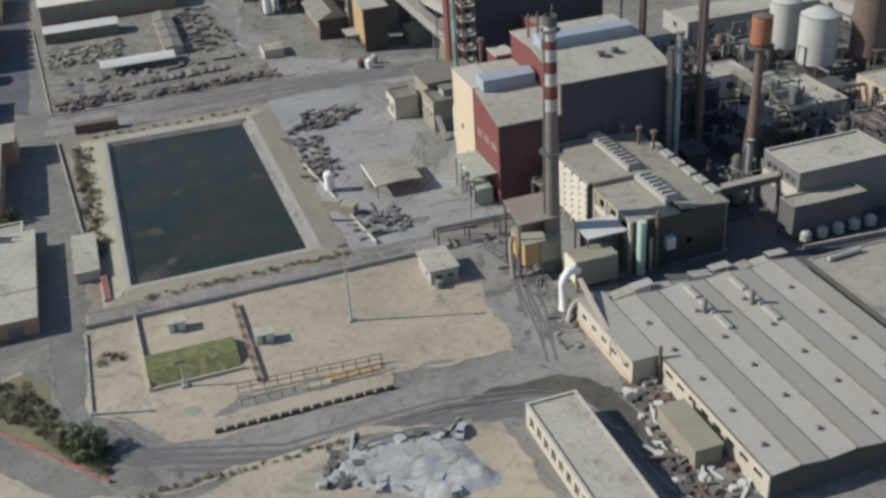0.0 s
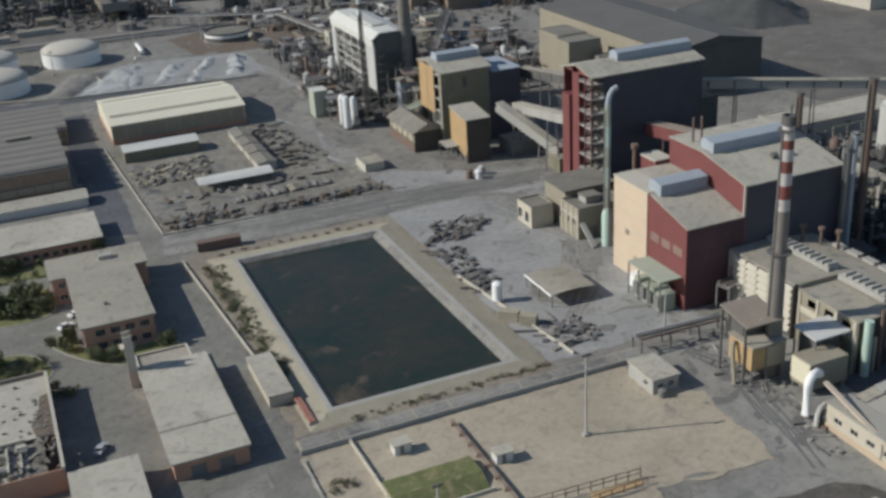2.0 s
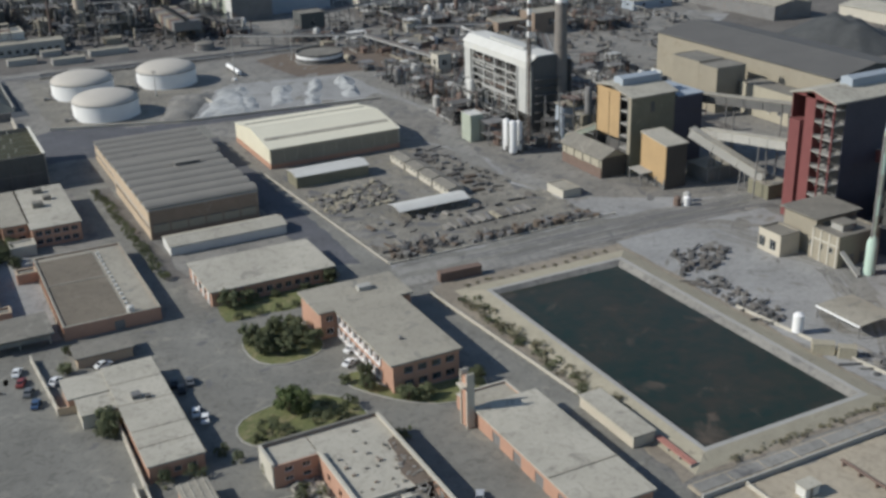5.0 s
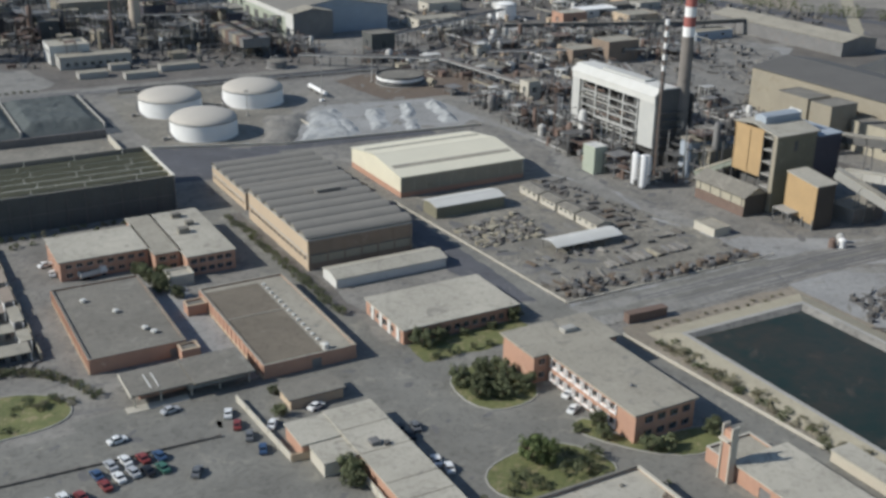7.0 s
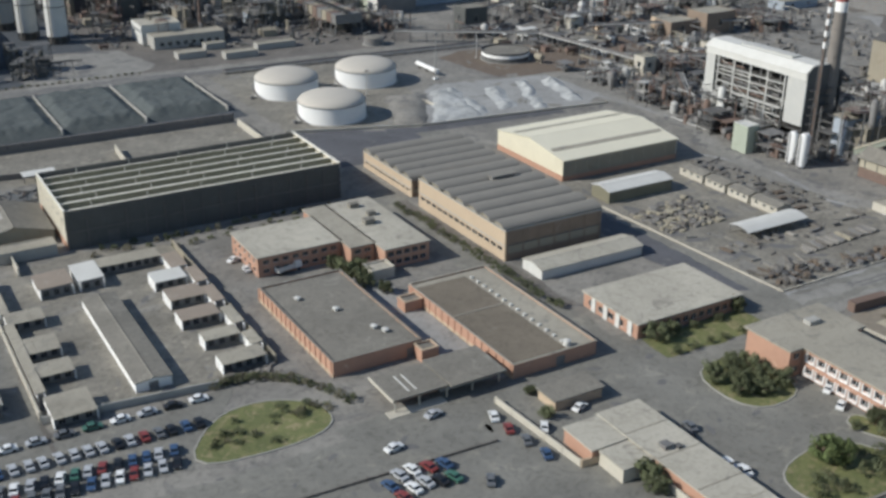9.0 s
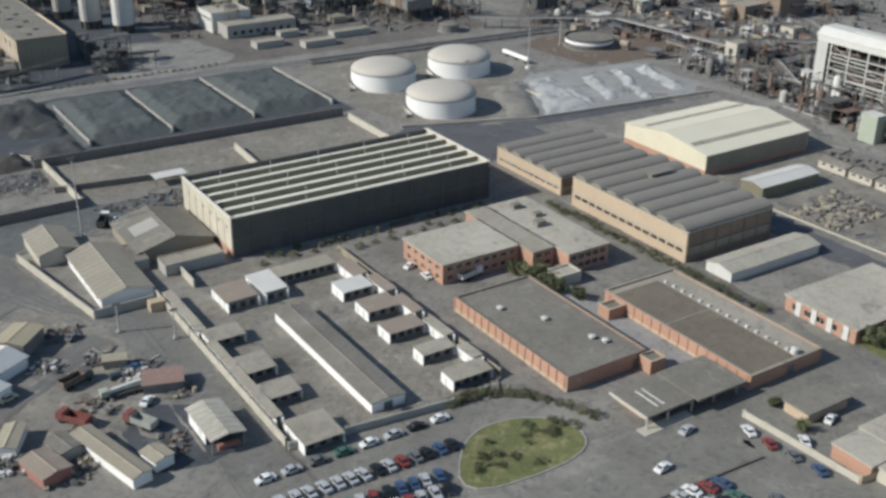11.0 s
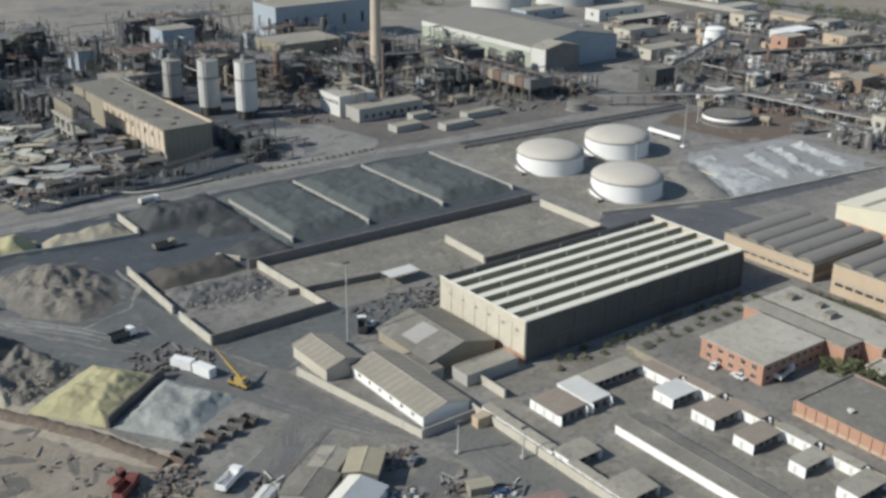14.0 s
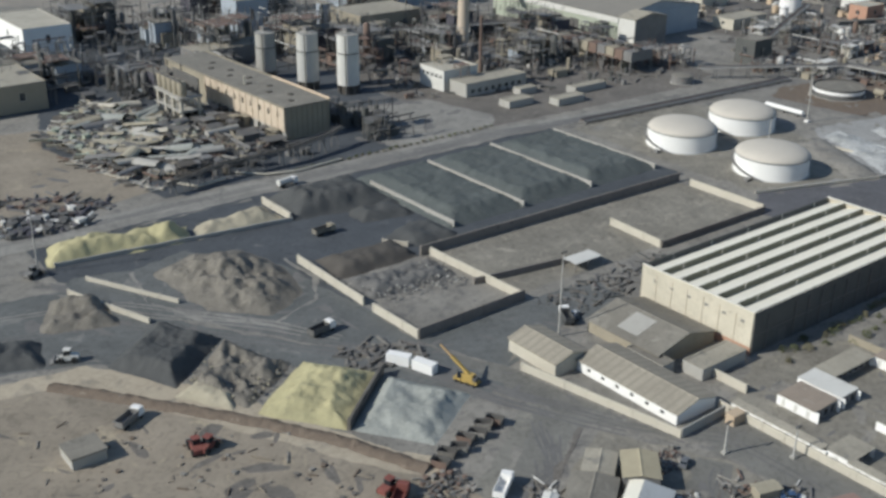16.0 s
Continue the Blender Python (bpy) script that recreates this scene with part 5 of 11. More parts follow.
open_shelter("open_shelter", "open shelter with a curved white sheet roof", -2.7, 360.8, 22, 369, 2.6, 0.9, "offwhite")
open_shelter("open_shelter", "open grey storage shelter on posts in the yard", 56, 234.8, 68, 248.5, 3.4, 0.35, "roofgrey", "y")
open_shelter("open_shelter", "low open shelter with a flat white roof", -177.6, 514.0, -166.8, 519.6, 2.9, 0.15, "offwhite")
part("fascia", Geo().box(-0.15, 0, 3.0, -0.01, 13.7, 3.5), "white", bpy.data.objects["open_shelter.001"], "white edge beam")
for k, (v, w) in enumerate(((371, 11), (383.5, 9), (394, 9), (404.5, 11))):
    gabled("lean_shed", "small beige store with a dusty roof", 19.5, v, 25.5, v + w, 2.6, 3.2, "y", "palewall", "roofdark", 0.25, "shed", "row of beige stores", wins={"w": row_of(0.5, w - 0.5, 3, 1.5, 1.2, 2.2)})

# ---- boiler houses, towers and mill in the east ----
def boiler_house():
    e = thing("boiler_house", "red and salmon sheet boiler house with two stepped roofs", "building", (82.3, 218.2, 0))
    # front block: x 0..16, y 0..31; eave 20.5 at y 0, peak 24.4 at y 16
    lv = [(a, b, 13.0, 15.2) for a, b, _, _ in row_of(1.2, 15.4, 3, 3.7, 0, 1)]
    prof_r = [(0, 0), (16, 0), (16, 24.4), (0, 20.5)]
    w = part("wall", Geo().wall("w", 0, 0, 16, 0, 20.5, lv, 0.3), "oxide", e, "red oxide sheet wall")
    for h in lv:
        g = Geo()
        for k in range(5):
            g.box(0.05, h[0], h[2] + 0.05 + 0.44 * k, 0.25, h[1], h[2] + 0.35 + 0.44 * k)
        part("louvre", g, "redroof", w)
    part("wall", Geo().extrude([(0, 20.5), (16, 20.5), (16, 24.4)], "x", 0, 0.3), "oxide", e)
    part("wall", Geo().box(-0.25, 16.0, 0, 0.3, 31.0, 24.4), "pinkwall", e, "salmon sheet wall")
    part("parapet", Geo().box(-0.4, 15.6, 24.4, 6, 31.2, 24.75), "palewall", e)
    # South side of the red block, coloured as it looks in shade.
    part("wall", Geo().box(0.3, 0, 0, 16, 0.3, 20.5), "oxide_shade", e, "red oxide wall with shade in its colour")
    part("wall", Geo().box(0.3, 30.7, 0, 45, 31.0, 24.4), "oxide", e)
    part("roof", Geo().extrude([(-0.3, 20.5), (16, 24.42), (31, 24.42), (31, 24.7), (16, 24.7), (-0.3, 20.8)], "x", 0.0, 15.9), "roofpale", e)
    # back block: x 16..44, eave 28, peak 31
    part("wall", Geo().extrude([(0, 0), (31, 0), (31, 31.5), (17, 31.5), (0, 28.0)], "x", 16.0, 16.3), "oxide", e)
    # South wall: its shade is put into the near-black tone.
    part("wall", Geo().box(16.3, 0, 0, 44, 0.3, 28.0), "navysheet_shade", e, "near-black navy wall, shade put into its colour")
    part("wall", Geo().extrude([(0, 0), (31, 0), (31, 31.5), (17, 31.5), (0, 28.0)], "x", 44, 44.3), "oxide", e)
    part("roof", Geo().extrude([(-0.3, 28.02), (17, 31.52), (31, 31.52), (31, 31.8), (17, 31.8), (-0.3, 28.3)], "x", 15.7, 44.6), "roofpale", e)
    part("parapet", Geo().box(15.4, -0.3, 20.9, 15.95, 0.1, 28.5), "palewall", e)
    for x0, x1, y0, z in ((1.6, 15.0, 13.2, 24.2), (17.5, 42, 15, 31.2)):
        part("roof_monitor", Geo().extrude([(y0, z - 0.6), (y0 + 5, z - 0.2), (y0 + 5, z + 2.8), (y0 + 3.5, z + 3.3), (y0, z + 2.7)], "x", x0, x1), "bluegrey", e, "blue-grey sheet roof monitor")
    for x, y in ((30, 8), (34, 8.6)):
        part("roof_fan", Geo().lathe(x, y, [(0.5, 29.6), (0.5, 30.6), (1.0, 30.7), (1.0, 31.2), (0.3, 31.4)], 12), "steel_dark", e)
    for x in (18, 20.5):
        part("vent_pipe", Geo().tube([(x, 24, 31.5), (x, 24, 38)], 0.3), "rust", e)
    part("corner_block", Geo().box(12, 31.1, 0, 17, 38, 25.5), "oxide", e)
    part("corner_block_top", Geo().box(11.8, 31.1, 25.5, 17.2, 38.2, 25.9), "palewall", e)
    # equipment lean-to at the foot of the red wall
    for k in range(4):
        y = 2 + 3.0 * k
        part("transformer", Geo().box(-5.2, y, 0, -1.2, y + 2.3, 4.5 + 0.6 * (k % 2)), "greensheet", e)
        part("radiator", Geo().box(-5.9, y + 0.3, 1, -5.25, y + 2.0, 4.0), "steel", e)
        part("bushing", Geo().lathe(-3, y + 1.1, [(0.3, 5), (0.25, 6.6), (0.5, 6.7), (0.2, 7.2)], 10), "pipe", e)
    part("gantry_deck", Geo().box(-6.2, 1, 8.2, -0.2, 15, 8.5), "greensheet", e)
    for y in (1.3, 5.8, 10.3, 14.6):
        part("gantry_leg", Geo().box(-6.1, y, 0, -5.8, y + 0.3, 8.2), "steel", e)
    part("white_cabinet", Geo().box(-3.2, 16.6, 0.0, -0.6, 19.4, 3.0), "white", e)
    for k in range(5):
        part("cladding_seam", Geo().box(-0.29, 16.0, 4.4 + 4.0 * k, -0.252, 31.0, 4.52 + 4.0 * k), "stacktan", e)
    for y, z in ((24.6, 11.5), (20.5, 5.5)):
        part("wall_vent", Geo().lathe(0, 0, [(0.7, 0), (0.8, 0.2), (0.3, 0.3)], 12), "brownroof", e).matrix_basis = pose(-0.26, y, z, 0, -90, 0)
    return e


boiler_house()


def mint_stack():
    e = thing("slim_stack", "slim mint-green steel stack with a hooked top", "chimney", (87.0, 260.5, 0))
    part("base_vessel", Geo().lathe(0, 0, [(1.5, 0), (1.5, 9), (0.7, 11)], 16), "mint", e)
    for k in range(5):
        part("shaft", Geo().lathe(0, 0, [(0.75, 11 + 5.6 * k), (0.75, 11 + 5.6 * (k + 1) - 0.2), (0.85, 11 + 5.6 * (k + 1) - 0.2), (0.85, 11 + 5.6 * (k + 1))], 14), "mint" if k % 2 else "greensheet", e)
    part("hook", Geo().tube([(0, 0, 39), (0.15, 0, 40.5), (0.6, 0, 41.8), (1.4, 0, 42.8), (2.6, 0, 43.3)], 0.7, 12), "bluegrey", e)
    part("ladder", Geo().box(-0.95, -0.25, 2, -0.8, 0.25, 38), "steel", e)


mint_stack()
single("exhaust_pipe", Geo().lathe(0, 0, [(0.6, 0), (0.55, 27), (1.0, 27.3), (1.0, 28.4), (0.5, 28.6)], 12), "rust", "thin rusty vent stack with a cowl", "chimney", (93, 257, 0))


def kiln_tower():
    """The tall red tower with stair bays."""
    e = thing("preheater_tower", "tall dark red sheet tower with open stair bays", "tower", (99.4, 289.3, 0))
    U, V = 37.5, 17.0
    # Sunless south face, darkened by its colour to stand in for shade.
    part("wall", Geo().box(3.9, 0, 0, U, 0.3, 37.4), "navysheet_shade", e, "near-black navy wall, shade put into its colour")
    part("wall", Geo().box(U - 0.3, 0.3, 0, U, V, 37.4), "oxide", e)
    part("wall", Geo().box(0.3, V - 0.3, 0, U - 0.3, V, 37.4), "oxide", e)
    part("inner_wall", Geo().box(4.5, 0.3, 0, 4.8, 8.0, 37.4), "steel_dark", e)
    part("lift_shaft", Geo().box(0, 8.0, 0, 4.2, 11.4, 38.8), "oxide", e, "bright red sheet shaft")
    part("lift_shaft", Geo().box(-0.5, 12.4, 0, 3.6, 16.6, 30.0), "oxide", e)
    for k in range(8):
        z = 4.4 * (k + 1)
        part("landing", Geo().box(0, 0.3, z, 4.5, 8.0, z + 0.3), "concrete", e)
        part("handrail", Geo().box(0, 0.35, z + 1.0, 0.08, 7.9, z + 1.15), "steel", e)
        zig = [(0.8 + s * 1.1 + d * 1.1, z - 4.0 + s * 0.7) for s in range(6) for d in (0, 1)]
        g = Geo().extrude(zig + [(a + 0.05, b - 0.25) for a, b in reversed(zig)], "x", 1.2, 2.4)
        part("stair", g, "steel", e)
    for y in (0.4, 4.0, 7.6):
        part("column", Geo().box(-0.05, y, 0, 0.35, y + 0.4, 37.4), "oxide", e)
    part("roof", Geo().extrude([(-0.5, 37.42), (8.5, 39.6), (V + 0.5, 37.42), (V + 0.5, 37.8), (8.5, 40.0), (-0.5, 37.8)], "x", -0.6, U + 0.4), "roofpale", e)
    part("gable", Geo().extrude([(0, 37.4), (8.5, 39.55), (V, 37.4)], "x", 0, 0.3), "oxide", e)
    part("roof_monitor", Geo().extrude([(6.3, 39.0), (10.7, 39.0), (10.7, 41.8), (8.5, 42.5), (6.3, 41.8)], "x", 12, U), "bluegrey", e)


kiln_tower()
block("rear_hall", "dark sheet hall behind the red tower", 137.5, 294, 146.5, 312, 24, "darksheet", "roofgrey", parapet=0.2)


def conveyor(name, label, p, q, w=3.2, h=3.0, mat="concrete", roof="roofgrey", legs=2, leg_mat="steel"):
    """A covered conveyor gallery from p to q (floor level), on trestles."""
    p, q = Vector(p), Vector(q)
    e = thing(name, label, "conveyor", (p.x, p.y, 0), "covered conveyors")
    a, b = Vector((0, 0, p.z)), Vector((q.x - p.x, q.y - p.y, q.z))
    up = Vector((0, 0, h / 2))
    n = max(2, int((b - a).length / 8))
    for k in range(n):
        s, t = a.lerp(b, k / n), a.lerp(b, (k + 1) / n - 0.005)
        part("gallery", Geo().beam(s + up, t + up, w, h), mat, e)
    part("gallery_roof", Geo().beam(a + Vector((0, 0, h + 0.1)), b + Vector((0, 0, h + 0.1)), w + 0.4, 0.2), roof, e)
    d = (b - a).normalized()
    side = Vector((-d.y, d.x, 0)).normalized() * (w / 2 - 0.2)
    for k in range(legs):
        c = a.lerp(b, (k + 0.7) / (legs + 0.4))
        if c.z < 1.5:
            continue
        g = Geo()
        for s in (-1, 1):
            g.beam((c + side * s), (c.x + side.x * s * 1.6, c.y + side.y * s * 1.6, 0), 0.35, 0.35)
        g.beam(c + side + Vector((0, 0, -c.z * 0.5)), c - side + Vector((0, 0, -c.z * 0.5)), 0.25, 0.25)
        part("trestle", g, leg_mat, e)
    return e


conveyor("conveyor_gallery", "red covered conveyor gallery on steel trestles", (119.5, 289.2, 17.8), (114.5, 249.6, 24.6), 4.2, 3.6, "oxide", "brownroof", 2, "rust")
conveyor("conveyor_gallery", "long pale covered conveyor sloping to the ground", (97.5, 347, 14.0), (107, 322, 3.6), 3.2, 3.0, "concrete", "roofpale", 2)
conveyor("conveyor_gallery", "pale covered conveyor between towers", (105.5, 350, 12), (101.5, 307, 19.3), 3.2, 2.8, "concrete", "roofpale", 2)
conveyor("conveyor_gallery", "dark covered conveyor behind the towers", (118, 370, 18), (116, 307, 27), 3.4, 3.0, "steel_dark", "roofgrey", 2)
conveyor("conveyor_gallery", "long level conveyor bridge beyond the tower", (137, 300, 26.5), (235, 260, 20), 3.0, 2.6, "concrete", "roofgrey", 4)
block("transfer_house", "khaki sheet transfer house at the conveyor foot", 103.5, 316.5, 111.5, 325.5, 4.6, "olive", "roofgrey", parapet=0.1)


def substation():
    e = block("substation", "beige two-storey substation with flat roofs", 82.0, 267.0, 97.0, 276.5, 8.8, "khaki", "roofdark",
              wins={"w": [(2, 3.4, 3.6, 5.2), (5.5, 6.9, 3.6, 5.2), (9, 10.4, 3.6, 5.2)]}, doors={"s": [(2, 6, 0, 3.4), (8, 12, 0, 3.4)]}, parapet=0.3)
    part("string_course", Geo().box(-0.14, 0, 5.9, -0.01, 9.5, 6.4), "palewall", e)
    part("stair", Geo().extrude([(-0.4, 5.2), (-0.4, 4.6), (-7.0, 0.0), (-7.0, 0.6)], "x", 0.2, 1.6), "concrete", e, "outside concrete stair")
    for y in (0.3, 3.2, 6.1, 8.9):
        part("pilaster", Geo().box(-0.2, y, 0, -0.01, y + 0.5, 8.8), "palewall", e)
    part("roof_cabin", Geo().box(4.0, 3.0, 8.81, 8.5, 7.0, 10.6), "concrete", e)
    part("cabin_roof", Geo().box(3.7, 2.7, 10.601, 8.8, 7.3, 10.85), "roofdark", e)
    block("substation_wing", "lower beige wing of the substation", 74.6, 280.5, 81.6, 289, 6.2, "beige", "roofdark", wins={"w": row_of(0.8, 9.2, 2, 2.4, 1.2, 4.2)}, parapet=0.3)
    block("substation_hall", "beige plant room with a raised flat roof", 83.6, 277, 98.6, 289, 10.5, "khaki", "roofdark", parapet=0.2, overhang=1.0)


substation()


def striped_chimney():
    e = thing("striped_chimney", "tall sooty chimney, concrete below with red and white bands above", "chimney", (81.6, 186.2, 0))
    part("shaft", Geo().lathe(0, 0, [(1.8, 0), (1.42, 36.9)], 24), "stackgrey", e, "sooty grey concrete shaft")
    rad = lambda z: 1.42 - 0.012 * (z - 36.9)
    zs = (36.9, 39.4, 42.2, 44.8, 47.2, 49.6, 51.4, 54.2)
    for k in range(7):
        part("band", Geo().lathe(0, 0, [(rad(zs[k]), zs[k]), (rad(zs[k + 1]), zs[k + 1] - 0.01)], 24), ("sootwhite", "sootred")[k % 2], e)
    part("top_ring", Geo().lathe(0, 0, [(1.22, 54.2), (1.45, 54.4), (1.45, 56.2), (1.05, 56.2), (1.05, 54.4)], 24, False), "steel_dark", e)
    part("platform", Geo().lathe(0, 0, [(1.2, 53.2), (2.0, 53.3), (2.0, 53.5), (1.2, 53.5)], 20, False), "steel_dark", e)
    part("top_rod", Geo().tube([(0.4, 0, 55), (0.4, 0, 58.2)], 0.18, 6), "steel_dark", e)
    part("platform", Geo().lathe(0, 0, [(1.75, 27.6), (2.5, 27.7), (2.5, 27.95), (1.75, 27.95)], 20, False), "steel_dark", e)
    part("ladder", Geo().beam((-1.98, 0, 2), (-1.36, 0, 53), 0.5, 0.14), "steel_dark", e)


striped_chimney()


def process_house():
    e = thing("process_house", "dusty grey process building with saw-edged roof vents", "building", (92, 177.5, 0))
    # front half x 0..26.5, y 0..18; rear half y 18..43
    # South walls here have their shade put into the dark brown.
    part("wall", Geo().wall("s", 0, 4.1, 26.2, 0, 11.8, [(6.5, 7.7, 6, 7.6), (17, 18.4, 4, 5.4)], 0.3), "sootbrown_shade", e)
    part("wall", Geo().wall("w", 3.8, 0, 18, 0, 12.0, [(2 + 5.2 * k, 4.6 + 5.2 * k, 9.2, 11) for k in range(3)], 0.3), "khaki", e)
    part("wall", Geo().box(26.2, 0, 0, 26.5, 43, 11.8), "khaki", e)
    part("wall", Geo().box(0.3, 42.7, 0, 26.2, 43, 11.8), "khaki", e)
    for k in range(5):
        part("wall_panel", Geo().box(2.7, 18.6 + 4 * k, 0, 3.0, 22.3 + 4 * k, 12.9), "steel_dark", e, "dark wall behind the louvres")
        part("pier", Geo().box(2.2, 22.2 + 4 * k, 0, 2.9, 22.7 + 4 * k, 12.9), "palewall", e)
        for j in range(7):
            z = 1.6 + 1.62 * j
            part("louvre_blade", Geo().extrude([(2.68, z + 0.95), (1.95, z), (1.95, z + 0.14), (2.68, z + 1.12)], "y", 18.7 + 4 * k, 22.15 + 4 * k), "palewall", e, "sloping pale concrete louvre")
    part("end_bay", Geo().box(2.3, 38.7, 0, 3.0, 42.6, 12.9), "concrete", e)
    part("red_panel", Geo().box(2.2, 38.7, 1.0, 2.29, 39.9, 9.5), "redwall", e)
    for k in range(4):
        part("pilaster", Geo().box(3.5, 0.3 + 5.6 * k, 0, 3.79, 1.0 + 5.6 * k, 11.9), "palewall", e)
    part("wall_band", Geo().box(3.62, 0, 7.2, 3.79, 17.9, 8.6), "stuccopale", e)
    part("wall", Geo().box(2.3, 18.1, 0, 15, 18.4, 12.9), "sootbrown_shade", e)
    part("roof", Geo().box(3.5, -0.3, 12.0, 15, 18, 12.4), "roofgrey", e)
    part("roof", Geo().box(2.5, 18.1, 13.0, 15, 43.2, 13.4), "roofgrey", e)
    part("roof_step", Geo().box(3.6, 17.7, 12.41, 15, 18.05, 13.4), "khaki", e)
    part("roof", Geo().extrude([(15, 12.9), (26.8, 11.8), (26.8, 12.1), (15, 13.3)], "y", -0.3, 43.2), "roofgrey", e)
    for y0, y1 in ((3, 16.5), (20, 42)):
        n = int((y1 - y0) / 1.9)
        for k in range(n):
            y = y0 + 1.9 * k
            part("roof_vent", Geo().extrude([(y, 13.2), (y + 1.6, 13.2), (y + 1.6, 14.5), (y + 0.3, 14.9)], "x", 13.4, 16.2), "concrete", e)
        part("vent_ramp", Geo().box(12.9, y0 - 0.5, 13.0, 13.38, y1, 14.3), "concrete", e)
    for x, y in ((18, 41), (20.5, 37), (23, 33.5), (25, 30)):
        part("cowl", Geo().lathe(x, y, [(0.35, 12), (0.35, 16), (0.8, 16.3), (0.8, 17), (0.4, 17.1)], 10), "rust", e)
    for k in range(6):
        part("edge_box", Geo().box(25.4, 4 + 5 * k, 12.0, 27.2, 7.6 + 5 * k, 12.9), "concrete", e)
    part("duct", Geo().tube([(5.5, -1.2, 0), (5.5, -1.2, 12.6)], 0.95, 14), "mint", e, "tall pale green scrubber column")
    part("duct", Geo().tube([(9.2, -1.0, 0), (9.2, -1.0, 14.0)], 0.45, 10), "rust", e)
    part("duct", Geo().tube([(8.0, -0.8, 0), (8.0, -0.8, 8.0)], 0.4, 10), "stacktan", e)
    part("wall_box", Geo().box(11.5, -1.6, 4.5, 13.5, -0.05, 7.2), "offwhite", e)


process_house()


def hopper_group():
    e = thing("filter_house", "ochre sheet filter house on steel legs", "building", (73.9, 183.0, 0))
    part("body", Geo().box(0, 0, 4.0, 3.4, 7.5, 9.2), "ochre", e)
    part("body", Geo().box(3.5, -0.3, 4.2, 8.2, 7.0, 8.9), "khaki", e)
    part("lid", Geo().box(-0.2, -0.5, 9.21, 8.4, 7.8, 9.5), "roofgrey", e)
    for x in (0.3, 4.2, 7.8):
        for y in (0.3, 6.6):
            part("leg", Geo().box(x - 0.15, y - 0.15, 0, x + 0.15, y + 0.15, 4.2), "steel", e)
    part("hopper", Geo().lathe(2.4, 3.5, [(0.4, 0.8), (2.2, 4.0)], 4), "khaki", e)
    part("chute", Geo().tube([(-0.6, 5, 9), (-1.4, 4.5, 7), (-1.6, 3, 0)], 0.5, 8), "khaki", e)
    f = thing("bunker_house", "high brown-roofed bunker house on dark steel legs", "building", (74.0, 184.4, 0))
    part("body", Geo().box(1.2, 3.4, 9.6, 7.4, 8.6, 12.6), "steel_dark", f)
    part("roof", Geo().extrude([(-0.2, 13.2), (9.2, 14.6), (9.2, 14.9), (-0.2, 13.5)], "x", -0.6, 8.6), "brownroof", f)
    for x in (-0.4, 8.6):
        for y in (0.4, 8.2):
            part("leg", Geo().box(x - 0.2, y, 0, x + 0.2, y + 0.4, 13.2 + 0.14 * y), "steel_dark", f)
    part("roof_beam", Geo().box(-0.4, 0.45, 12.9, 8.6, 0.75, 13.2), "steel", f)
    c = thing("crusher_house", "tan sheet crusher house under a pale canopy roof", "building", (81.5, 170.5, 0))
    part("body", Geo().box(0.4, 4.2, 1.5, 9.8, 9.8, 7.4), "khaki", c)
    part("end_panel", Geo().box(0.1, 4.3, 2.5, 0.39, 9.7, 7.2), "creamwall", c)
    part("canopy", Geo().extrude([(8.4, 9.5), (15.2, 10.0), (15.2, 10.3), (8.4, 9.8)], "x", 4.8, 14.0), "offwhite", c)
    part("canopy_base", Geo().box(6.0, 10.0, 0.0, 12.5, 14.6, 8.6), "steel_dark", c)
    for x in (0.8, 9.4):
        for y in (4.6, 9.4):
            part("leg", Geo().box(x - 0.2, y - 0.2, 0, x + 0.2, y + 0.2, 1.5), "steel", c)
    for x in (5.1, 13.6):
        for y in (8.7, 14.9):
            part("leg", Geo().box(x - 0.15, y - 0.15, 0 if y > 10 or x > 10 else 7.4, x + 0.15, y + 0.15, 8.88 + 0.0735 * y), "steel", c)
    d = thing("white_duct", "white bent steel duct and fan beside the crusher", "duct", (77.0, 168.5, 0))
    part("riser", Geo().tube([(-0.8, 0.5, 1.0), (-0.8, 0.5, 7.0), (-0.3, 0.8, 8.3), (0.8, 1.2, 9.0), (2.2, 1.6, 9.0), (3.2, 2.0, 8.2)], 0.85, 14), "white", d)
    part("tail", Geo().tube([(2.0, -1.5, 3.6), (0.4, -2.0, 3.4), (-0.8, -2.6, 2.2), (-1.2, -3.0, 0.4)], 0.5, 10), "pipe", d)
    part("fan_casing", Geo().lathe(1.5, -2.5, [(1.3, 0.1), (1.5, 0.6), (1.5, 2.0), (1.0, 2.5)], 16), "steel_dark", d)
    part("rubble_guard", Geo().box(-0.5, -4.6, 0, 3.5, -1.2, 0.6), "rust", d)
    conveyor("yellow_conveyor", "narrow yellow conveyor boom falling along the mill", (79.4, 168.0, 7.4), (77.0, 143.5, 3.6), 0.55, 0.5, "stacktan", "stacktan", 2, "khaki")


hopper_group()


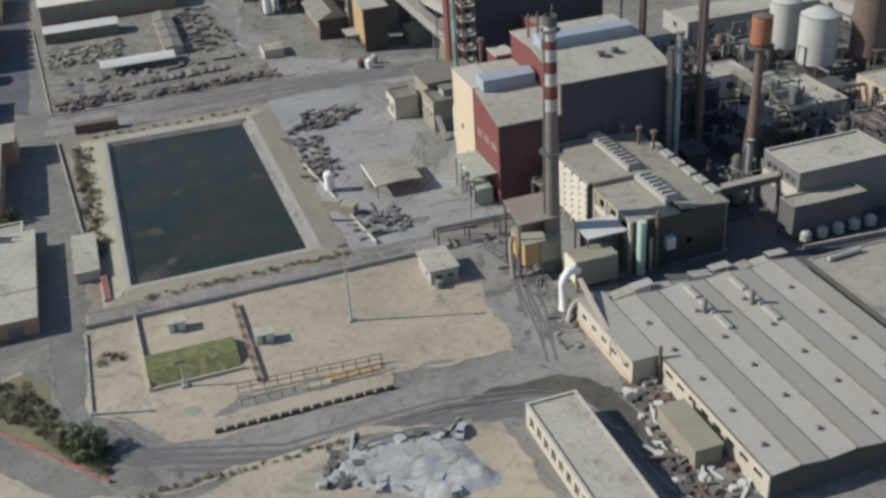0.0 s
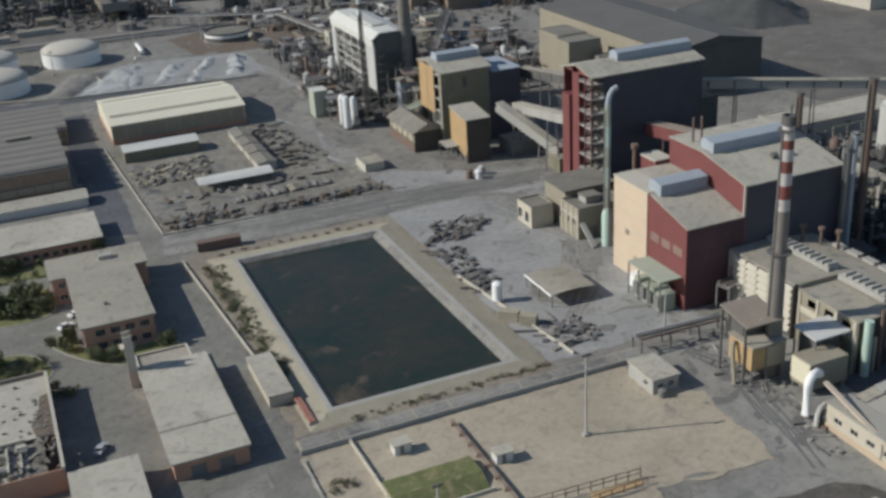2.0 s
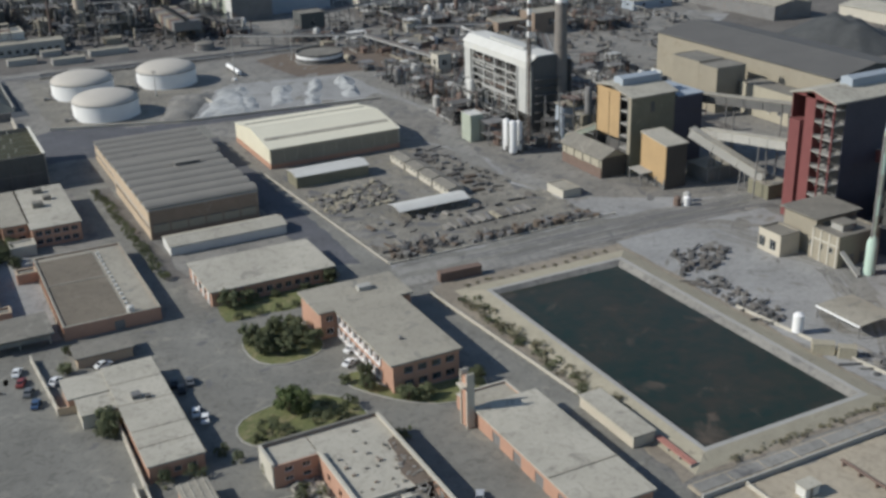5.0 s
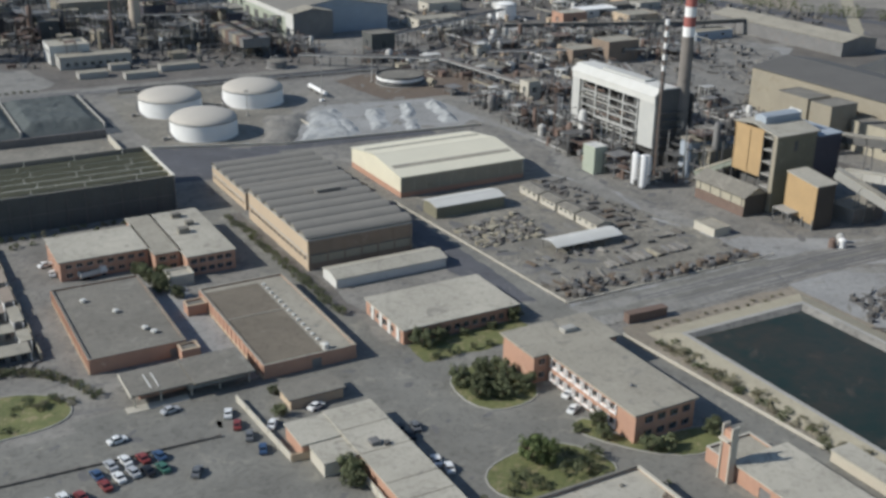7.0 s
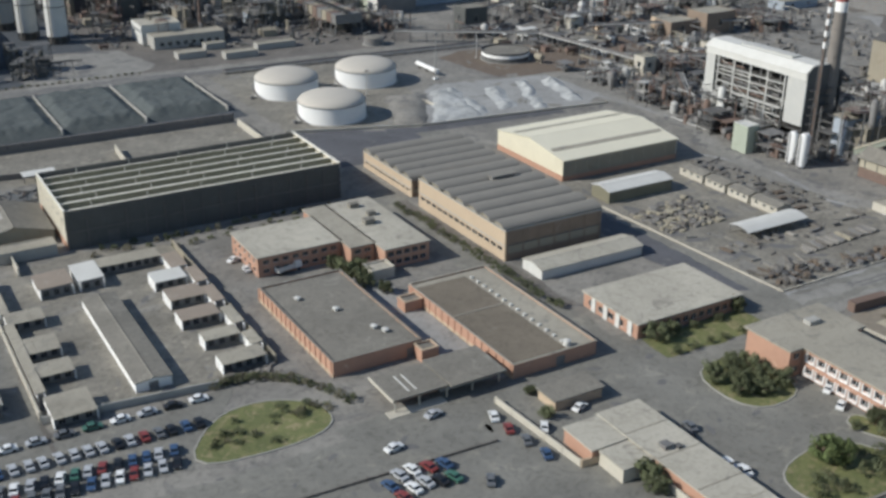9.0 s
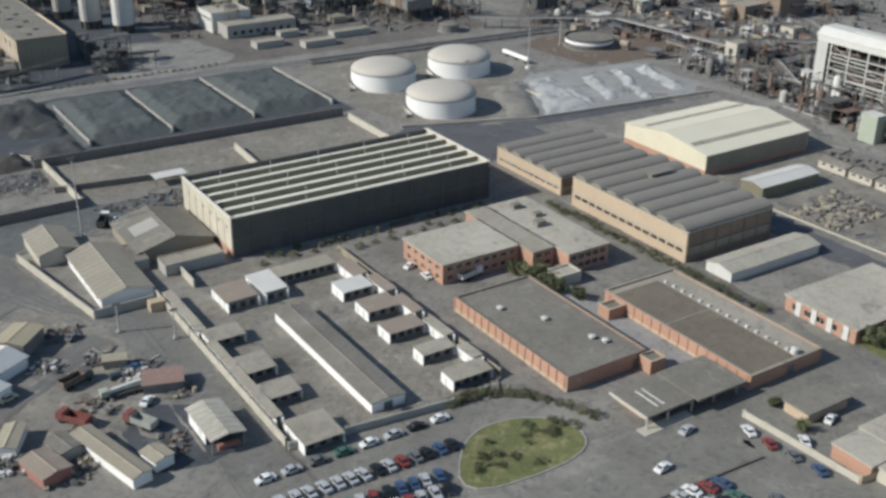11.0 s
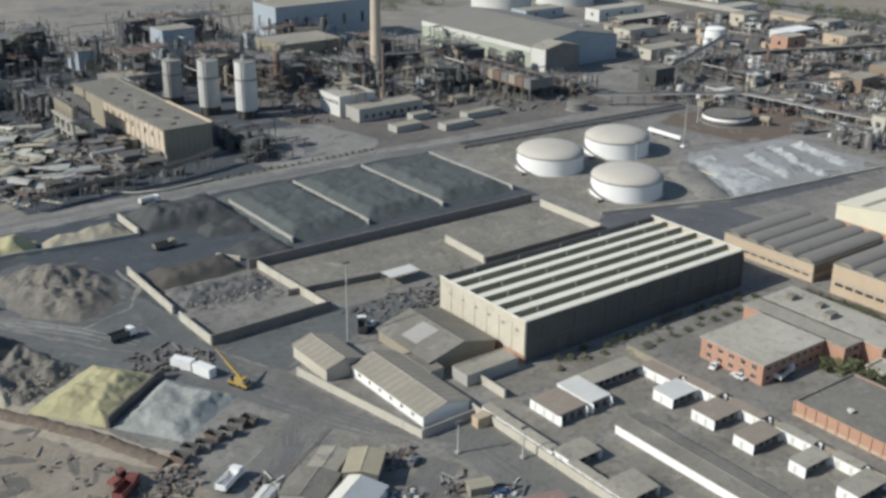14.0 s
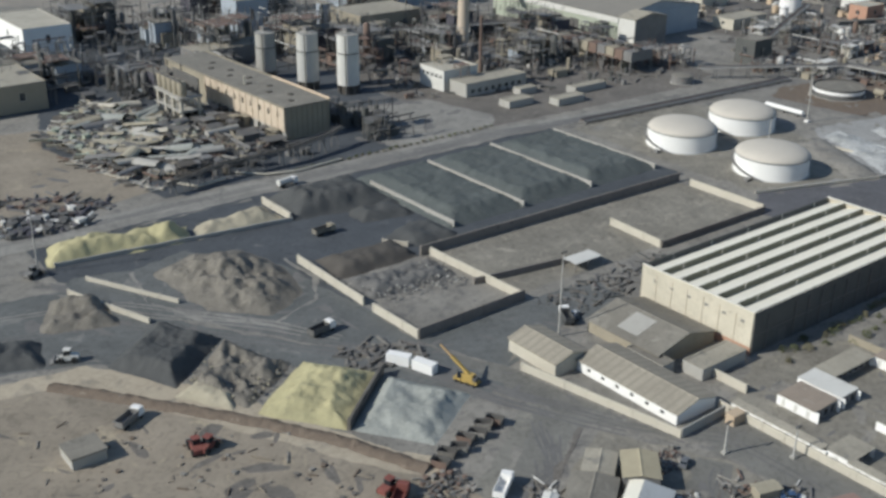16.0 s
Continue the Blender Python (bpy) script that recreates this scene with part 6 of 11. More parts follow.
def mill():
    e = thing("rolling_mill", "wide grey mill hall with low ribbed roof bays", "building", (83, 107.3, 0))
    U, V, H = 41.3, 54.0, 5.2
    part("wall", Geo().wall("w", 0, 0, 34, 0, H, row_of(1, 33, 8, 2.4, 2.8, 3.8), 0.3), "beige", e)
    part("wall", Geo().wall("s", 0, 0.3, U, 0, H, [], 0.3), "darksheet", e)
    part("wall", Geo().box(U, 0, 0, U + 0.3, V, H), "beige", e)
    part("wall", Geo().box(0.3, V - 0.3, 0, U, V, H), "darksheet", e)
    n = 4
    p = U / n
    for k in range(n):
        x = p * k
        part("roof_bay", Geo().extrude([(x + 0.05, H), (x + p * 0.5, H + 0.55), (x + p - 0.05, H), (x + p - 0.05, H + 0.2), (x + p * 0.5, H + 0.75), (x + 0.05, H + 0.2)], "y", -0.4, V), "millroof", e)
        part("gutter", Geo().box(x - 0.14, -0.4, H + 0.05, x + 0.14, V, H + 0.215), "steel_dark", e)
        part("ridge_cap", Geo().box(x + p * 0.5 - 0.3, -0.4, H + 0.72, x + p * 0.5 + 0.3, V, H + 0.86), "roofgrey", e)
        for j in range(5):
            part("roof_vent", Geo().lathe(x + p * 0.25, 6 + 9.5 * j, [(0.3, H + 0.2), (0.3, H + 0.9), (0.5, H + 1.0), (0.2, H + 1.25)], 8), "steel", e)
        part("gable", Geo().extrude([(x + 0.05, H), (x + p * 0.5, H + 0.55), (x + p - 0.05, H)], "y", 0, 0.25), "darksheet", e)
    for x0, y in ((14.9, 36), (24.6, 35)):
        for j in range(3):
            part("ridge_duct", Geo().box(x0, y + 5.8 * j, H + 0.6, x0 + 1.0, y + 5.0 + 5.8 * j, H + 1.3), "concrete", e)
        part("duct_riser", Geo().tube([(x0 - 0.8, y + 7, H + 0.5), (x0 - 0.8, y + 7, H + 3.6)], 0.5, 8), "steel", e)
    # low north-west bay
    f = block("mill_lean_to", "small flat bay with a sand-coloured wall", 77.6, 142, 82.8, 165, 5.3, "beige", "millroof", wins={"w": row_of(1, 22, 5, 2.0, 2.2, 3.4)}, parapet=0.05, overhang=0.3)
    part("plinth", Geo().box(-0.2, 0, 0, -0.02, 23, 1.2), "brick_pale", f)
    g = thing("ragged_canopy", "broken rusty sheet canopy over the mill's north edge", "canopy", (84, 159.5, 0))
    for k in range(9):
        x = 4.4 * k
        z = 5.4 + 0.9 * math.sin(k * 1.7)
        part("sheet", Geo().extrude([(x, z), (x + 4.4, z + 0.7 * math.cos(k)), (x + 4.4, z + 0.7 * math.cos(k) + 0.15), (x, z + 0.15)], "y", 2.2 + 0.3 * (k % 3), 5.0), "concrete" if k % 3 else "roofgrey", g)
        part("prop", Geo().box(x + 0.2, 4.4, 0, x + 0.5, 4.7, z - 0.05), "steel", g)
    single("mill_pipe", Geo().tube([(0, 0, 0), (0, 0, 8)], 0.35, 8), "rust", "rusty vent pipe beside the mill corner", "pipe", (82.6, 141.0, 0))
    block("mill_store", "small brown-roofed store against the mill wall", 76.4, 118, 81.4, 130.5, 3.6, "khaki", "khaki", parapet=0.05, overhang=0.2)


mill()
block("gallery_store", "long flat-roofed store with cream pilasters", 55.6, 92, 65.0, 139, 4.7, "beige", "roofpale", wins={"w": row_of(1, 46, 15, 1.8, 1.2, 3.6)}, parapet=0.25, coping="palewall")


def bunker_block():
    # Steel walls hold the south shade; the pale west sheet holds sunlight.
    c = block("compressor_house", "cream-edged plant house with a flat grey roof", 138, 180, 163, 193.7, 13.1, "steel", "roofpale", parapet=0.4, coping="palewall", wins={"w": row_of(1, 12.5, 5, 1.6, 9.6, 11.6)})
    part("west_panel", Geo().box(-0.2, 0.2, 6.4, -0.02, 13.5, 9.2), "palewall", c, "pale wall sheet, sunlight put into its colour")
    e = block("fan_house", "grey fan house with round duct mouths", 133.3, 174.4, 151.5, 179.8, 8.4, "steel_dark", "roofgrey", parapet=0.3)
    block("east_store", "low grey flat-roofed hall across a narrow lane", 127.0, 104, 168, 160, 5.0, "darksheet", "roofgrey", parapet=0.15)
    single("roof_duct", Geo().tube([(0, 0, 0.5), (8, 0.6, 0.5)], 0.5, 10), "pipe", "pale bent duct lying on the flat roof", "duct", (130, 157.5, 5.2))
    fence_wall("wall_lane", "low pale dusty wall along the dark lane", (134, 170.5), (160, 168.5), 1.2, "palewall", 0.4)
    for k in range(5):
        part("duct_mouth", Geo().lathe(3 + 4.2 * k, -0.8, [(1.3, 0.5), (1.3, 2.2), (0.7, 2.8)], 14), "pipe", e)
    conveyor("conveyor_gallery", "short dusty conveyor bridge to the plant house", (120, 190.5, 6.5), (137.8, 187.5, 8.5), 1.8, 1.6, "steel_dark", "roofgrey", 2)


bunker_block()


def bin_tower(u, v, h, r, mat, label, name="silo"):
    e = thing(name, label, "silo", (u, v, 0))
    part("drum", Geo().lathe(0, 0, [(r, h * 0.22), (r, h * 0.9), (r * 0.35, h)], 24), mat, e)
    part("cone", Geo().lathe(0, 0, [(r * 0.25, h * 0.04), (r, h * 0.22)], 24), mat, e)
    for k in range(6):
        a = math.pi * k / 3
        part("leg", Geo().box(r * 0.9 * math.cos(a) - 0.2, r * 0.9 * math.sin(a) - 0.2, 0, r * 0.9 * math.cos(a) + 0.2, r * 0.9 * math.sin(a) + 0.2, h * 0.3), "steel", e)
    part("rail", Geo().lathe(0, 0, [(r + 0.1, h * 0.9), (r + 0.1, h * 0.9 + 0.15), (r - 0.05, h * 0.9 + 0.15)], 24, False), "steel", e)
    return e


bin_tower(197.1, 256.1, 20.7, 5.6, "silowhite", "large pale grey steel silo on legs")
bin_tower(196.5, 272, 20.5, 4.6, "silowhite", "large pale grey steel silo on legs")
bin_tower(210.5, 250.5, 30, 5.2, "rust", "rust-streaked steel silo on legs")


def water_tower():
    e = thing("water_tower", "rust-red tank on a tall slender rusty column", "tower", (143, 206, 0))
    part("column", Geo().lathe(0, 0, [(1.5, 0), (1.0, 34)], 14), "rust", e)
    part("tank", Geo().lathe(0, 0, [(1.0, 33), (2.4, 34.5), (2.4, 40.2), (1.8, 40.8)], 18), "rustbright", e)
    part("platform", Geo().lathe(0, 0, [(1.0, 33.2), (3.0, 33.4), (3.0, 33.7), (1.0, 33.7)], 18, False), "steel_dark", e)
    part("cap", Geo().lathe(0, 0, [(2.5, 40.8), (0.3, 41.6)], 18), "rust", e)
    for k in range(3):
        a = 2 * math.pi * k / 3
        part("brace", Geo().beam((2.6 * math.cos(a), 2.6 * math.sin(a), 0), (0.8 * math.cos(a), 0.8 * math.sin(a), 26), 0.3, 0.3), "rust", e)


water_tower()
for u, v, h, r, m in ((126, 216.5, 33, 0.7, "steel"), (128.5, 217.2, 36, 0.7, "bluegrey"), (139, 224, 46, 0.9, "rust"), (131, 240, 40, 0.8, "rust"), (137.5, 199, 14, 0.9, "pipe"), (128, 233, 30, 0.5, "steel")):
    s = thing("plant_stack", "slim weathered steel stack with ladder", "chimney", (u, v, 0), "slim plant stacks")
    part("shaft", Geo().lathe(0, 0, [(r * 1.2, 0), (r, h)], 12), m, s)
    part("rim", Geo().lathe(0, 0, [(r * 1.05, h - 0.6), (r * 1.4, h - 0.5), (r * 1.4, h), (r * 0.8, h)], 12, False), "steel_dark", s)
    part("ladder", Geo().box(-r * 1.5, -0.2, 1, -r * 1.3, 0.2, h - 1), "steel_dark", s)


def guard_house():
    e = block("guard_house", "small dull white hut with a flat roof", 55.2, 190.2, 61.4, 199.4, 3.2, "concrete", "roofpale", wins={"s": [(1.2, 2.6, 1.0, 2.2), (3.8, 5.2, 1.0, 2.2)], "w": [(2, 3.5, 1.0, 2.2)]}, parapet=0.1, overhang=0.35)
    part("tank", Geo().lathe(1.4, -1.4, [(0.9, 0), (0.9, 1.7), (0.3, 2.0)], 12), "steel", e)


guard_house()

# ---- ochre tower, power frame, tanks and the northern plant ----
def ochre_tower():
    e = thing("ochre_tower", "ochre sheet process tower with a dark open stair bay", "tower", (82, 359.5, 0))
    part("wall", Geo().box(0, 6.2, 11.0, 0.3, 19.5, 27.0), "ochre", e)
    part("wall", Geo().box(-0.02, 0, 0, 0.3, 1.6, 26.6), "khaki", e)
    # Ochre walls in shade: olive and navy tones put it into the colour.
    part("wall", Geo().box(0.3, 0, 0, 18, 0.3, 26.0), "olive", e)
    part("wall", Geo().box(18, 0, 0, 30, 0.3, 24.0), "navysheet_shade", e)
    part("wall", Geo().box(29.7, 0.3, 0, 30, 19.5, 24.0), "darksheet", e)
    part("wall", Geo().box(0.3, 19.2, 0, 29.7, 19.5, 26.0), "darksheet", e)
    part("inner_wall", Geo().box(3.5, 1.6, 0, 3.8, 19.2, 26.0), "steel_dark", e)
    for k in range(6):
        part("landing", Geo().box(0, 1.6, 4.2 * k + 3.8, 3.5, 6.2, 4.2 * k + 4.1), "concrete", e)
    for y in (1.6, 6.0, 12, 19.0):
        part("column", Geo().box(0, y, 0, 0.35, y + 0.35, 26.0), "steel_dark", e)
    part("roof", Geo().extrude([(-0.5, 26.0), (11, 28.4), (20, 27.2), (20, 27.5), (11, 28.8), (-0.5, 26.4)], "x", -0.6, 19), "roofpale", e)
    part("roof", Geo().box(19.05, -0.3, 24.0, 30.3, 19.8, 24.4), "bluegrey", e)
    part("roof_monitor", Geo().extrude([(8.5, 27.6), (13.5, 27.6), (13.5, 30.6), (11, 31.2), (8.5, 30.6)], "x", 2.5, 18), "bluegrey", e)
    part("monitor_end", Geo().box(18.02, 8.3, 26, 18.5, 13.7, 31.3), "offwhite", e)
    part("window_slot", Geo().box(8, -0.08, 20.5, 9.6, -0.01, 24.0), "steel_dark", e)
    f = thing("hopper_tower", "smaller ochre sheet tower with a sloping grey roof", "tower", (82.4, 340.8, 0))
    part("wall", Geo().extrude([(0, 1.6), (13, 3.6), (13, 16.2), (0, 14.5)], "x", 0, 0.3), "ochre", f)
    part("wall", Geo().box(0.31, 0, 0, 8.4, 0.3, 14.4), "sootbrown_shade", f, "dark brown end wall")
    part("wall", Geo().box(8.1, 0.3, 0, 8.4, 13, 14.4), "khaki", f)
    part("wall", Geo().box(0.31, 12.7, 0, 8.1, 13, 16.0), "khaki", f)
    part("roof", Geo().extrude([(-0.4, 14.5), (13.3, 16.3), (13.3, 16.6), (-0.4, 14.8)], "x", -0.4, 8.8), "roofpale", f)
    part("inner_wall", Geo().box(0.5, 0.4, 0, 0.8, 12.6, 3.8), "steel_dark", f)
    for y in (0.02, 4.3, 8.6, 12.5):
        part("column", Geo().box(-0.3, y, 0, 0.1, y + 0.4, 3.4), "steel", f)
    part("canopy", Geo().extrude([(6.5, 4.2), (13.5, 4.6), (13.5, 4.8), (6.5, 4.4)], "x", -4.5, -0.02), "concrete", f, "pale sheet canopy")
    for y in (6.7, 13.0):
        part("canopy_post", Geo().box(-4.3, y, 0, -4.0, y + 0.3, 4.2), "steel", f)
    b = gabled("boiler_shed", "olive and rust two-tone sheet shed with a dark roof", 71.6, 360.6, 81.0, 384, 7.2, 9.6, "y", "khakipale", "roofdark", 1.0, "shed")
    part("lower_cladding", Geo().box(-0.14, 0, 0, -0.01, 23.4, 3.5), "rust", b, "rust-brown lower cladding")
    part("lower_cladding", Geo().box(0, -0.14, 0, 9.4, -0.01, 7.0), "sootbrown_shade", b, "dark brown end cladding")
    for k in range(5):
        part("cladding_rail", Geo().box(-0.2, 1 + 5 * k, 3.5, -0.02, 1.3 + 5 * k, 7.1), "steel_dark", b)
    conveyor("conveyor_gallery", "short green conveyor rising to the ochre tower", (78, 392, 4.5), (90, 376, 14), 2.0, 1.8, "greensheet", "khakipale", 2)
    block("tin_store", "pale corrugated store beside the ochre tower", 98, 338.5, 112.4, 349, 4.8, "steel", "roofgrey", parapet=0.1)
    block("yard_hut", "small flat-roofed concrete hut in the yard", 50.0, 350.6, 56.6, 360, 2.7, "palewall", "roofgrey", parapet=0.1)
    for k, (u, v) in enumerate(((77, 327.5), (79.5, 326), (82, 329))):
        single("small_tank", Geo().lathe(0, 0, [(1.2, 0), (1.2, 2.6), (0.4, 3.2)], 14), ("rust", "white", "pipe")[k], "small upright process tank in the yard", "tank", (u, v, 0), "small yard tanks")


ochre_tower()


def power_frame():
    e = thing("power_house", "open steel-framed boiler house with white end panels", "building", (79.5, 416, 0))
    L, W, H = 54.0, 17.0, 26.5
    part("end_panel", Geo().box(-0.2, 49, 0, 0.4, 54, H), "silowhite", e)
    part("end_panel", Geo().box(-0.2, 2, 7, 0.4, 11, H - 1), "silowhite", e)
    part("end_wall", Geo().extrude([(0.4, 0), (W, 0), (W, H), (W * 0.6, H + 2.5), (2.5, H + 2.5), (0.4, H)], "y", 2.05, 2.4), "steel_dark", e)
    part("end_wall", Geo().box(0.4, L - 0.4, 0, W, L, H), "bluegrey", e)
    # Dark back wall and decks put the interior's shade into the colour.
    part("back_wall", Geo().box(W - 0.3, 0.4, 0, W, L - 0.4, H), "steel_dark", e)
    part("roof", Geo().extrude([(-0.8, H), (2.5, H + 2.6), (W * 0.6, H + 2.6), (W + 0.5, H), (W + 0.5, H + 0.4), (W * 0.6, H + 3.0), (2.5, H + 3.0), (-0.8, H + 0.5)], "y", 2.0, L + 0.5), "offwhite", e)
    for k in range(5):
        y = 12.5 + 8.75 * k
        part("column", Geo().box(0, y - 0.3, 0, 0.5, y + 0.3, H), "silowhite", e)
    part("fascia", Geo().box(-0.5, 2, H - 2.2, -0.02, L, H + 0.2), "offwhite", e, "deep pale fascia")
    for k, z in enumerate((4.5, 8, 11.5, 14.5, 17.5, 20.5)):
        part("beam", Geo().box(0.02, 12.5, z - 0.2, 0.42, 47.5, z + 0.2), ("pipe", "silowhite")[k % 2], e)
        y = 13 + 8.75 * ((k * 3) % 4)
        part("brace", Geo().beam((0.25, y, z), (0.25, y + 8.2, z + 3), 0.22, 0.22), "pipe", e)
        part("cross_pipe", Geo().tube([(0.9, 14 + 4 * k, z + 1.4), (0.9, min(47, 30 + 5 * k), z + 1.4)], 0.35, 7), ("steel", "pipe", "rust")[k % 3], e)
        part("deck", Geo().box(1.4, 0.5, z - 0.15, W - 0.4, L - 0.5, z + 0.1), "steel_dark", e)
    for k in range(7):
        y = 15 + 5.0 * k
        part("boiler_drum", Geo().tube([(4, y - 2, 13 + (k % 3)), (4, y + 2, 13 + (k % 3))], 1.5, 12), ("pipe", "steel", "rust")[k % 3], e)
        part("vertical_pipe", Geo().tube([(2.2, y + 1.5, 0), (2.2, y + 1.5, H - 2)], 0.35, 8), "steel", e)
    part("roof_vent", Geo().box(4, 14, H + 3.02, 9, 40, H + 3.7), "silowhite", e)
    s = thing("striped_stack", "tall grey stack with red and white bands at the top", "chimney", (93.0, 419, 0))
    part("shaft", Geo().lathe(0, 0, [(2.9, 0), (2.2, 48)], 22), "stackgrey", s)
    for k in range(7):
        part("band", Geo().lathe(0, 0, [(2.2 - 0.05 * k, 48 + 3.6 * k), (2.15 - 0.05 * k, 48 + 3.6 * (k + 1) - 0.01)], 22), ("white", "stackred")[k % 2], s)
    m = thing("lattice_mast", "slim lattice flare mast with red and white bands", "mast", (70.5, 405, 0))
    for k in range(3):
        a = 2 * math.pi * k / 3
        part("leg", Geo().beam((1.4 * math.cos(a), 1.4 * math.sin(a), 0), (0.5 * math.cos(a), 0.5 * math.sin(a), 54), 0.25, 0.25), "steel_dark", m)
    for k in range(18):
        r = 1.4 - 0.05 * k
        g = Geo()
        for j in range(3):
            a, b = 2 * math.pi * j / 3, 2 * math.pi * (j + 1) / 3
            g.beam((r * math.cos(a), r * math.sin(a), 3 * k), (r * math.cos(b), r * math.sin(b), 3 * k + 3), 0.14, 0.14)
        part("bracing", g, "steel_dark", m)
    part("pipe", Geo().tube([(0, 0, 0), (0, 0, 57)], 0.4, 10), "rust", m)
    for k in range(5):
        part("band", Geo().lathe(0, 0, [(0.75, 40 + 4 * k), (0.75, 42 + 4 * k)], 12), "white", m)
    b = block("green_box_plant", "pale green sheet box on a concrete base", 54.5, 420, 60.0, 427, 10.2, "greensheet", "offwhite", parapet=0.1)
    for u, v, r, h in ((60.5, 399.5, 1.6, 11.5), (60.8, 404.5, 1.6, 11.0), (64, 401.5, 1.4, 10.5)):
        t = thing("upright_vessel", "white upright cylindrical vessel", "tank", (u, v, 0), "white upright vessels")
        part("drum", Geo().lathe(0, 0, [(r, 0.8), (r, h), (r * 0.5, h + 0.9)], 16), "white", t)
        part("skirt", Geo().lathe(0, 0, [(r * 0.9, 0), (r * 0.9, 0.8)], 16), "steel", t)
        part("ladder", Geo().box(-r - 0.25, -0.25, 0.5, -r - 0.1, 0.25, h + 0.6), "steel", t)


power_frame()


def long_hall():
    h = gabled("concentrate_hall", "very long beige hall with a wide low grey roof", 178.6, 364.5, 219, 470, 18.6, 22, "y", "khaki", "hallroof", 0.6, "warehouse", gable="darksheet")
    part("end_cladding", Geo().box(0, -0.4, 0, 40.4, -0.02, 18.6), "darksheet", h, "dark sheet end wall")
    block("annex_tower", "beige sheet annex with a grey roof", 160, 419, 173, 436, 17, "khaki", "roofdark", parapet=0.1)
    block("annex_tower", "dark-ended beige annex with a grey roof", 155.5, 402.7, 170, 413.6, 18, "khaki", "roofdark", parapet=0.1)
    block("annex_tower", "long beige annex below the hall", 166, 362, 175.6, 401, 12, "khakipale", "roofdark", parapet=0.1, wins={"w": row_of(2, 36, 6, 2.2, 3, 5)})


long_hall()


def storage_tank(u, v, r, h, rise, label, wall="white", roof="domewhite", stairs=True, group="white storage tanks"):
    e = thing("storage_tank", label, "tank", (u, v, 0), group)
    n = 40
    for k in range(3):
        part("shell_course", Geo().lathe(0, 0, [(r + 0.02 * (2 - k), h * k / 3 + 0.1), (r + 0.02 * (2 - k), h * (k + 1) / 3 + 0.1)], n, False), wall, e)
    part("dome_roof", Geo().lathe(0, 0, [(r + 0.12, h + 0.1)] + [(r * math.cos(a) + 0.0, h + 0.1 + rise * math.sin(a) * (1.0)) for a in [math.pi / 2 * q / 8 for q in range(1, 8)]] + [(0.3, h + 0.12 + rise)], n), roof, e) if rise > 0 else part("floating_roof", Geo().lathe(0, 0, [(r - 0.3, h + rise), (0.4, h + rise + 0.1)], n), roof, e)
    part("rim", Geo().lathe(0, 0, [(r, h - 0.1), (r + 0.25, h - 0.1), (r + 0.25, h + 0.22), (r, h + 0.22)], n, False), "steel" if rise > 0 else wall, e)
    part("foundation", Geo().lathe(0, 0, [(r + 0.8, 0), (r + 0.8, 0.12), (r - 0.2, 0.12)], n, False), "concrete", e)
    if stairs:
        g = Geo()
        for k in range(22):
            for d in (0, 1):
                a = math.pi * (1.15 - 0.0308 * (k + d))
                for q, z in ((r + 0.1, h * k / 22), (r + 1.1, h * k / 22), (r + 1.1, h * k / 22 + 0.3), (r + 0.1, h * k / 22 + 0.3)):
                    g.v.append((q * math.cos(a), q * math.sin(a), z))
        for k in range(43):
            for c in range(4):
                g.f.append((4 * k + c, 4 * k + (c + 1) % 4, 4 * k + 4 + (c + 1) % 4, 4 * k + 4 + c))
                g.s.append(False)
        g.f += [(3, 2, 1, 0), (172, 173, 174, 175)]
        g.s += [False, False]
        part("stair", g, "steel", e)
        part("manifold", Geo().tube([((r + 3) * -1, -2, 0.6), (-r, -2, 0.6)], 0.3, 8), "pipe", e)
        part("valve_box", Geo().box(-r - 4, -3, 0, -r - 2.6, -1.2, 1.3), "steel", e)
    return e


for u, v in ((-55.4, 536.2), (-57.4, 577.4), (-19.6, 577.6)):
    storage_tank(u, v, 13.5, 6.8, 3.6, "round white storage tank with a pale domed roof")
lt = storage_tank(58, 583, 11.5, 4.4, -0.6, "low dark floating-roof tank with a white band", "steel_dark", "roofdark", False, "low tanks")
part("band", Geo().lathe(0, 0, [(11.58, 2.2), (11.58, 3.6)], 40, False), "white", lt, "white painted band")
storage_tank(114, 590, 11.5, 2.6, -0.5, "low rusty open-topped tank", "rust", "roofdark", False, "low tanks")
storage_tank(16, 640, 5, 3.5, 0.8, "small dark round tank beside the road", "steel", "roofdark", False, "low tanks")
for u, v in ((167, 884), (234, 889)):
    storage_tank(u, v, 22, 16, 6, "huge pale grey domed store in the distance", "offwhite", "offwhite", False, "far domes")
storage_tank(200, 712, 6.5, 9.5, 1.6, "upright white cylindrical tank far off", "white", "white", False, "far tanks")
storage_tank(186, 706, 2.6, 6, 0.8, "small white cylindrical tank far off", "white", "white", False, "far tanks")
storage_tank(372, 900, 8, 12, 2, "pale green cylindrical tank in the distance", "mint", "mint", False, "far tanks")


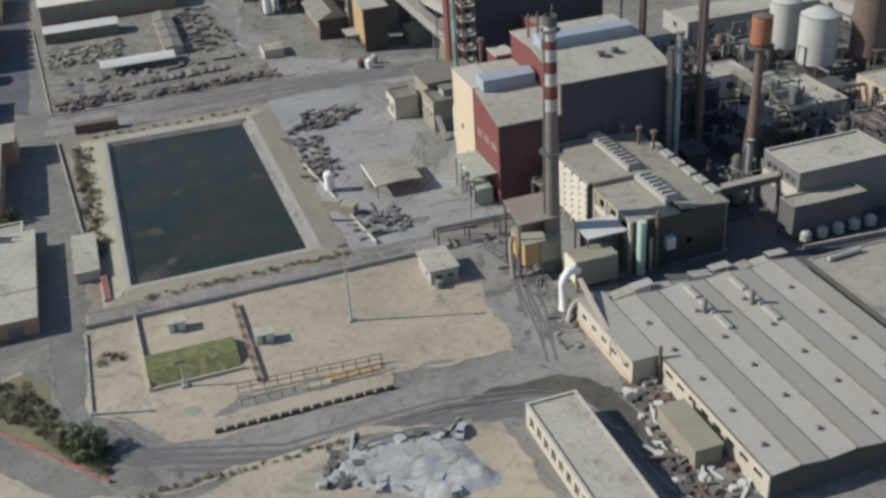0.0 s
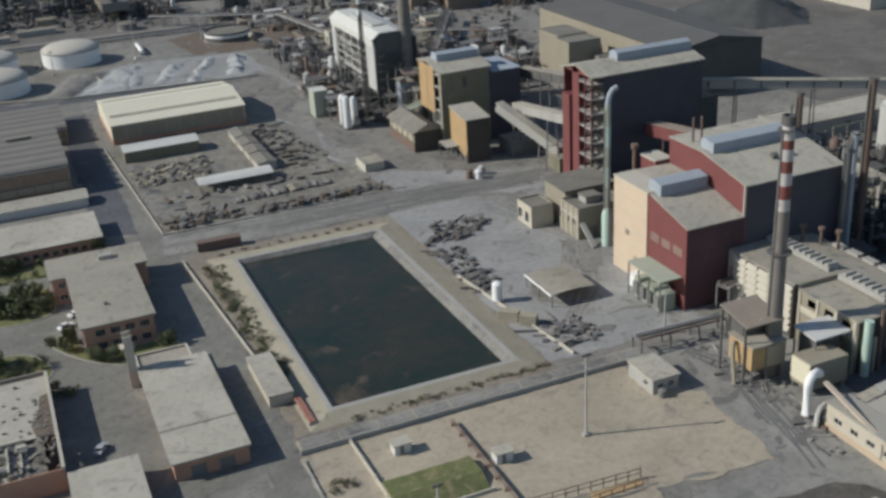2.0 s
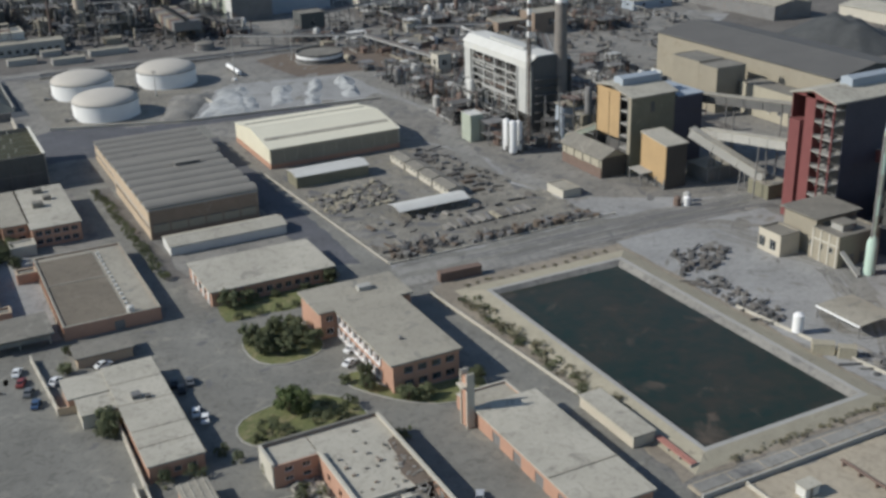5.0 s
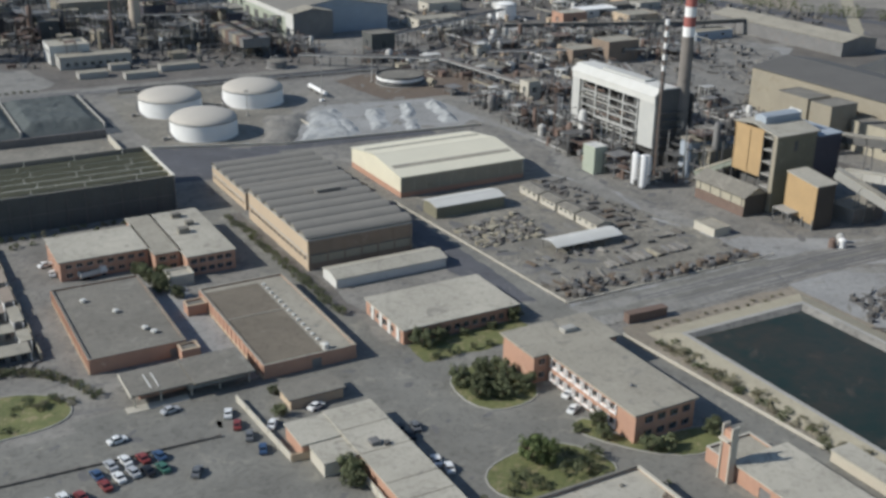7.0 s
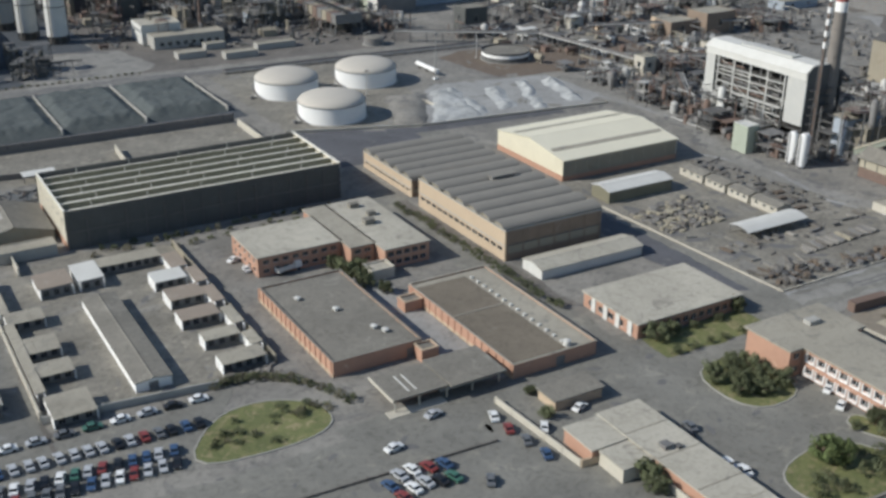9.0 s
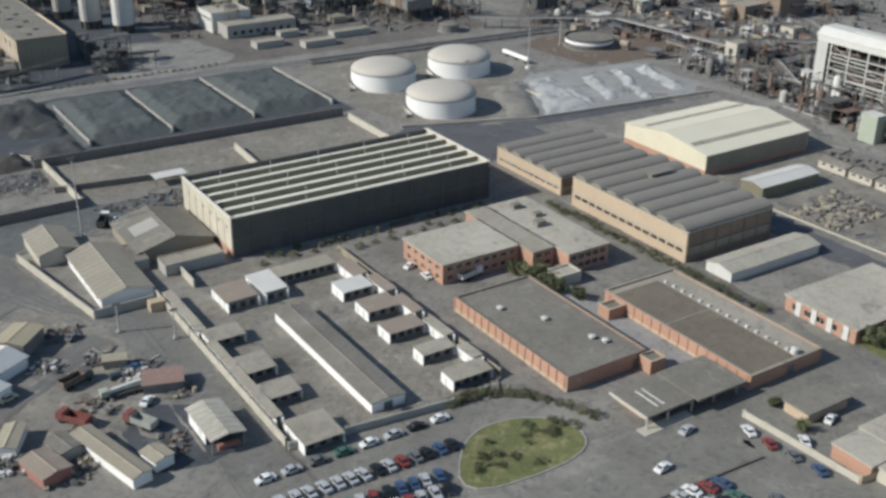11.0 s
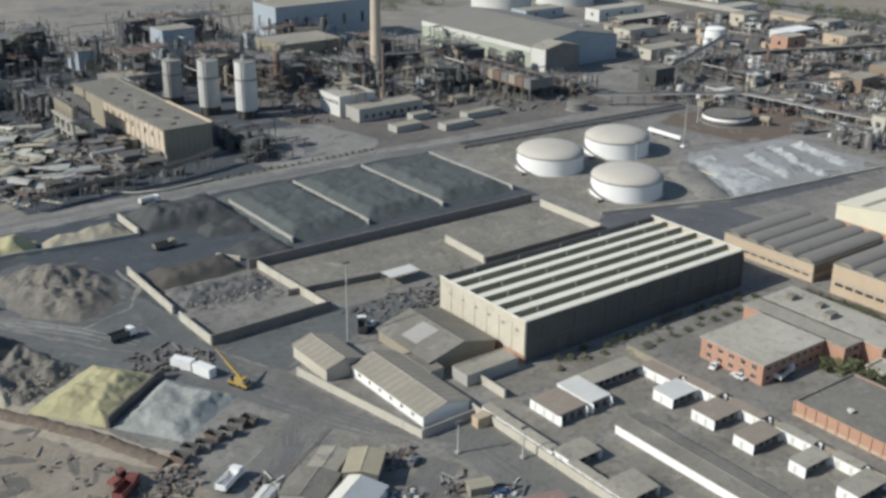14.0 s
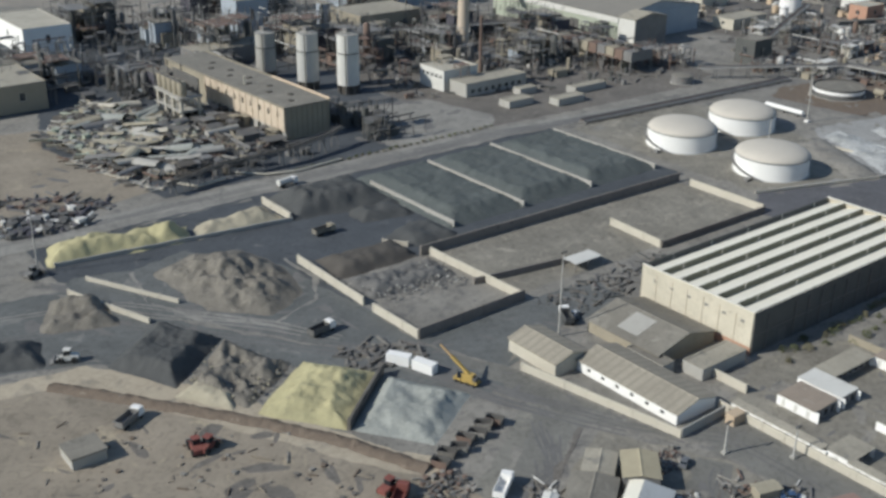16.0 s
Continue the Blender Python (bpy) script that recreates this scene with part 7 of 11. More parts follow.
def beige_mill():
    e = thing("ore_mill", "long beige ore building with a flat brown roof", "building", (-181.2, 673.5, 0), turn=1.2)
    U, V, H = 20.8, 104.0, 13.2
    low = [(a, b, 0.3, 2.9) for a, b, _, _ in row_of(1.5, 62, 11, 2.6, 0, 1)]
    wl = [(a, b, 8.2, 10.6) for a, b, _, _ in row_of(2, 64, 9, 1.6, 0, 1)]
    part("wall", Geo().wall("w", 0, 0, 66, 0, 3.4, low, 0.5), "concrete", e, "sooty ground storey with open bays")
    w = part("wall", Geo().wall("w", -0.25, 0, 66, 3.4, H, wl, 0.4), "millwall", e)
    for h in wl:
        window(w, "w", -0.25, h, "khaki")
    for k in range(14):
        part("pilaster", Geo().box(-0.5, 0.1 + 5.0 * k, 3.4, -0.26, 0.6 + 5.0 * k, H), "millwall", e)
    part("wall", Geo().box(-0.25, 66, 0, 0.3, V, H), "khaki", e)
    part("wall", Geo().box(0.3, 0, 0, U - 0.3, 0.3, H), "khaki", e)
    for k in range(9):
        part("wall_rib", Geo().box(0.6 + 2.4 * k, -0.3, 0, 1.0 + 2.4 * k, -0.01, H), "khaki", e)
    part("wall", Geo().box(U - 0.3, 0, 0, U, V, H), "khaki", e)
    part("wall", Geo().box(0.3, V - 0.3, 0, U - 0.3, V, H), "khaki", e)
    part("roof", Geo().box(-0.7, -0.5, H + 0.01, U + 0.4, V + 0.2, H + 0.4), "roofdark", e)
    part("roof_edge", Geo().box(U - 0.3, -0.5, H + 0.41, U + 0.4, 44, H + 1.1), "pinkwall", e, "pale pink parapet")
    part("roof_edge", Geo().box(U - 0.3, 44.2, H + 0.41, U + 0.4, V, H + 0.8), "khaki", e)
    part("roof_edge", Geo().box(-0.7, -0.5, H + 0.41, -0.3, V, H + 0.6), "khaki", e)
    for k in range(10):
        part("roof_hatch", Geo().box(6 + 5 * (k % 2), 6 + 8.3 * k, H + 0.4, 8.2 + 5 * (k % 2), 7.6 + 8.3 * k, H + 0.8), "sootbrown_shade", e)
    part("vent_pipe", Geo().lathe(5, 40, [(0.35, H + 0.4), (0.35, H + 3.6), (0.6, H + 3.6), (0.6, H + 4)], 8), "palewall", e)
    f = thing("hoist_frame", "open concrete hoist frame with bins on tall columns", "structure", (-204, 719, 0))
    for y in (0, 7.4, 14.8, 22.2):
        for x in (0, 8):
            part("column", Geo().box(x, y, 0, x + 1.2, y + 1.2, 10), "palewall", f)
    for z in (4.6, 10.0):
        part("deck", Geo().box(-0.7, -0.7, z, 9.9, 24.1, z + (0.9 if z > 5 else 0.5)), "concrete", f)
    for k in range(5):
        part("bin", Geo().lathe(2.0, 2.0 + 4.9 * k, [(1.5, 10.91), (1.9, 12), (1.9, 16.6), (1.5, 17.2)], 12), "khaki", f)
    part("top_beam", Geo().box(0.2, 0.2, 17.21, 1.0, 23.6, 17.7), "steel_dark", f)
    part("top_beam", Geo().box(8.2, 0.2, 17.21, 9.0, 23.6, 17.7), "steel_dark", f)
    part("back_wall", Geo().box(8.4, 0, 10.91, 8.9, 23.6, 17.2), "steel_dark", f)
    part("back_wall", Geo().box(9.3, 0, 0, 9.7, 23.6, 4.5), "steel_dark", f)


beige_mill()


def acid_silo(u, v, h, r, mat):
    e = thing("white_silo", "tall slender weathered silo with a dark skirt", "silo", (u, v, 0), "white silos")
    part("skirt", Geo().lathe(0, 0, [(r * 0.82, 0), (r * 0.82, 4.0)], 22), "sootbrown_shade", e)
    for k in range(8):
        a = math.pi * k / 4
        part("leg", Geo().box(r * 0.95 * math.cos(a) - 0.3, r * 0.95 * math.sin(a) - 0.3, 0, r * 0.95 * math.cos(a) + 0.3, r * 0.95 * math.sin(a) + 0.3, 4), "steel_dark", e)
    for z0, z1, q in ((4.0, h * 0.68, 1.0), (h * 0.68, h, 0.97)):
        part("drum", Geo().lathe(0, 0, [(r * q, z0), (r * q, z1 - 0.3), (r * q + 0.16, z1 - 0.3), (r * q + 0.16, z1)], 26), mat, e)
    part("ring_band", Geo().lathe(0, 0, [(r + 0.2, h * 0.68), (r + 0.2, h * 0.68 + 0.45), (r * 0.97, h * 0.68 + 0.45)], 26, False), "steel_dark", e)
    part("cap", Geo().lathe(0, 0, [(r, h), (r * 0.4, h + 0.7), (0.2, h + 0.9)], 22), "concrete", e)
    g = Geo()
    for k in range(12):
        a = math.pi * k / 6
        g.box(r * math.cos(a) - 0.07, r * math.sin(a) - 0.07, h, r * math.cos(a) + 0.07, r * math.sin(a) + 0.07, h + 1.1)
    part("handrail_posts", g, "steel_dark", e)
    part("handrail", Geo().lathe(0, 0, [(r + 0.1, h + 1.0), (r + 0.1, h + 1.15), (r - 0.05, h + 1.15)], 22, False), "steel_dark", e)
    part("ladder", Geo().box(-r * 0.7 - 0.5, -r * 0.75 - 0.3, 0, -r * 0.7 - 0.1, -r * 0.75, h), "steel_dark", e)
    part("filter_house", Geo().box(-1.2, -1.2, h + 0.6, 1.4, 1.4, h + 2.6), "steel", e)
    part("feed_pipe", Geo().tube([(r + 0.5, 1.0, 0), (r + 0.5, 1.0, h + 1.8), (0, 0, h + 2.0)], 0.3, 6), "steel_dark", e)


for u, v, h, r, m in ((-121.2, 719.5, 27, 5.1, "offwhite"), (-132.4, 736, 26, 5.0, "silowhite"), (-138.6, 764, 22, 4.7, "concrete")):
    acid_silo(u, v, h, r, m)


def north_office():
    block("control_office", "white two-storey control office with a flat roof", -86, 694, -66, 712, 9.5, "offwhite", "roofpale", wins={"w": row_of(1, 17, 5, 2, 5.6, 7.2)}, parapet=0.3)
    # Concrete grey instead of white: the south shade put into the colour.
    block("switch_room", "low switch room with shade-greyed walls and grey flat roof", -84, 680, -48, 692, 6.0, "concrete", "roofgrey", wins={"s": row_of(2, 34, 8, 2.2, 1.4, 3.4)}, parapet=0.3)
    for u, v, a, b in ((-80, 655, 14, 7), (-60, 645, 16, 6), (-40, 655, 20, 6), (-62, 668, 10, 5)):
        block("plant_cabin", "low dusty plant cabin with a grey roof", u, v, u + a, v + b, 3.0, "concrete", "roofgrey", parapet=0.1, group="plant cabins")
    s = thing("tan_chimney", "tall tapered tan concrete chimney", "chimney", (-27, 753, 0))
    part("shaft", Geo().lathe(0, 0, [(3.4, 0), (2.2, 62)], 24), "stacktan", s)
    part("rim", Geo().lathe(0, 0, [(2.2, 61.5), (2.6, 61.7), (2.6, 62.4), (2.0, 62.4)], 24, False), "concrete", s)
    t = thing("plant_stack", "slim weathered steel stack with ladder", "chimney", (-50, 711, 0), "slim plant stacks")
    part("shaft", Geo().lathe(0, 0, [(0.9, 0), (0.6, 28)], 12), "rust", t)
    h = gabled("grey_hall", "big grey-green sheet hall with cream top band", 51, 716, 117, 820, 14.6, 20, "y", "greensheet", "vault", 0.8, "warehouse", gable="bluegrey")
    g2 = gabled("grey_hall_bay", "lower grey sheet bay projecting from the big hall", 50.6, 703.5, 75.5, 715.4, 14.9, 17.4, "y", "offwhite", "roofgrey", 0.5, "warehouse", gable="steel")
    part("end_wall", Geo().box(0.1, -0.4, 0, 24.8, -0.02, 14.9), "steel", g2, "grey end wall")
    part("cream_band", Geo().box(-0.4, 0, 11.2, -0.02, 104, 14.6), "offwhite", h)
    for y in (14, 30, 46, 62):
        part("wall_opening", Geo().box(-0.2, y, 0.5, -0.03, y + 7, 8.5), "steel_dark", h)
    part("end_wall", Geo().box(0.3, -0.5, 0, 65.7, -0.02, 14.6), "bluegrey", h)
    c = thing("cooler_bank", "long bank of rusty air coolers on a steel deck", "plant", (6, 664, 0))
    for k in range(9):
        part("cooler_cell", Geo().box(1, 1 + 6 * k, 6, 16, 6.3 + 6 * k, 11), ("steel", "rust", "khaki")[k % 3], c)
        part("fan_ring", Geo().lathe(8, 3.6 + 6 * k, [(2.0, 11), (2.2, 12.2), (1.8, 12.2)], 14, False), "steel_dark", c)
        part("leg", Geo().box(0.8, 1 + 6 * k, 0, 1.3, 1.5 + 6 * k, 6), "steel", c)
        part("leg", Geo().box(15.6, 1 + 6 * k, 0, 16.1, 1.5 + 6 * k, 6), "steel", c)


north_office()


# ---- generic plant pieces: steel frames with vessels, racks with pipes ----
def process_unit(u0, v0, u1, v1, h, seed, dark=False, label="dense steel plant frame with vessels and pipes"):
    rnd = random.Random(seed)
    e = thing("process_unit", label, "plant", (u0, v0, 0), "process units")
    U, V = u1 - u0, v1 - v0
    nx, ny, nz = max(1, round(U / 12)), max(1, round(V / 12)), max(1, round(h / 7))
    mats = ("steel_dark", "steel", "steel_dark") if dark else ("steel_dark", "steel", "rust")
    skin = ("steel_dark", "steel_dark", "steel", "darksheet", "rust") if dark else ("pipe", "steel", "rust", "offwhite", "steel_dark")
    for i in range(nx + 1):
        for j in range(ny + 1):
            x, y = U * i / nx, V * j / ny
            hh = h * rnd.uniform(0.6, 1.05)
            part("column", Geo().box(x - 0.2, y - 0.2, 0, x + 0.2, y + 0.2, hh), rnd.choice(mats), e)
    for k in range(nz):
        z = h * (k + 1) / (nz + 0.6)
        for q in range(2):
            a, c = rnd.uniform(0, 0.55) * U, rnd.uniform(0, 0.55) * V
            b, d = a + rnd.uniform(0.25, 0.45) * U, c + rnd.uniform(0.25, 0.45) * V
            part("deck", Geo().box(a, c, z + 0.3 * q, b, d, z + 0.3 * q + 0.12), rnd.choice(("steel", "steel_dark", "rust")), e)
            g = Geo()
            for p, r in (((a, c), (b, c)), ((b, c), (b, d)), ((b, d), (a, d)), ((a, d), (a, c))):
                g.beam((*p, z + 0.3 * q + 1.1), (*r, z + 0.3 * q + 1.1), 0.12, 0.12)
            part("handrail", g, "pipe", e)
    for q in range(3 if dark and h > 12 else 0):
        a, c = rnd.uniform(0, 0.6) * U, rnd.uniform(0, 0.6) * V
        b, d, top = a + rnd.uniform(5, 0.38 * U + 4), c + rnd.uniform(5, 0.38 * V + 4), h * rnd.uniform(0.35, 0.8)
        part("plant_house", Geo().box(a, c, 0, b, d, top), rnd.choice(("darksheet", "bluegrey", "steel", "navysheet_shade", "khaki")), e)
        part("house_roof", Geo().extrude([(c - 0.4, top + 0.01), (d + 0.4, top + 0.9), (d + 0.4, top + 1.1), (c - 0.4, top + 0.2)], "x", a - 0.4, b + 0.4), rnd.choice(("roofdark", "roofgrey")), e)
    for m in ("steel", "steel_dark", ("steel_dark" if dark else "rust") if seed % 2 else "pipe"):
        g = Geo()
        for k in range(int(16 + U * V / 16)):
            x, y, z = rnd.uniform(0, U), rnd.uniform(0, V), h * rnd.random() ** 1.6
            ax, L, r = rnd.choice((0, 1, 2, 2)), rnd.uniform(1.5, 9), rnd.uniform(0.08, 0.3)
            q = (min(U, x + L), y, z) if ax == 0 else (x, min(V, y + L), z) if ax == 1 else (x, y, min(h, z + L * 0.7))
            if (Vector(q) - Vector((x, y, z))).length > 0.3:
                g.tube([(x, y, z), q], r, 5)
            if k % 3 == 0:
                g.box(x, y, 0, x + rnd.uniform(0.6, 2.4), y + rnd.uniform(0.6, 2.4), rnd.uniform(0.8, 2.8))
        pw = part("pipework", g, m, e)
        pw["kind"] = "stuff"
    for k in range(min(9, int(2 + U * V / 95))):
        x, y, r = rnd.uniform(0.1, 0.9) * U, rnd.uniform(0.1, 0.9) * V, rnd.uniform(0.7, 1.9)
        z0, hv = rnd.choice((0, 0, h * 0.3)), rnd.uniform(3, h * 0.8)
        part("vessel", Geo().lathe(x, y, [(r * 0.5, z0), (r, z0 + r * 0.5), (r, z0 + hv), (r * 0.5, z0 + hv + r * 0.6), (0.1, z0 + hv + r * 0.7)], 12), rnd.choice(skin), e)
    for k in range(min(10, int(3 + U * V / 85))):
        x, y = rnd.uniform(0, 1) * U, rnd.uniform(0, 1) * V
        z = rnd.uniform(1, h)
        q = [(x, y, rnd.uniform(0, z)), (x, y, z)]
        L = rnd.uniform(-0.7, 0.7)
        q.append((x + L * U, y, z) if rnd.random() < 0.5 else (x, y + L * V, z))
        part("pipe", Geo().tube(q, rnd.uniform(0.15, 0.5), 6), rnd.choice(("pipe", "steel", "rust", "steel_dark")), e)
    return e


def pipe_rack(p, q, h, n=4, w=4.0, label="long raised pipe rack on steel trestles"):
    p, q = Vector((*p, 0)), Vector((*q, 0))
    L = (q - p).length
    e = thing("pipe_rack", label, "pipes", p, "pipe racks", math.degrees(math.atan2(q.y - p.y, q.x - p.x)))
    m = max(2, round(L / 8))
    for k in range(m + 1):
        x = L * k / m
        g = Geo().box(x - 0.2, -w / 2, 0, x + 0.2, -w / 2 + 0.35, h).box(x - 0.2, w / 2 - 0.35, 0, x + 0.2, w / 2, h).box(x - 0.2, -w / 2, h, x + 0.2, w / 2, h + 0.35)
        part("trestle", g, "steel", e)
    for k in range(n):
        y = -w / 2 + w * (k + 0.5) / n
        r = (0.22, 0.38, 0.28, 0.45)[k % 4]
        part("pipe", Geo().tube([(0, y, h + 0.36 + r), (L, y, h + 0.36 + r)], r, 8), ("pipe", "steel", "rust", "steel_dark")[k % 4], e)
    return e


UNITS = [(-25, 700, 5, 730, 16), (8, 735, 36, 770, 18), (-60, 735, -35, 770, 16), (-95, 755, -60, 790, 18), (-110, 790, -70, 830, 22),
         (-30, 770, 10, 800, 20), (-150, 800, -115, 840, 22), (69, 476, 79, 505, 9), (66, 512, 86, 530, 8), (98, 515, 120, 540, 9),
         (68.5, 428, 78.8, 466, 13), (82, 393, 100, 412, 19), (100, 425, 125, 450, 14), (128, 420, 148, 445, 12), (105, 385, 128, 410, 17),
         (125, 226, 150, 250, 18), (128, 252, 152, 275, 16), (152, 214, 172, 240, 14), (160, 262, 185, 285, 10), (170, 192, 190, 215, 12),
         (130, 194, 142, 204, 8), (115, 262, 135, 283, 14), (140, 545, 168, 565, 7), (120, 620, 160, 650, 8), (165, 620, 200, 650, 9),
         (60, 625, 90, 640, 6), (125, 660, 175, 690, 9), (205, 560, 240, 600, 8), (215, 610, 250, 650, 9), (30, 660, 48, 690, 9), (-250, 800, -205, 838, 16), (-210, 760, -184, 795, 14), (-170, 765, -150, 790, 12), (-60, 840, 0, 858, 18), (-160, 845, -130, 880, 20), (-190, 880, -150, 930, 22), (-110, 890, -40, 930, 20)]
# Eastern units get dark colours in place of the boiler house's shadow.
for k, (a, b, c, d, h) in enumerate(UNITS):
    process_unit(a, b, c, d, h, 100 + k, a > 95 and b < 300 or b > 690 or 380 < b < 412)

for p, q, h, n in (((-70, 620), (60, 612), 0.8, 4), ((80, 643), (185, 690), 10, 4),
                   ((28, 640), (90, 600), 5, 4), ((90, 600), (98, 530), 5, 4), ((76, 474), (98, 505), 5, 3), ((100, 545), (160, 500), 5, 4), ((120, 600), (200, 570), 6, 4),
                   ((90, 214), (128, 222), 6, 4), ((84, 206), (62, 206.8), 3.2, 3), ((-100, 800), (20, 760), 8, 4), ((125, 470), (165, 545), 6, 4)):
    pipe_rack(p, q, h, n)

# mid and far flat buildings of the works
FAR = [(94, 524, 101, 531, 8.5, "palewall", "roofgrey"), (177, 573, 197, 588, 11.3, "brownwall_shade", "roofgrey"), (158, 579, 175, 592, 7.5, "brownwall_shade", "roofgrey"), (214, 668, 232, 680, 9, "brick", "roofpale"), (246, 692, 275, 706, 5, "offwhite", "white"),
       (196, 812, 240, 826, 8, "offwhite", "roofpale"), (155, 842, 190, 858, 7, "bluegrey", "roofgrey"), (70, 640, 84, 652, 12.5, "darksheet", "roofdark"), 
        (165, 752, 190, 766, 6, "palewall", "roofgrey"), (290, 775, 320, 790, 6, "offwhite", "roofpale"), (255, 655, 278, 672, 7, "brick_pale", "roofgrey"), (262, 740, 280, 752, 8, "beige", "roofgrey"), (300, 700, 318, 712, 5, "concrete", "roofgrey"), (-280, 774, -240, 812, 12, "khaki", "roofgrey"), (-217, 872, -192, 922, 14, "white", "roofpale"),
       (-60, 800, -20, 830, 14, "khaki", "roofgrey"), (-30, 860, 40, 890, 24, "bluegrey", "roofgrey"), (-104, 858, -84, 876, 18, "bluegrey", "roofgrey"), (-10, 900, 10, 915, 30, "offwhite", "roofgrey"),
       (-158, 799, -116, 816, 8, "steel", "roofgrey"), (150, 540, 158, 548, 5, "palewall", "roofgrey"), (165, 595, 175, 603, 6, "brick_pale", "roofgrey"),
       (180, 300, 230, 316, 6, "concrete", "roofpale"), (165, 225, 185, 245, 6, "concrete", "roofpale"), (196, 215, 226, 236, 7, "brick_pale", "roofpale"), (205, 190, 240, 206, 6, "beige", "roofpale"),
       (160, 252, 172, 262, 7, "offwhite", "roofpale"), (235, 275, 260, 310, 6, "concrete", "roofgrey"), (170, 160, 230, 185, 6, "concrete", "roofdark"), 
       (330, 820, 370, 840, 6, "offwhite", "roofpale"), (262, 600, 290, 612, 5, "bluegrey", "roofgrey"), (130, 700, 160, 715, 6, "palewall", "roofgrey")]
for a, b, c, d, h, wm, rm in FAR:
    block("works_building", "plain flat-roofed works building of the far plant", a, b, c, d, h, wm, rm, wins={"w": row_of(1, d - b - 1, max(1, int((d - b) / 14)), 2.4, h * 0.4, h * 0.7), "s": row_of(1, c - a - 1, max(1, int((c - a) / 14)), 2.4, h * 0.4, h * 0.7)}, parapet=0.2, group="far works buildings")


def salt_beds():
    heap("residue_bed", "brown-grey residue spread beside the tanks", [(-41, 509), (-28, 507.5), (-5, 547), (-24, 552)], 1.5, "dust", 1.8, 5, 0.3, 6)
    heap("residue_bed", "white-grey residue spread over the ground", [(-25, 508), (-1, 506), (8, 550), (-3, 549)], 1.3, "whitetip", 1.4, 6, 0.6, 5)
    # long windrows of white residue, side by side
    for k, (p, q, w, h) in enumerate((((-1, 508), (5, 550), 9, 1.1), ((13, 511), (24, 543), 10, 1.4), ((24, 504), (41, 545), 7, 1.5), ((43, 506), (53, 541), 9, 1.6))):
        heap("residue_windrow", "long windrow of white residue beside the plant road", [(p[0] - w / 2, p[1]), (p[0] + w / 2, p[1]), (q[0] + w / 2, q[1]), (q[0] - w / 2, q[1])], h, "whitetip", 1.1, 60 + k, 1.2, w * 0.5)
    patch("ground_residue", [(-30, 508.5), (46, 501), (58, 510), (57, 548), (4, 558), (-4, 552)], 0.062, "paleyard", "pale crusted ground under the residue")
    t = thing("pipe_vessel", "long white horizontal vessel on saddles beside the tanks", "tank", (13, 570.4, 0), turn=90)
    part("shell", Geo().tube([(0, 0, 1.9), (19, 0, 1.9)], 1.0, 12), "white", t)
    for x in (2, 9, 16):
        part("saddle", Geo().box(x, -0.8, 0, x + 0.7, 0.8, 1.2), "steel_dark", t)
    m = thing("light_mast", "tall slim grey floodlight mast by the residue beds", "mast", (9, 565.4, 0), "floodlight masts")
    part("pole", Geo().lathe(0, 0, [(0.35, 0), (0.2, 20)], 8), "concrete", m)
    part("footing", Geo().box(-0.9, -0.9, 0, 0.9, 0.9, 0.8), "white", m)
    part("lamp_head", Geo().box(-0.9, -0.4, 20, 0.9, 0.4, 20.7), "steel", m)
    fence_wall("wall_tank_bund", "low concrete bund wall round the tanks", (-80, 524), (-31, 507), 0.9, "palewall")
    fence_wall("wall_tank_bund", "low concrete bund wall round the tanks", (-31, 507), (52, 497), 0.9, "palewall")
    fence_wall("wall_tank_bund", "low concrete bund wall round the tanks", (-10, 512), (-14, 545), 0.9, "palewall")


salt_beds()

gabled("far_shed", "long pale-roofed open shed at the works edge", 318, 536, 332, 612, 4, 5.2, "y", "steel_dark", "offwhite", 0.5, "warehouse", "far sheds")
gabled("far_shed", "long white-roofed shed far beyond the works", 520, 775, 640, 806, 7, 9.5, "x", "offwhite", "offwhite", 0.5, "warehouse", "far sheds")
gabled("far_shed", "low pale-roofed shed far beyond the works", 525, 712, 590, 730, 5, 6.5, "x", "offwhite", "roofpale", 0.5, "warehouse", "far sheds")
gabled("far_shed", "long narrow pale-roofed shed at the works edge", 284, 762, 293, 838, 4.5, 6, "y", "steel_dark", "roofpale", 0.5, "warehouse", "far sheds")
gabled("far_shed", "dark-walled shed with a pale roof", 193, 786, 236, 800, 5, 6.5, "x", "darksheet", "roofpale", 0.5, "warehouse", "far sheds")
gabled("far_shed", "low grey shed in the dark far yard", 268, 706, 296, 716, 4, 5.5, "x", "steel_dark", "roofdark", 0.5, "warehouse", "far sheds")
gabled("far_shed", "low dark shed at the yard road", 306, 722, 318, 752, 4, 5.5, "y", "brick_pale", "roofgrey", 0.5, "warehouse", "far sheds")
conveyor("conveyor_gallery", "dark raised conveyor gallery across the far works", (162, 654, 7), (270, 613, 7), 2.6, 2.2, "steel_dark", "roofdark", 7)
conveyor("conveyor_gallery", "dark raised conveyor gallery across the far works", (270, 613, 7), (305, 606, 7), 2.6, 2.2, "steel_dark", "roofdark", 3)
gabled("far_shed", "long blue-walled shed with a pale roof", 305, 530, 332, 636, 8, 10.5, "y", "steel", "roofgrey", 0.5, "warehouse", "far sheds")
gabled("far_shed", "pale-roofed open store beyond the coal heap", 345, 440, 372, 522, 6, 8, "y", "palewall", "roofpale", 0.5, "warehouse", "far sheds")
heap("coal_heap", "broad dark conical heap behind the long hall", [(262, 470), (276, 440), (304, 434), (326, 462), (328, 500), (300, 512), (272, 500)], 13.0, "blackore", 2.2, 61, 0.15, 34)

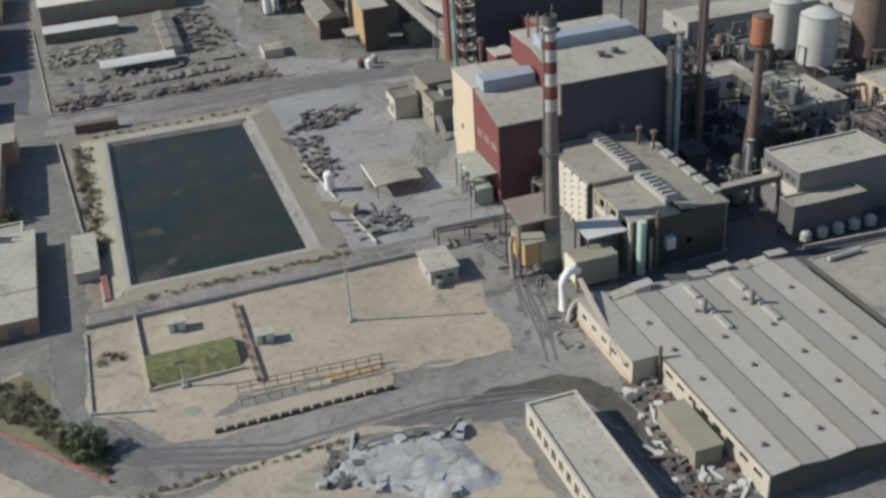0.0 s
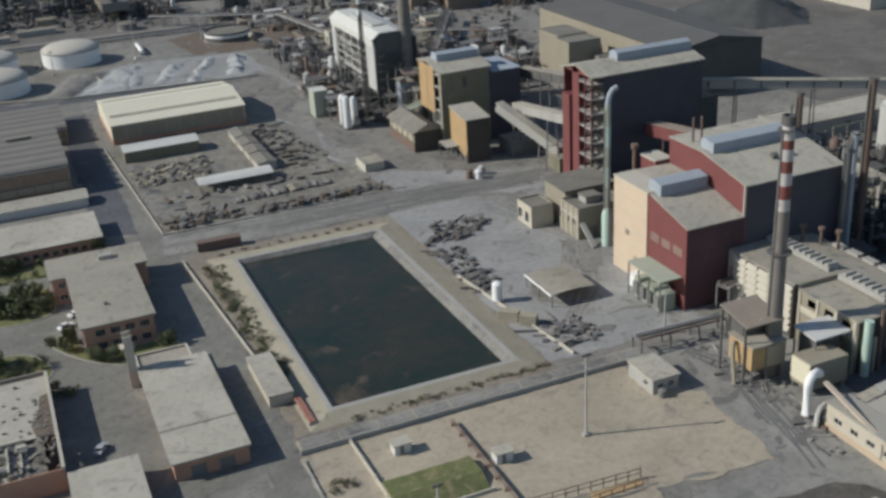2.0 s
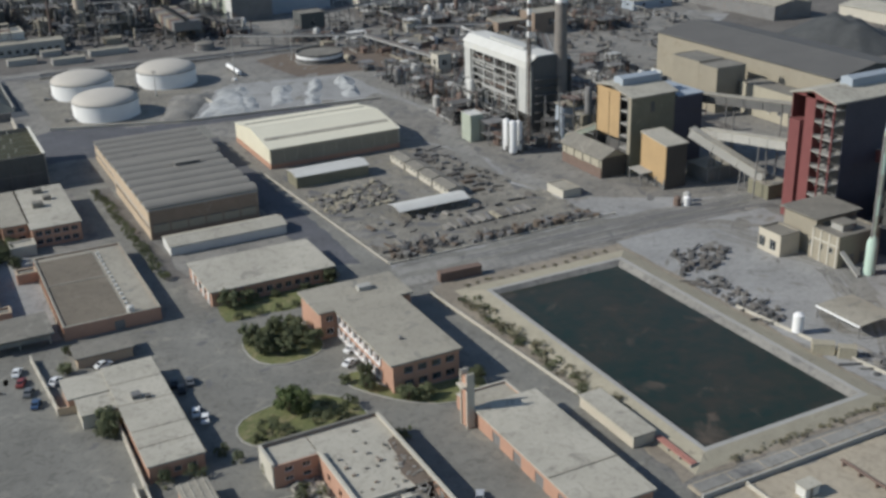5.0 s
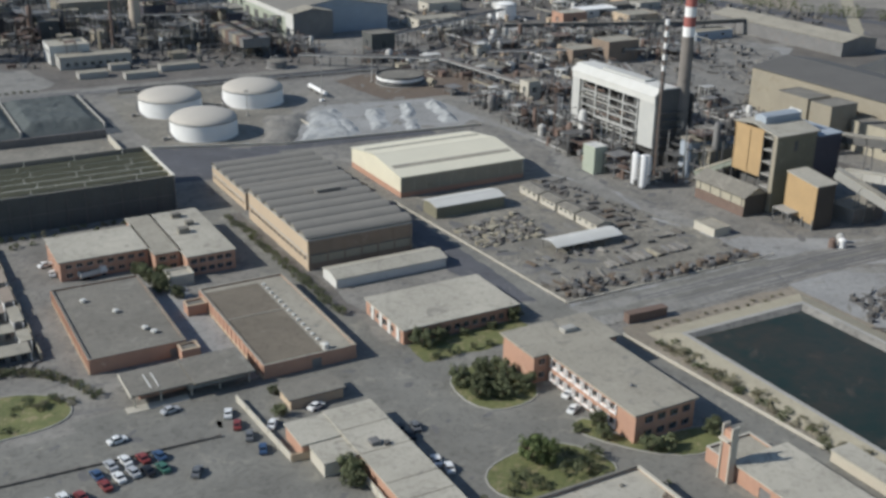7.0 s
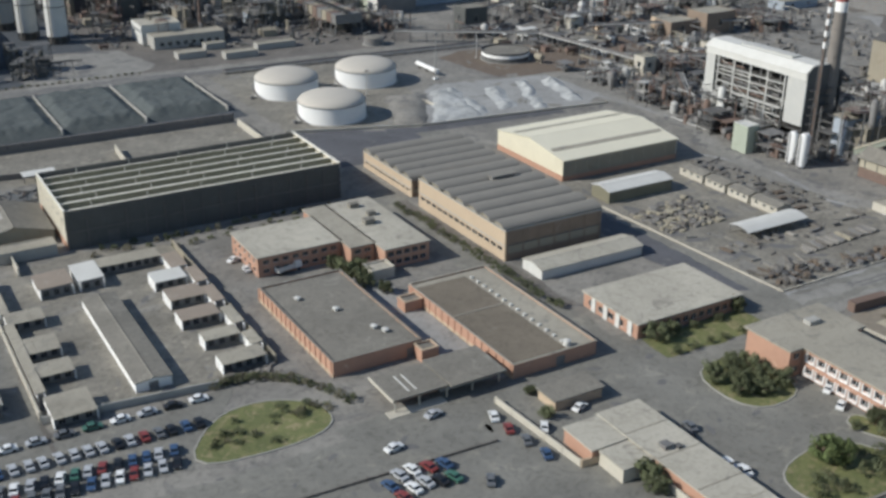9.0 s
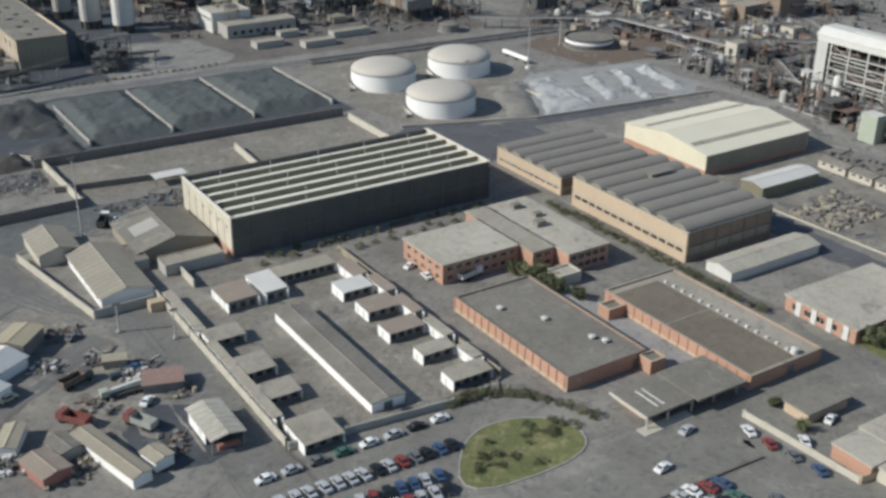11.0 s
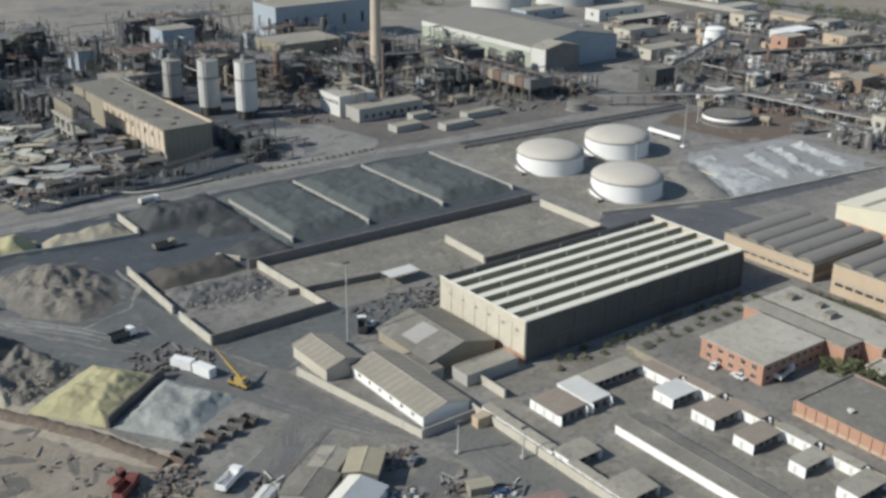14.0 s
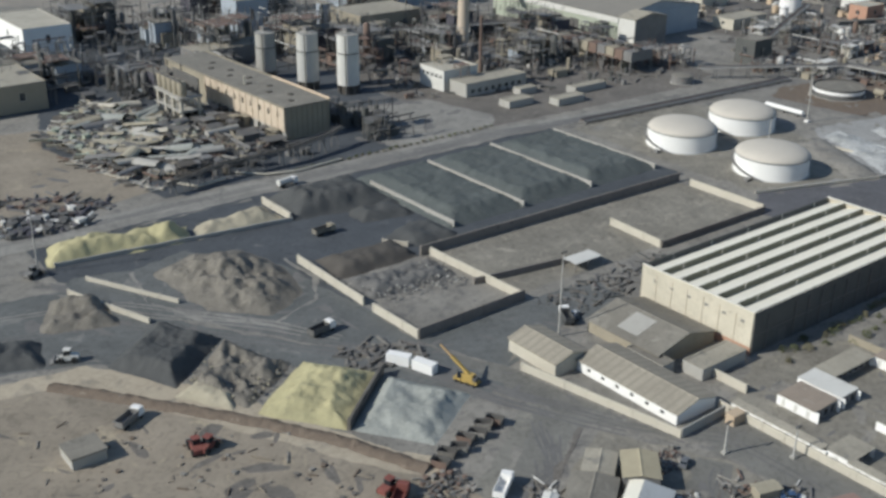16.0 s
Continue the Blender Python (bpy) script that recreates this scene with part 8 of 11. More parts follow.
# ---- ore bays, heaps, depot and cabins in the west ----
def ore_bays():
    W = lambda p, q, h=2.6, m="palewall", t=0.5: fence_wall("wall_ore_bay", "thick concrete ore bay wall", p, q, h, m, t, 7.0)
    for u, v1 in ((-184, 610), (-154, 616), (-122, 618), (-89, 617)):
        W((u, 563), (u, v1), 2.3, "concrete")
    # East-west runs take a darker grey: shade put into their colour.
    W((-206, 551.5), (-92, 549.0), 3.2, "stackgrey")
    W((-238.4, 569), (-238.8, 534))
    W((-238.8, 529), (-238.4, 509.6))
    W((-238.2, 509.3), (-201.4, 510.2), 3.0, "stackgrey")
    W((-201.8, 510.8), (-203.4, 550))
    W((-92.2, 543), (-92.4, 512))
    W((-142, 534), (-143.2, 512))
    W((-143, 511.6), (-92.8, 511.2), 2.2, "stackgrey")
    W((-206, 526), (-168, 520), 2.0, "stackgrey")
    W((-222.8, 618), (-222.8, 600))
    W((-297, 609), (-222.8, 599), 1.3, "concrete")
    W((-293, 594.6), (-278.6, 565.5), 1.3, "palewall")
    W((-300.6, 588.4), (-290, 559), 1.6, "palewall")
    W((-209.9, 566), (-205.2, 559.5), 1.6, "palewall")
    heap("ore_heap", "low black ore heap in the lane before the bays", [(-207, 570), (-204, 557), (-187, 555), (-186, 570), (-192, 576)], 2.0, "blackore", 0.9, 38, 0.3, 5)
    for k, (a, b) in enumerate(((-183.4, -154.6), (-153.4, -122.6), (-121.4, -89.6))):
        heap("ore_heap", "flat-topped dark grey-green ore heap in a concrete bay", [(a - 2.8, 562.5), (b + 2.8, 562.5), (b + 2.8, 620), (a - 2.8, 620)], 3.7, "concentrate", 0.9, 20 + k, 0.14, 7.0, flat=1.0)
    heap("ore_heap", "black ore heap beside the bays", [(-222, 598), (-204, 594), (-184.4, 590), (-184.4, 621), (-222, 622)], 6.0, "blackore", 0.9, 31, 0.22, 11)
    heap("ore_heap", "small black ore heap on the dark yard", [(-206, 583), (-186, 580), (-186, 594), (-204, 596)], 2.2, "blackore", 0.9, 32, 0.4, 5)
    heap("ore_heap", "low dark heap against the bay wall", [(-236, 551), (-206, 551), (-206, 566), (-234, 568)], 2.8, "sootbrown_shade", 0.9, 33, 0.25, 6)
    heap("ore_heap", "dark rubble heap inside the open bay", [(-236, 534), (-205, 533), (-205, 549), (-236, 549)], 2.4, "slagstone", 0.6, 34, 0.7, 6)
    heap("sulphur_heap", "pale yellow sulphur heap along the road", [(-299, 609.5), (-258, 602.5), (-252, 615), (-294, 624.5)], 4.6, "sulphur", 0.8, 35, 0.35, 6.5)
    heap("spoil_heap", "tan mineral heap in a walled corner", [(-255, 602), (-224, 600.5), (-224, 617), (-250, 614)], 3.4, "tantip", 0.8, 36, 0.3, 9)
    heap("spoil_heap", "large rutted brown spoil heap beside the haul road", [(-277, 588), (-262, 594), (-247, 588), (-243, 570), (-247, 550), (-262, 543), (-275, 556)], 5.0, "browntip", 0.55, 37, 0.5, 16, dents=[(-262 + 13 * math.cos(2.4 * q) * (0.3 + 0.05 * q), 568 + 20 * math.sin(2.4 * q) * (0.3 + 0.05 * q), 1.6 + 0.35 * (q % 4), 0.35 + 0.2 * (q % 3)) for q in range(14)])
    patch("ground_ore_floor", [(-236, 512), (-204, 512), (-205, 548), (-236, 548)], 0.065, "dust", "pale floor of the open ore bay")
    patch("ground_bay_floor", [(-200, 513), (-94, 513), (-94, 547), (-202, 549)], 0.06, "yarddust", "bare earth floor between yard walls")


ore_bays()


def walled_heap(name, label, quad, h, mat, seed, walls=()):
    hp = heap(name, label, quad, h, mat, 0.55, seed, 0.28, 6.5 if mat == "sulphur" else 4.2, flat=1.0, dents=walls)
    return hp


walled_heap("sulphur_heap", "large bright yellow sulphur heap with a steep face", [(-290, 502.5), (-276.6, 484.5), (-256, 500.8), (-268.4, 517.2)], 3.4, "sulphur", 41, ((-280, 493.5, 3.2, 1.6), (-276.5, 497, 2.6, 1.3), (-284, 496, 2.2, 1.1), (-274, 489.5, 2.6, 1.2), (-286, 503, 2.5, 1.2), (-270, 512, 5, -0.5)))
walled_heap("ore_heap", "blue-grey crushed ore heap beside the sulphur", [(-276, 484), (-264.5, 468), (-245, 480), (-256.4, 499.6)], 2.4, "bluestone", 42, ((-267, 477, 3.5, 1.0), (-270, 481.5, 2.6, 0.9), (-262, 472, 3.0, 1.1), (-258, 487, 3.0, 0.5), (-265, 486, 2.4, 0.7)))
walled_heap("ore_heap", "sharp-edged black ore heap with a flat top", [(-308, 543.5), (-299, 523.6), (-278.5, 539.6), (-288, 558.4)], 3.4, "blackore", 43)
heap("spoil_heap", "rough brown rubble heap between the ore heaps", [(-298, 521), (-290, 505), (-271, 518), (-281, 537)], 2.6, "browntip", 0.55, 44, 0.9, 4)
heap("spoil_heap", "orange-tan mineral heap at the track side", [(-301, 520), (-293, 507), (-288, 512), (-294, 523)], 2.2, "tantip", 0.6, 45, 0.4, 3)
heap("spoil_heap", "rubble heap on the dusty lot", [(-316, 570), (-296, 562), (-294, 580), (-306, 588)], 2.6, "browntip", 0.8, 46, 0.7, 5)
heap("spoil_heap", "dark heap at the edge of the lot", [(-340, 560), (-320, 552), (-316, 566), (-332, 578)], 3.0, "blackore", 0.8, 47, 0.5, 6)
fence_wall("wall_ore_divider", "dark concrete wall between the heaps", (-276.3, 484.3), (-256.2, 500.2), 2.9, "darkearth", 0.6)


def earth_bank():
    """A dug bank of brown earth along the track."""
    path = [(-322, 542.5), (-304, 517.5), (-290.4, 499), (-280, 481.6), (-271, 461)]
    g, rows, w = Geo(), [], 7
    pts = [Vector((*p, 0)) for p in path]
    for i in range(len(pts) - 1):
        for k in range(30):
            p = pts[i].lerp(pts[i + 1], k / 30)
            d = (pts[i + 1] - pts[i]).normalized()
            s = Vector((-d.y, d.x, 0))
            row = []
            for j in range(w + 1):
                o = (j / w - 0.5) * 4.6
                q = p + s * (o + 0.5 * noise.noise(p * 0.3))
                z = 1.0 * max(0.0, 1 - (abs(o) / 2.3) ** 1.6) + 0.45 * noise.noise(Vector((q.x * 0.9, q.y * 0.9, 3))) + 0.25 * noise.noise(Vector((q.x * 2.1, q.y * 2.1, 5)))
                row.append(len(g.v))
                g.v.append((q.x, q.y, max(-0.05, z) if 0 < j < w else -0.05))
            rows.append(row)
    for a, b in zip(rows, rows[1:]):
        for j in range(w):
            g.f.append((a[j], a[j + 1], b[j + 1], b[j]))
            g.s.append(True)
    single("earth_bank", g, "bankearth", "long brown dug earth bank along the track", "bank", kind="stuff")


earth_bank()
patch("road_track", [(-345, 552), (-312, 547), (-293, 520), (-272, 470), (-266, 462), (-270, 458), (-278, 466), (-318, 540), (-345, 546)], 0.075, "sand", "pale dusty vehicle track")


def depot():
    gabled("barn", "beige barn with a ribbed dusty roof", -224, 473.5, -213, 490.5, 3.6, 5.2, "y", "palewall", "depotroof", 0.4, "shed", group="depot sheds")
    e = gabled("barn", "wide grey-brown barn with pale roof patches", -200.5, 462, -179, 486, 3.4, 6.2, "y", "khaki", "roofdark", 0.5, "shed", group="depot sheds")
    sl = 2.8 / 10.75
    part("pale_sheet", Geo().extrude([(2.2, 3.4 + 2.2 * sl + 0.2), (9.5, 3.4 + 9.5 * sl + 0.2), (9.5, 3.4 + 9.5 * sl + 0.26), (2.2, 3.4 + 2.2 * sl + 0.26)], "y", 9, 16), "concrete", e)
    gabled("depot_hall", "long depot hall with ribbed grey roof and white wall", -217, 441.5, -203.6, 473, 2.9, 4.6, "y", "white", "depotroof", 0.4, "shed", group="depot sheds", wins={"w": row_of(2, 30, 6, 1.2, 1.0, 2.0)})
    block("depot_annex", "low flat-roofed depot annex", -197, 450.8, -180.5, 457, 3.2, "concrete", "roofgrey", parapet=0.1)
    block("depot_annex", "low flat-roofed linking annex", -203, 458, -199, 470, 3.0, "concrete", "roofdark", parapet=0.1)
    fence_wall("wall_depot", "pale masonry depot yard wall", (-228, 481), (-220, 437.8), 2.2)
    fence_wall("wall_depot", "pale masonry depot yard wall", (-219.6, 437.6), (-205, 438.0), 2.4, "concrete")
    fence_wall("wall_depot", "tan yard wall along the haul road", (-203.2, 440.5), (-203.2, 364), 2.2)
    fence_wall("wall_depot", "yard wall beside the car park", (-203, 362.5), (-166, 358.6), 1.8, "concrete")
    fence_wall("wall_depot", "pale wall dividing the cabin yard", (-193, 456), (-193, 441), 2.4)
    fence_wall("wall_depot", "weathered wall behind the cabins", (-150.5, 441), (-150.5, 363), 2.0, "khaki")
    patch("ground_depot_yard", [(-226, 481), (-219.4, 438.5), (-216.8, 441), (-217, 473)], 0.07, "dust", "pale dusty depot yard")


depot()


def cabin(u0, v0, u1, v1, h=2.7, roof="brownroof", wall="white", label="white site cabin with a rusty sheet roof"):
    e = thing("site_cabin", label, "cabin", (u0, v0, 0), "contractors' site cabins")
    U, V = u1 - u0, v1 - v0
    wl = [(0.5 * U - 0.6, 0.5 * U + 0.6, 1.1, 2.1)] if U > 3 else []
    wl = wl if U < 6 else row_of(0.4, U - 0.4, max(1, int(U / 2.4)), 1.5, 0.4, 2.2)
    # White front painted steel grey, so its shade lies in the colour.
    s = part("wall", Geo().wall("s", 0, 0.2, U - 0.2, 0, h, wl, 0.15), "steel", e, "white front with shade put into its grey, dark openings")
    part("end_fin", Geo().box(0, -0.9, 0, 0.2, 0.15, h - 0.05), wall, e)
    part("end_fin", Geo().box(U - 0.2, -0.9, 0, U, 0.15, h - 0.05), wall, e)
    for x in wl:
        window(s, "s", 0, x, "steel", 0.05)
    hs = row_of(0.2, V - 0.2, max(1, int(V / 3)), 0.9, 0.2, 2.1)
    w = part("wall", Geo().wall("w", 0, 0.16, V - 0.15, 0, h - 0.02, hs, 0.15), wall, e)
    for x in hs:
        door(w, "w", 0, x, "offwhite")
    part("wall", Geo().box(U - 0.15, 0.15, 0, U, V - 0.15, h), wall, e)
    part("wall", Geo().box(0, V - 0.15, 0, U, V, h), wall, e)
    n = max(2, int(max(U, V) / 2.5))
    for k in range(n):
        a, b = k / n, (k + 1) / n
        if U > V:
            part("roof_sheet", Geo().extrude([(-1.0, h - 0.04), (V + 0.3, h + 0.22), (V + 0.3, h + 0.3), (-1.0, h + 0.04)], "x", U * a, U * b - 0.03), roof, e)
        else:
            part("roof_sheet", Geo().extrude([(-0.3, h + 0.01), (U + 0.3, h + 0.22), (U + 0.3, h + 0.3), (-0.3, h + 0.09)], "y", V * a, V * b - 0.03), roof, e)
    return e


G_ = "offwhite"
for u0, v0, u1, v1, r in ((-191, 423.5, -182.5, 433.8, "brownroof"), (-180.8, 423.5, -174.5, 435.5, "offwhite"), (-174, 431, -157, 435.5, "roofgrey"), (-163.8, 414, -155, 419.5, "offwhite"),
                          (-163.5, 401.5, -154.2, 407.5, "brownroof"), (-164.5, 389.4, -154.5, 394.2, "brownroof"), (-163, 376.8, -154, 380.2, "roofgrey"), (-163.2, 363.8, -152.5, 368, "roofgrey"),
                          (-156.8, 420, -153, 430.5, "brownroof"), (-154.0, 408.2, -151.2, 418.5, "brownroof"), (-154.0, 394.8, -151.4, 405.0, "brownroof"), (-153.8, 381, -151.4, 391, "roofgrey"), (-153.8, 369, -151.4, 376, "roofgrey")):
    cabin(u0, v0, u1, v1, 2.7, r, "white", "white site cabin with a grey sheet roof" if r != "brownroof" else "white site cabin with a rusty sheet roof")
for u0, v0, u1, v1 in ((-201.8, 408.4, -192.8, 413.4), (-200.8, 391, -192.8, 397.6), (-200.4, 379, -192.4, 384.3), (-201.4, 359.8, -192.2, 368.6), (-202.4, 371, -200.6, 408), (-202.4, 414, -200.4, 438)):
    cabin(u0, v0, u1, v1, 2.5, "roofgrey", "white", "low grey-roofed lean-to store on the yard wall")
gabled("long_cabin", "long narrow store with a whitewashed wall", -182.6, 365, -174.4, 413.5, 2.4, 2.9, "y", "white", "roofdark", 0.25, "shed", doors={"s": [(3, 5.2, 0, 2.0)]})

block("sand_hut", "low dark flat-roofed hut on the sandy lot", -330.5, 506, -323, 513, 2.5, "concrete", "roofdark", parapet=0.05, overhang=0.2)

# ---- south-west: service buildings, islands, walls ----
def service_building():
    e = block("service_building", "low brick service building with patched pale roof", -103, 259, -92.2, 303, 3.4, "brick", "roofpale", wins={"e": row_of(1, 43, 12, 1.5, 1.0, 2.2), "s": row_of(1, 10, 3, 1.4, 1.0, 2.2)}, parapet=0.1, overhang=0.3)
    for y in (7, 13.5, 25, 35):
        part("roof_joint", Geo().box(-0.3, y, 3.86, 11.0, y + 0.35, 3.92), "roofgrey", e)
    part("roof_plant", Geo().box(3.0, 26.5, 3.86, 5.0, 28.6, 4.8), "steel", e)
    part("roof_plant", Geo().box(5.6, 25.6, 3.86, 6.8, 26.8, 4.5), "steel_dark", e)
    block("service_wing", "flat-roofed brick wing of the service building", -112.0, 293.2, -103.3, 302.5, 3.2, "brick", "roofpale", parapet=0.1, overhang=0.3)
    block("service_annex", "low pale-roofed annex in the service court", -110.6, 285.2, -103.4, 292.6, 2.9, "palewall", "roofpale", parapet=0.1, overhang=0.2)
    block("site_gate_hut", "low gate hut with a dark overhanging roof", -106.8, 312.8, -94.2, 319.2, 2.5, "brick_pale", "roofdark", parapet=0.05, overhang=0.5)
    fence_wall("wall_car_park", "pale masonry car park wall", (-115.9, 322), (-114.2, 294), 1.6, "palewall")
    fence_wall("wall_car_park", "pale masonry car park wall", (-114, 293.6), (-104.5, 292.5), 1.8, "brick_pale")
    fence_wall("wall_yard", "cream yard wall behind the car park", (-104, 286.5), (-104.5, 250), 1.8, "palewall")
    fence_wall("wall_kerb_strip", "low planted kerb along the approach road", (-170, 311.6), (-124, 309.6), 0.5, "darkearth")


service_building()


def ruined_block():
    e = thing("roofless_block", "brick building with pale parapets and a littered roof", "building", (-83, 213.5, 0))
    H = 4.9
    ws = [(a, b, z, z + 1.0) for z in (1.0, 3.0) for a, b, _, _ in row_of(1.5, 8.5, 2, 1.6, 0, 1)]
    w = part("wall", Geo().wall("s", 32, 0.3, 9.3, 0, H, ws, 0.3), "brick", e)
    for h in ws:
        window(w, "s", 32, h, "white")
    part("wall", Geo().wall("w", 0, 32, 40, 0, H, [], 0.3), "palewall", e)
    part("wall", Geo().wall("w", 9.3, 0, 32, 0, H, row_of(2, 30, 5, 1.5, 1.5, 3), 0.3), "brick", e)
    part("wall", Geo().wall("n", 40, 0.3, 24.7, 0, H, [], 0.3), "brick", e)
    part("wall", Geo().wall("e", 25, 0, 40, 0, H, row_of(2, 38, 8, 1.5, 1.2, 2.6), 0.3), "brick", e)
    part("wall", Geo().wall("s", 0, 9.6, 24.7, 0, H, [], 0.3), "brick", e)
    part("roof", Geo().box(0.3, 32.3, H - 0.6, 9.4, 39.7, H - 0.3), "roofpale", e)
    part("roof", Geo().box(9.6, 14, H - 0.6, 24.7, 39.7, H - 0.3), "roofpale", e)
    part("roof", Geo().box(9.6, 0.3, H - 0.9, 19, 13.8, H - 0.6), "roofpale", e)
    part("parapet", Geo().box(-0.15, 39.6, H, 25.15, 40.15, H + 0.5), "roofdark", e)
    part("parapet", Geo().box(24.5, -0.15, H, 25.15, 39.6, H + 0.5), "palewall", e)
    part("parapet", Geo().box(9.1, -0.1, H, 9.8, 32.2, H + 0.6), "palewall", e)
    part("parapet", Geo().box(-0.15, 31.9, H, 0.5, 39.6, H + 0.5), "palewall", e)
    part("parapet", Geo().box(9.8, 13.5, H - 0.3, 19, 14.1, H + 0.3), "palewall", e)
    part("light_well", Geo().box(19.2, 0.5, 0.1, 22, 13.6, H - 0.8), "roofdark", e)
    rnd = random.Random(7)
    for k in range(26):
        x, y, s = rnd.uniform(10.5, 24), rnd.uniform(14.5, 39), rnd.uniform(0.25, 0.9)
        part("debris", Geo().box(x, y, H - 0.3, x + s, y + s * 0.7, H - 0.3 + s * 0.5), rnd.choice(("brownroof", "rubble", "roofdark")), e)
    for k in range(10):
        x, y, s = rnd.uniform(10, 18), rnd.uniform(1, 13), rnd.uniform(0.5, 1.8)
        part("roof_plant", Geo().box(x, y, H - 0.6, x + s, y + s * 0.8, H - 0.6 + s * 0.7), rnd.choice(("roofdark", "steel", "roofpale")), e)
    part("roof_soil", Geo().prism([(21.0, 14.2), (24.4, 14.2), (24.4, 31), (22.8, 30), (22.2, 24), (20.4, 19)], H - 0.299, H - 0.16), "bankearth", e, "brown soil drifted along the parapet")
    for x, y, dx, dy, h in ((9.9, 9.0, 5.5, 0.35, 1.5), (15.2, 2.0, 0.35, 9.6, 1.7), (15.6, 11.2, 3.2, 0.35, 1.4), (10.2, 3.6, 4.4, 0.3, 1.2), (17.6, 3.0, 0.3, 6.0, 1.3), (12.6, 0.6, 0.3, 3.0, 1.1)):
        part("broken_wall", Geo().extrude([(0, 0), (max(dx, dy), 0), (max(dx, dy), h * 0.6), (max(dx, dy) * 0.7, h * 0.9), (max(dx, dy) * 0.45, h * 0.5), (0, h)], "y" if dx > dy else "x", 0, min(dx, dy)), "palewall", e, "ragged stump of a pale wall").location = (x, y, H - 0.6)
    litter("roof_debris", "broken masonry and timber on the ruined roof", [(-73, 214), (-64.2, 214), (-64.2, 227), (-73, 227)], 110, 0.8, ("roofpale", "rubble", "roofdark", "palewall"), 301, 0.7, 0.35, H - 0.58)
    litter("roof_debris", "broken masonry along the roof parapet", [(-63, 214.5), (-58.8, 214.5), (-58.8, 243), (-61.5, 243)], 80, 0.55, ("bankearth", "rubble", "roofdark"), 302, 0.6, 0.3, H - 0.28)
    litter("rubble", "fallen masonry heaped beside the ruined wing", [(-82, 238), (-74.2, 236), (-74.2, 244.6), (-80, 244.8)], 120, 0.7, ("palewall", "rubble", "darkearth", "roofpale"), 303, 0.7, 0.4)
    block("long_garage", "low garage with a pale ribbed roof", -57.5, 196, -45, 213, 3.6, "brick", "roofpale", parapet=0.1, overhang=0.3)
    s = block("tool_shed", "small brick shed with a ribbed grey roof", -99.6, 239.4, -94.2, 251.0, 2.7, "brick", "roofgrey", parapet=0.1, overhang=0.3, category="shed", doors={"s": [(1.2, 2.2, 0, 2.0)]})
    for k in range(4):
        part("roof_rib", Geo().box(0.4 + 1.45 * k, -0.3, 3.154, 0.6 + 1.45 * k, 11.9, 3.26), "roofpale", s)
    patch("ground_court", [(-106, 236), (-100.2, 236), (-100.2, 250.5), (-106, 250.5)], 0.075, "tantip", "bare brown earth of a small court")
    fence_wall("wall_court", "low cream wall round the small court", (-106.2, 235.6), (-106.2, 258), 1.5, "palewall")
    block("west_workshop", "long flat-roofed brick workshop", -100, 205, -86, 224, 3.4, "brick", "roofgrey", parapet=0.1, overhang=0.3)


ruined_block()


def kerbed_island(name, label, pts, top="grass"):
    """A planted island with a kerb of separate stones."""
    g = Geo().prism(pts, 0.0, 0.16)
    e = tagged(new(name, mesh_of(name, g, top)), label, "island", "planted islands", "structure")
    n = len(pts)
    for k in range(n):
        a, b = Vector((*pts[k], 0)), Vector((*pts[(k + 1) % n], 0))
        part("kerb", Geo().beam(a + Vector((0, 0, 0.11)), b + Vector((0, 0, 0.11)), 0.28, 0.24), "concrete", e)
    return e


def ring(cx, cy, rx, ry, n=22, rot=0.0):
    out = []
    for k in range(n):
        a = 2 * math.pi * k / n
        x, y = rx * math.cos(a), ry * math.sin(a)
        out.append((cx + x * math.cos(rot) - y * math.sin(rot), cy + x * math.sin(rot) + y * math.cos(rot)))
    return out


def smooth_poly(pts, n=4):
    """Rounds an outline by cutting its corners."""
    for _ in range(n):
        q = []
        for i, p in enumerate(pts):
            r = pts[(i + 1) % len(pts)]
            q += [(p[0] * 0.75 + r[0] * 0.25, p[1] * 0.75 + r[1] * 0.25), (p[0] * 0.25 + r[0] * 0.75, p[1] * 0.25 + r[1] * 0.75)]
        pts = q
    return pts


kerbed_island("island_roundabout", "grassy roundabout island with dark shrubs", smooth_poly([(-183, 331), (-172, 347), (-160, 349), (-149, 342), (-149, 332), (-160, 328.5)], 2))
kerbed_island("island_office", "planted island with dense trees before the offices", smooth_poly([(-70.5, 291), (-70.5, 311), (-55, 313), (-52, 303), (-54, 291)], 2))
kerbed_island("island_porch", "planted bed along the office front", smooth_poly([(-58.5, 277), (-50, 281.5), (-49.5, 266.5), (-27, 265.5), (-30, 257), (-44, 256.5)], 2))
kerbed_island("island_trees", "planted island with a tall green tree", smooth_poly([(-83.5, 272), (-70, 276), (-60, 274), (-55, 260), (-66, 256.5), (-83, 260)], 2))
patch("ground_lawn", [(-70, 318.5), (-37, 318.5), (-37, 329), (-70, 329)], 0.09, "grass", "patchy lawn before the staff building")
patch("ground_lawn_strip", [(-76, 352), (-71.5, 352), (-74.5, 440), (-78.5, 440)], 0.09, "darkearth", "planted strip along the street")

